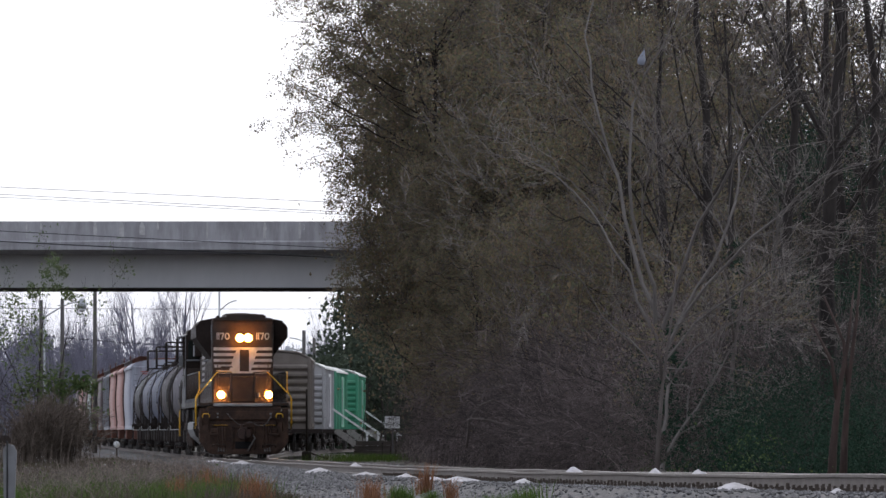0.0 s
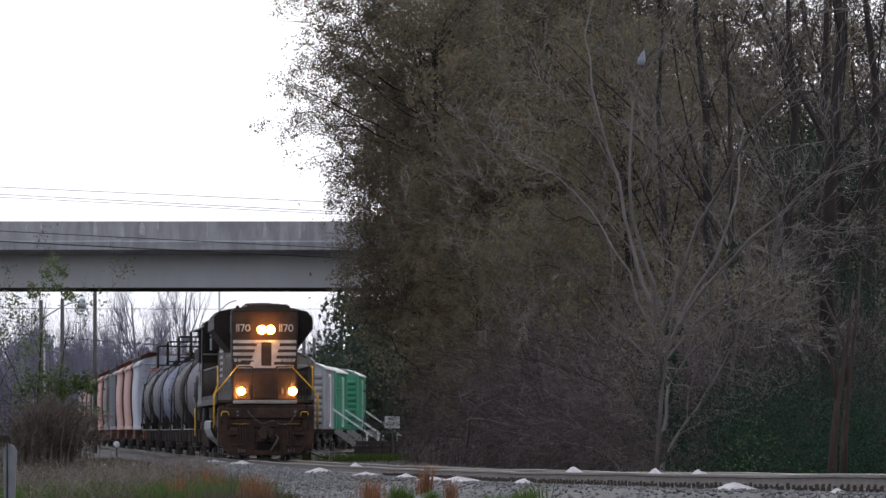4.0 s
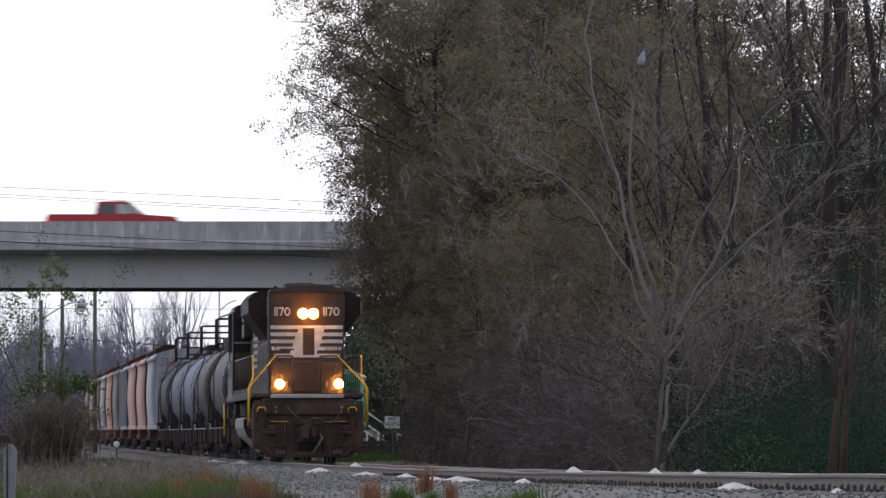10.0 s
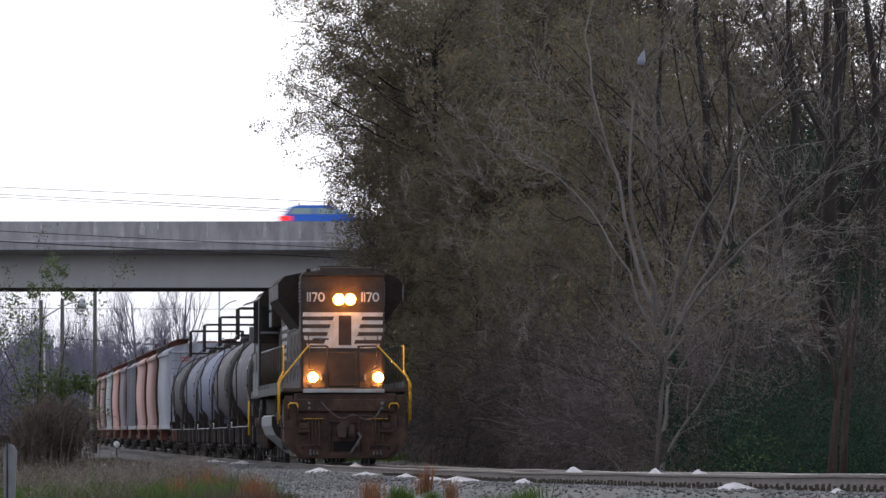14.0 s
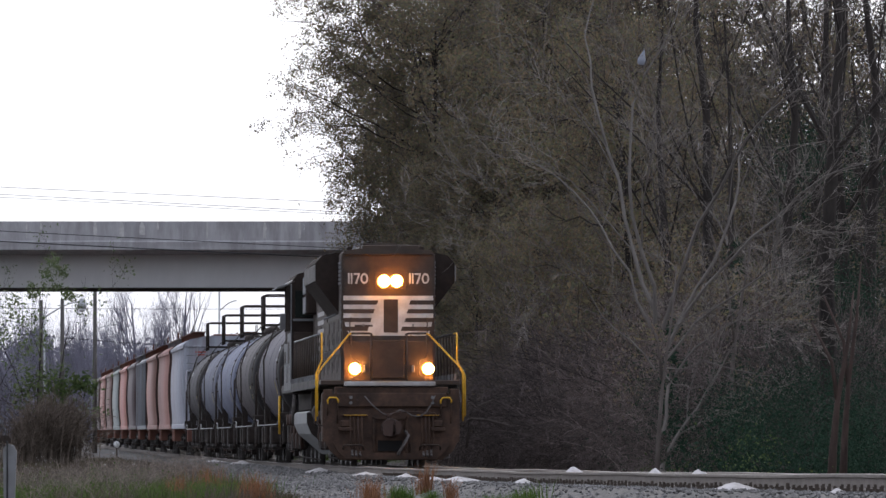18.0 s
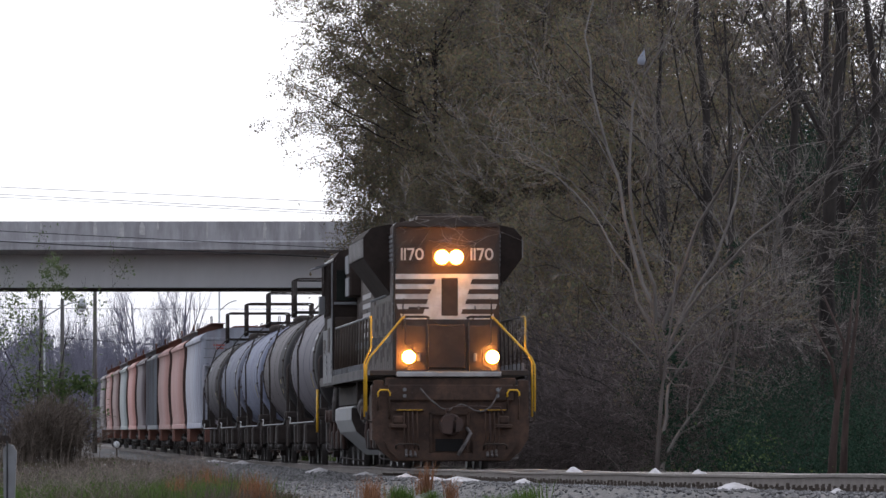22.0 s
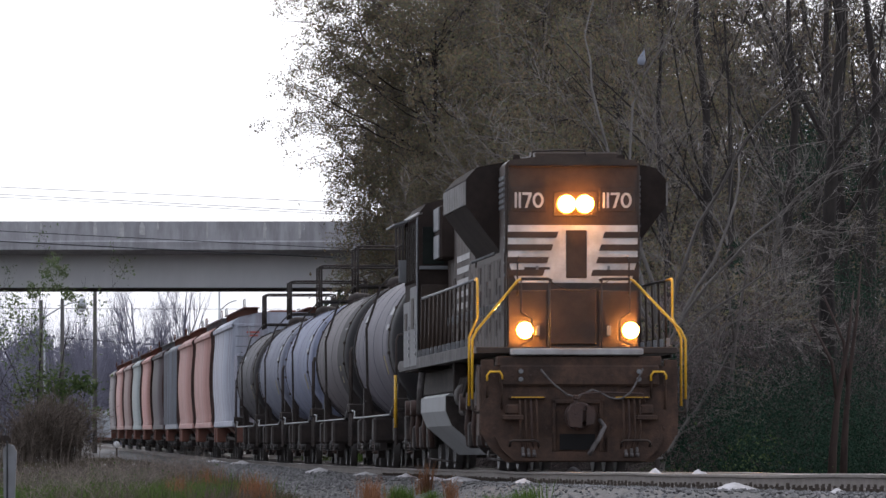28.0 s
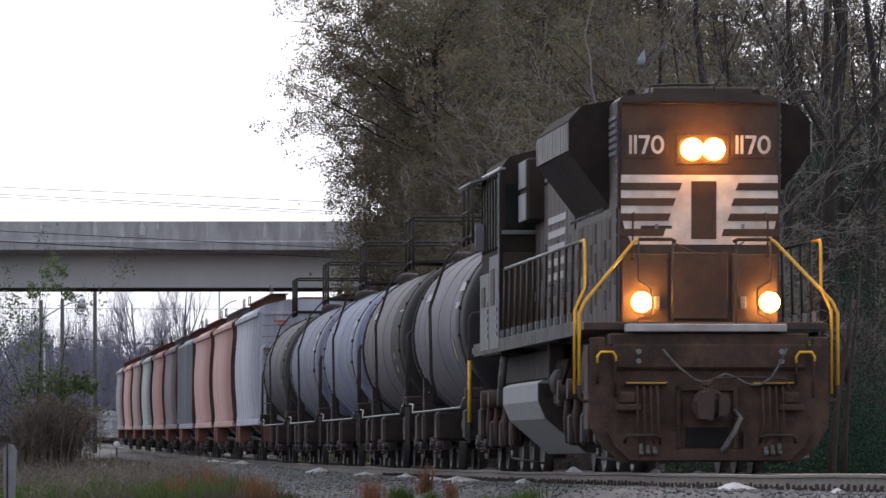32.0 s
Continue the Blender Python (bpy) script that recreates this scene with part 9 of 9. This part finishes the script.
def build_small():
    # tapered grey marker by the verge
    z = land_z(-5.57, 95)
    m = thing("marker_post", "grey tapered metal marker with a cable and dark fitting", "marker post", pose(-5.6, 95, z))
    bm = B()
    prism(bm, [(-0.075, 0), (0.06, 0), (0.09, 0.82), (0.05, 0.9), (-0.02, 0.92), (-0.085, 0.86)], "y", -0.03, 0.03)
    part("plate", bm, M_GREYP, m)
    bm = B()
    tube(bm, [(-0.03, -0.05, 0), (-0.03, -0.05, 0.9), (-0.05, -0.03, 1.05), (-0.12, 0, 1.25)], 0.01, 6)
    part("cable", bm, M_WIRE, m)
    bm = B()
    for k in range(7):
        box(bm, -0.12 + 0.02 * k - 0.02, -0.12 + 0.02 * k + 0.02, -0.05, 0.0, 0.93 + 0.02 * (k % 3), 1.0 + 0.03 * (k % 2), 0.005)
    part("fitting", bm, M_IRON, m)
    # sign with two lines of worn writing
    z = land_z(-1.92, 280)
    s = thing("track_sign", "weathered white board sign on a post by the brush", "sign", pose(-1.92, 280, z))
    part("post", box(B(), -0.04, 0.04, 0.0, 0.08, -0.2, 1.7), M_WOOD, s)
    bd = part("board", box(B(), -0.3, 0.28, -0.03, 0.0, 1.2, 1.66, 0.005), M_WHITEP, s)
    lettering("NO", 0.2, 0.0, -0.034, 1.485, M_IRON, bd)
    lettering("TRESPASSING", 0.105, -0.01, -0.034, 1.31, M_IRON, bd)
    # switch stands
    z = land_z(-4.73, 255)
    w = thing("switch_stand", "tall dark switch stand beside the track", "switch stand", pose(-4.73, 255, z))
    part("mast", tube(B(), [(0, 0, 0), (0, 0, 2.5)], 0.04, 8, 0.03), M_IRON, w)
    part("base", box(B(), -0.16, 0.16, -0.2, 0.2, 0, 0.35, 0.04), M_IRON, w)
    part("lever", tube(B(), [(0.1, -0.1, 0.3), (0.5, -0.3, 0.16), (0.75, -0.4, 0.1)], 0.03, 6), M_IRON, w)
    z = land_z(-11.1, 250)
    w = thing("switch_stand", "low switch stand with a white round target", "switch stand", pose(-11.1, 250, z))
    part("mast", tube(B(), [(0, 0, 0), (0, 0, 0.62)], 0.03, 8), M_IRON, w)
    part("target", lathe(B(), [(-0.05, 0.02), (-0.05, 0.11), (-0.03, 0.11)], "y", 20, (0, 0, 0.62)), M_WHITEP, w)
    part("base", box(B(), -0.3, 0.2, -0.2, 0.2, 0, 0.16, 0.03), M_IRON, w)
    # bag caught in the bare tree
    bm = B()
    lathe(bm, [(-0.16, 0.02), (-0.14, 0.07), (-0.05, 0.085), (0.04, 0.05), (0.12, 0.015), (0.17, 0.004)], "z", 10)
    for v in bm.verts:
        v.co.x += 0.02 * noise.noise(v.co * 14)
        v.co.y *= 0.5
    ob = part("plastic_bag", bm, M_BAG, None, "", pose(3.81, 140.2, 7.87, 8, 12, 20))
    tagged(ob, "pale plastic bag caught in bare branches", "bag")
    # bent dead branch over the brush, leaning trunks
    bm = B()
    tube(bm, [(2.45, 188, 0.35), (2.2, 188, 0.75), (1.6, 188, 1.0), (1.1, 188, 1.13), (0.72, 188, 1.16), (0.62, 188.1, 1.1)], 0.05, 7, 0.03)
    tube(bm, [(0.6, 188.2, 0.4), (0.66, 188.1, 1.1), (0.95, 188, 1.5), (1.5, 188.2, 1.72), (2.2, 188.2, 1.75), (3.0, 188.4, 1.6)], 0.035, 7, 0.015)
    tagged(part("fallen_branch", bm, M_BARK), "bent grey dead branch lying over the brush", "branch")
    for x, y, dx, h, r in ((6.35, 120.5, 0.3, 2.6, 0.085), (6.6, 121.5, 0.25, 3.0, 0.075), (4.05, 139.5, 0.3, 3.2, 0.055), (5.6, 146, 0.5, 4.6, 0.06)):
        bm = B()
        z = land_z(x, y)
        tube(bm, [(x, y, z - 0.1), (x + dx * 0.15, y, z + h * 0.3), (x + dx * 0.4, y, z + h * 0.6), (x + dx, y, z + h), (x + dx * 1.3, y + 0.1, z + h * 1.3)], r, 9, r * 0.12)
        tube(bm, [(x + dx * 0.4, y, z + h * 0.6), (x + dx * 0.1, y, z + h * 0.85), (x - 0.3, y, z + h * 1.1)], r * 0.5, 6, r * 0.2)
        tagged(part("leaning_trunk", bm, M_DEAD if y < 130 else M_BARK), "leaning bare trunk of a young tree", "tree trunk")
    # stacked old ties beyond the sign
    st = thing("tie_stack", "stack of old dark timber ties behind the sign", "timber stack", pose(-2.55, 325, land_z(-2.55, 325)))
    rng = random.Random(7)
    for k in range(18):
        i, j = k % 5, k // 5
        part("timber", box(B(), -1.3, 1.3, -0.11, 0.11, 0, 0.2, 0.01), M_TIE, st, "", pose(rng.gauss(0, 0.1), (i - 2) * 0.26 + rng.gauss(0, 0.03), j * 0.21, 0, 0, rng.gauss(0, 2)))


M_BAG = mat("thin_pale_plastic", (0.25, 0.27, 0.33), 0.5, 0, (0.32, 0.34, 0.4), 8.0)
build_small()

# a parked car on the next track beyond the train's tail
hopper_car((0.42, 0.44, 0.46), False, 0, "pale grey hopper car standing on a far track", 97)
parked, _, _ = CONSIST.pop()
parked.matrix_basis = pose(-40.6, 890, land_z(-40.6, 890) + 0.1, 0, 0, 4.0)
for _ in range(4):
    WHEELS.pop()


# ---- what moves ----
def motions():
    times = [i * 0.5 for i in range(65)]
    for ob, off, length in CONSIST:
        c = math.cos(radians(HEAD))
        walk(ob, [(t, vehicle_pose(D_front(t) + off * c, length)) for t in times])
    for w, r, _ in WHEELS:
        base = w.matrix_basis.translation.copy()
        rows = []
        for i in range(321):
            t = i * 0.1
            roll = (D_front(0) - D_front(t)) / r
            rows.append((t, Matrix.Translation(base) @ Matrix.Rotation(roll, 4, "X")))
        walk(w, rows)
    for car, t0, x0, y, v in TRAFFIC:
        turn = 0 if v > 0 else 180
        walk(car, [(t, pose(x0 + v * (t - t0), y, DECK, 0, 0, turn)) for t in (0.0, 16.0, 32.0)])


motions()
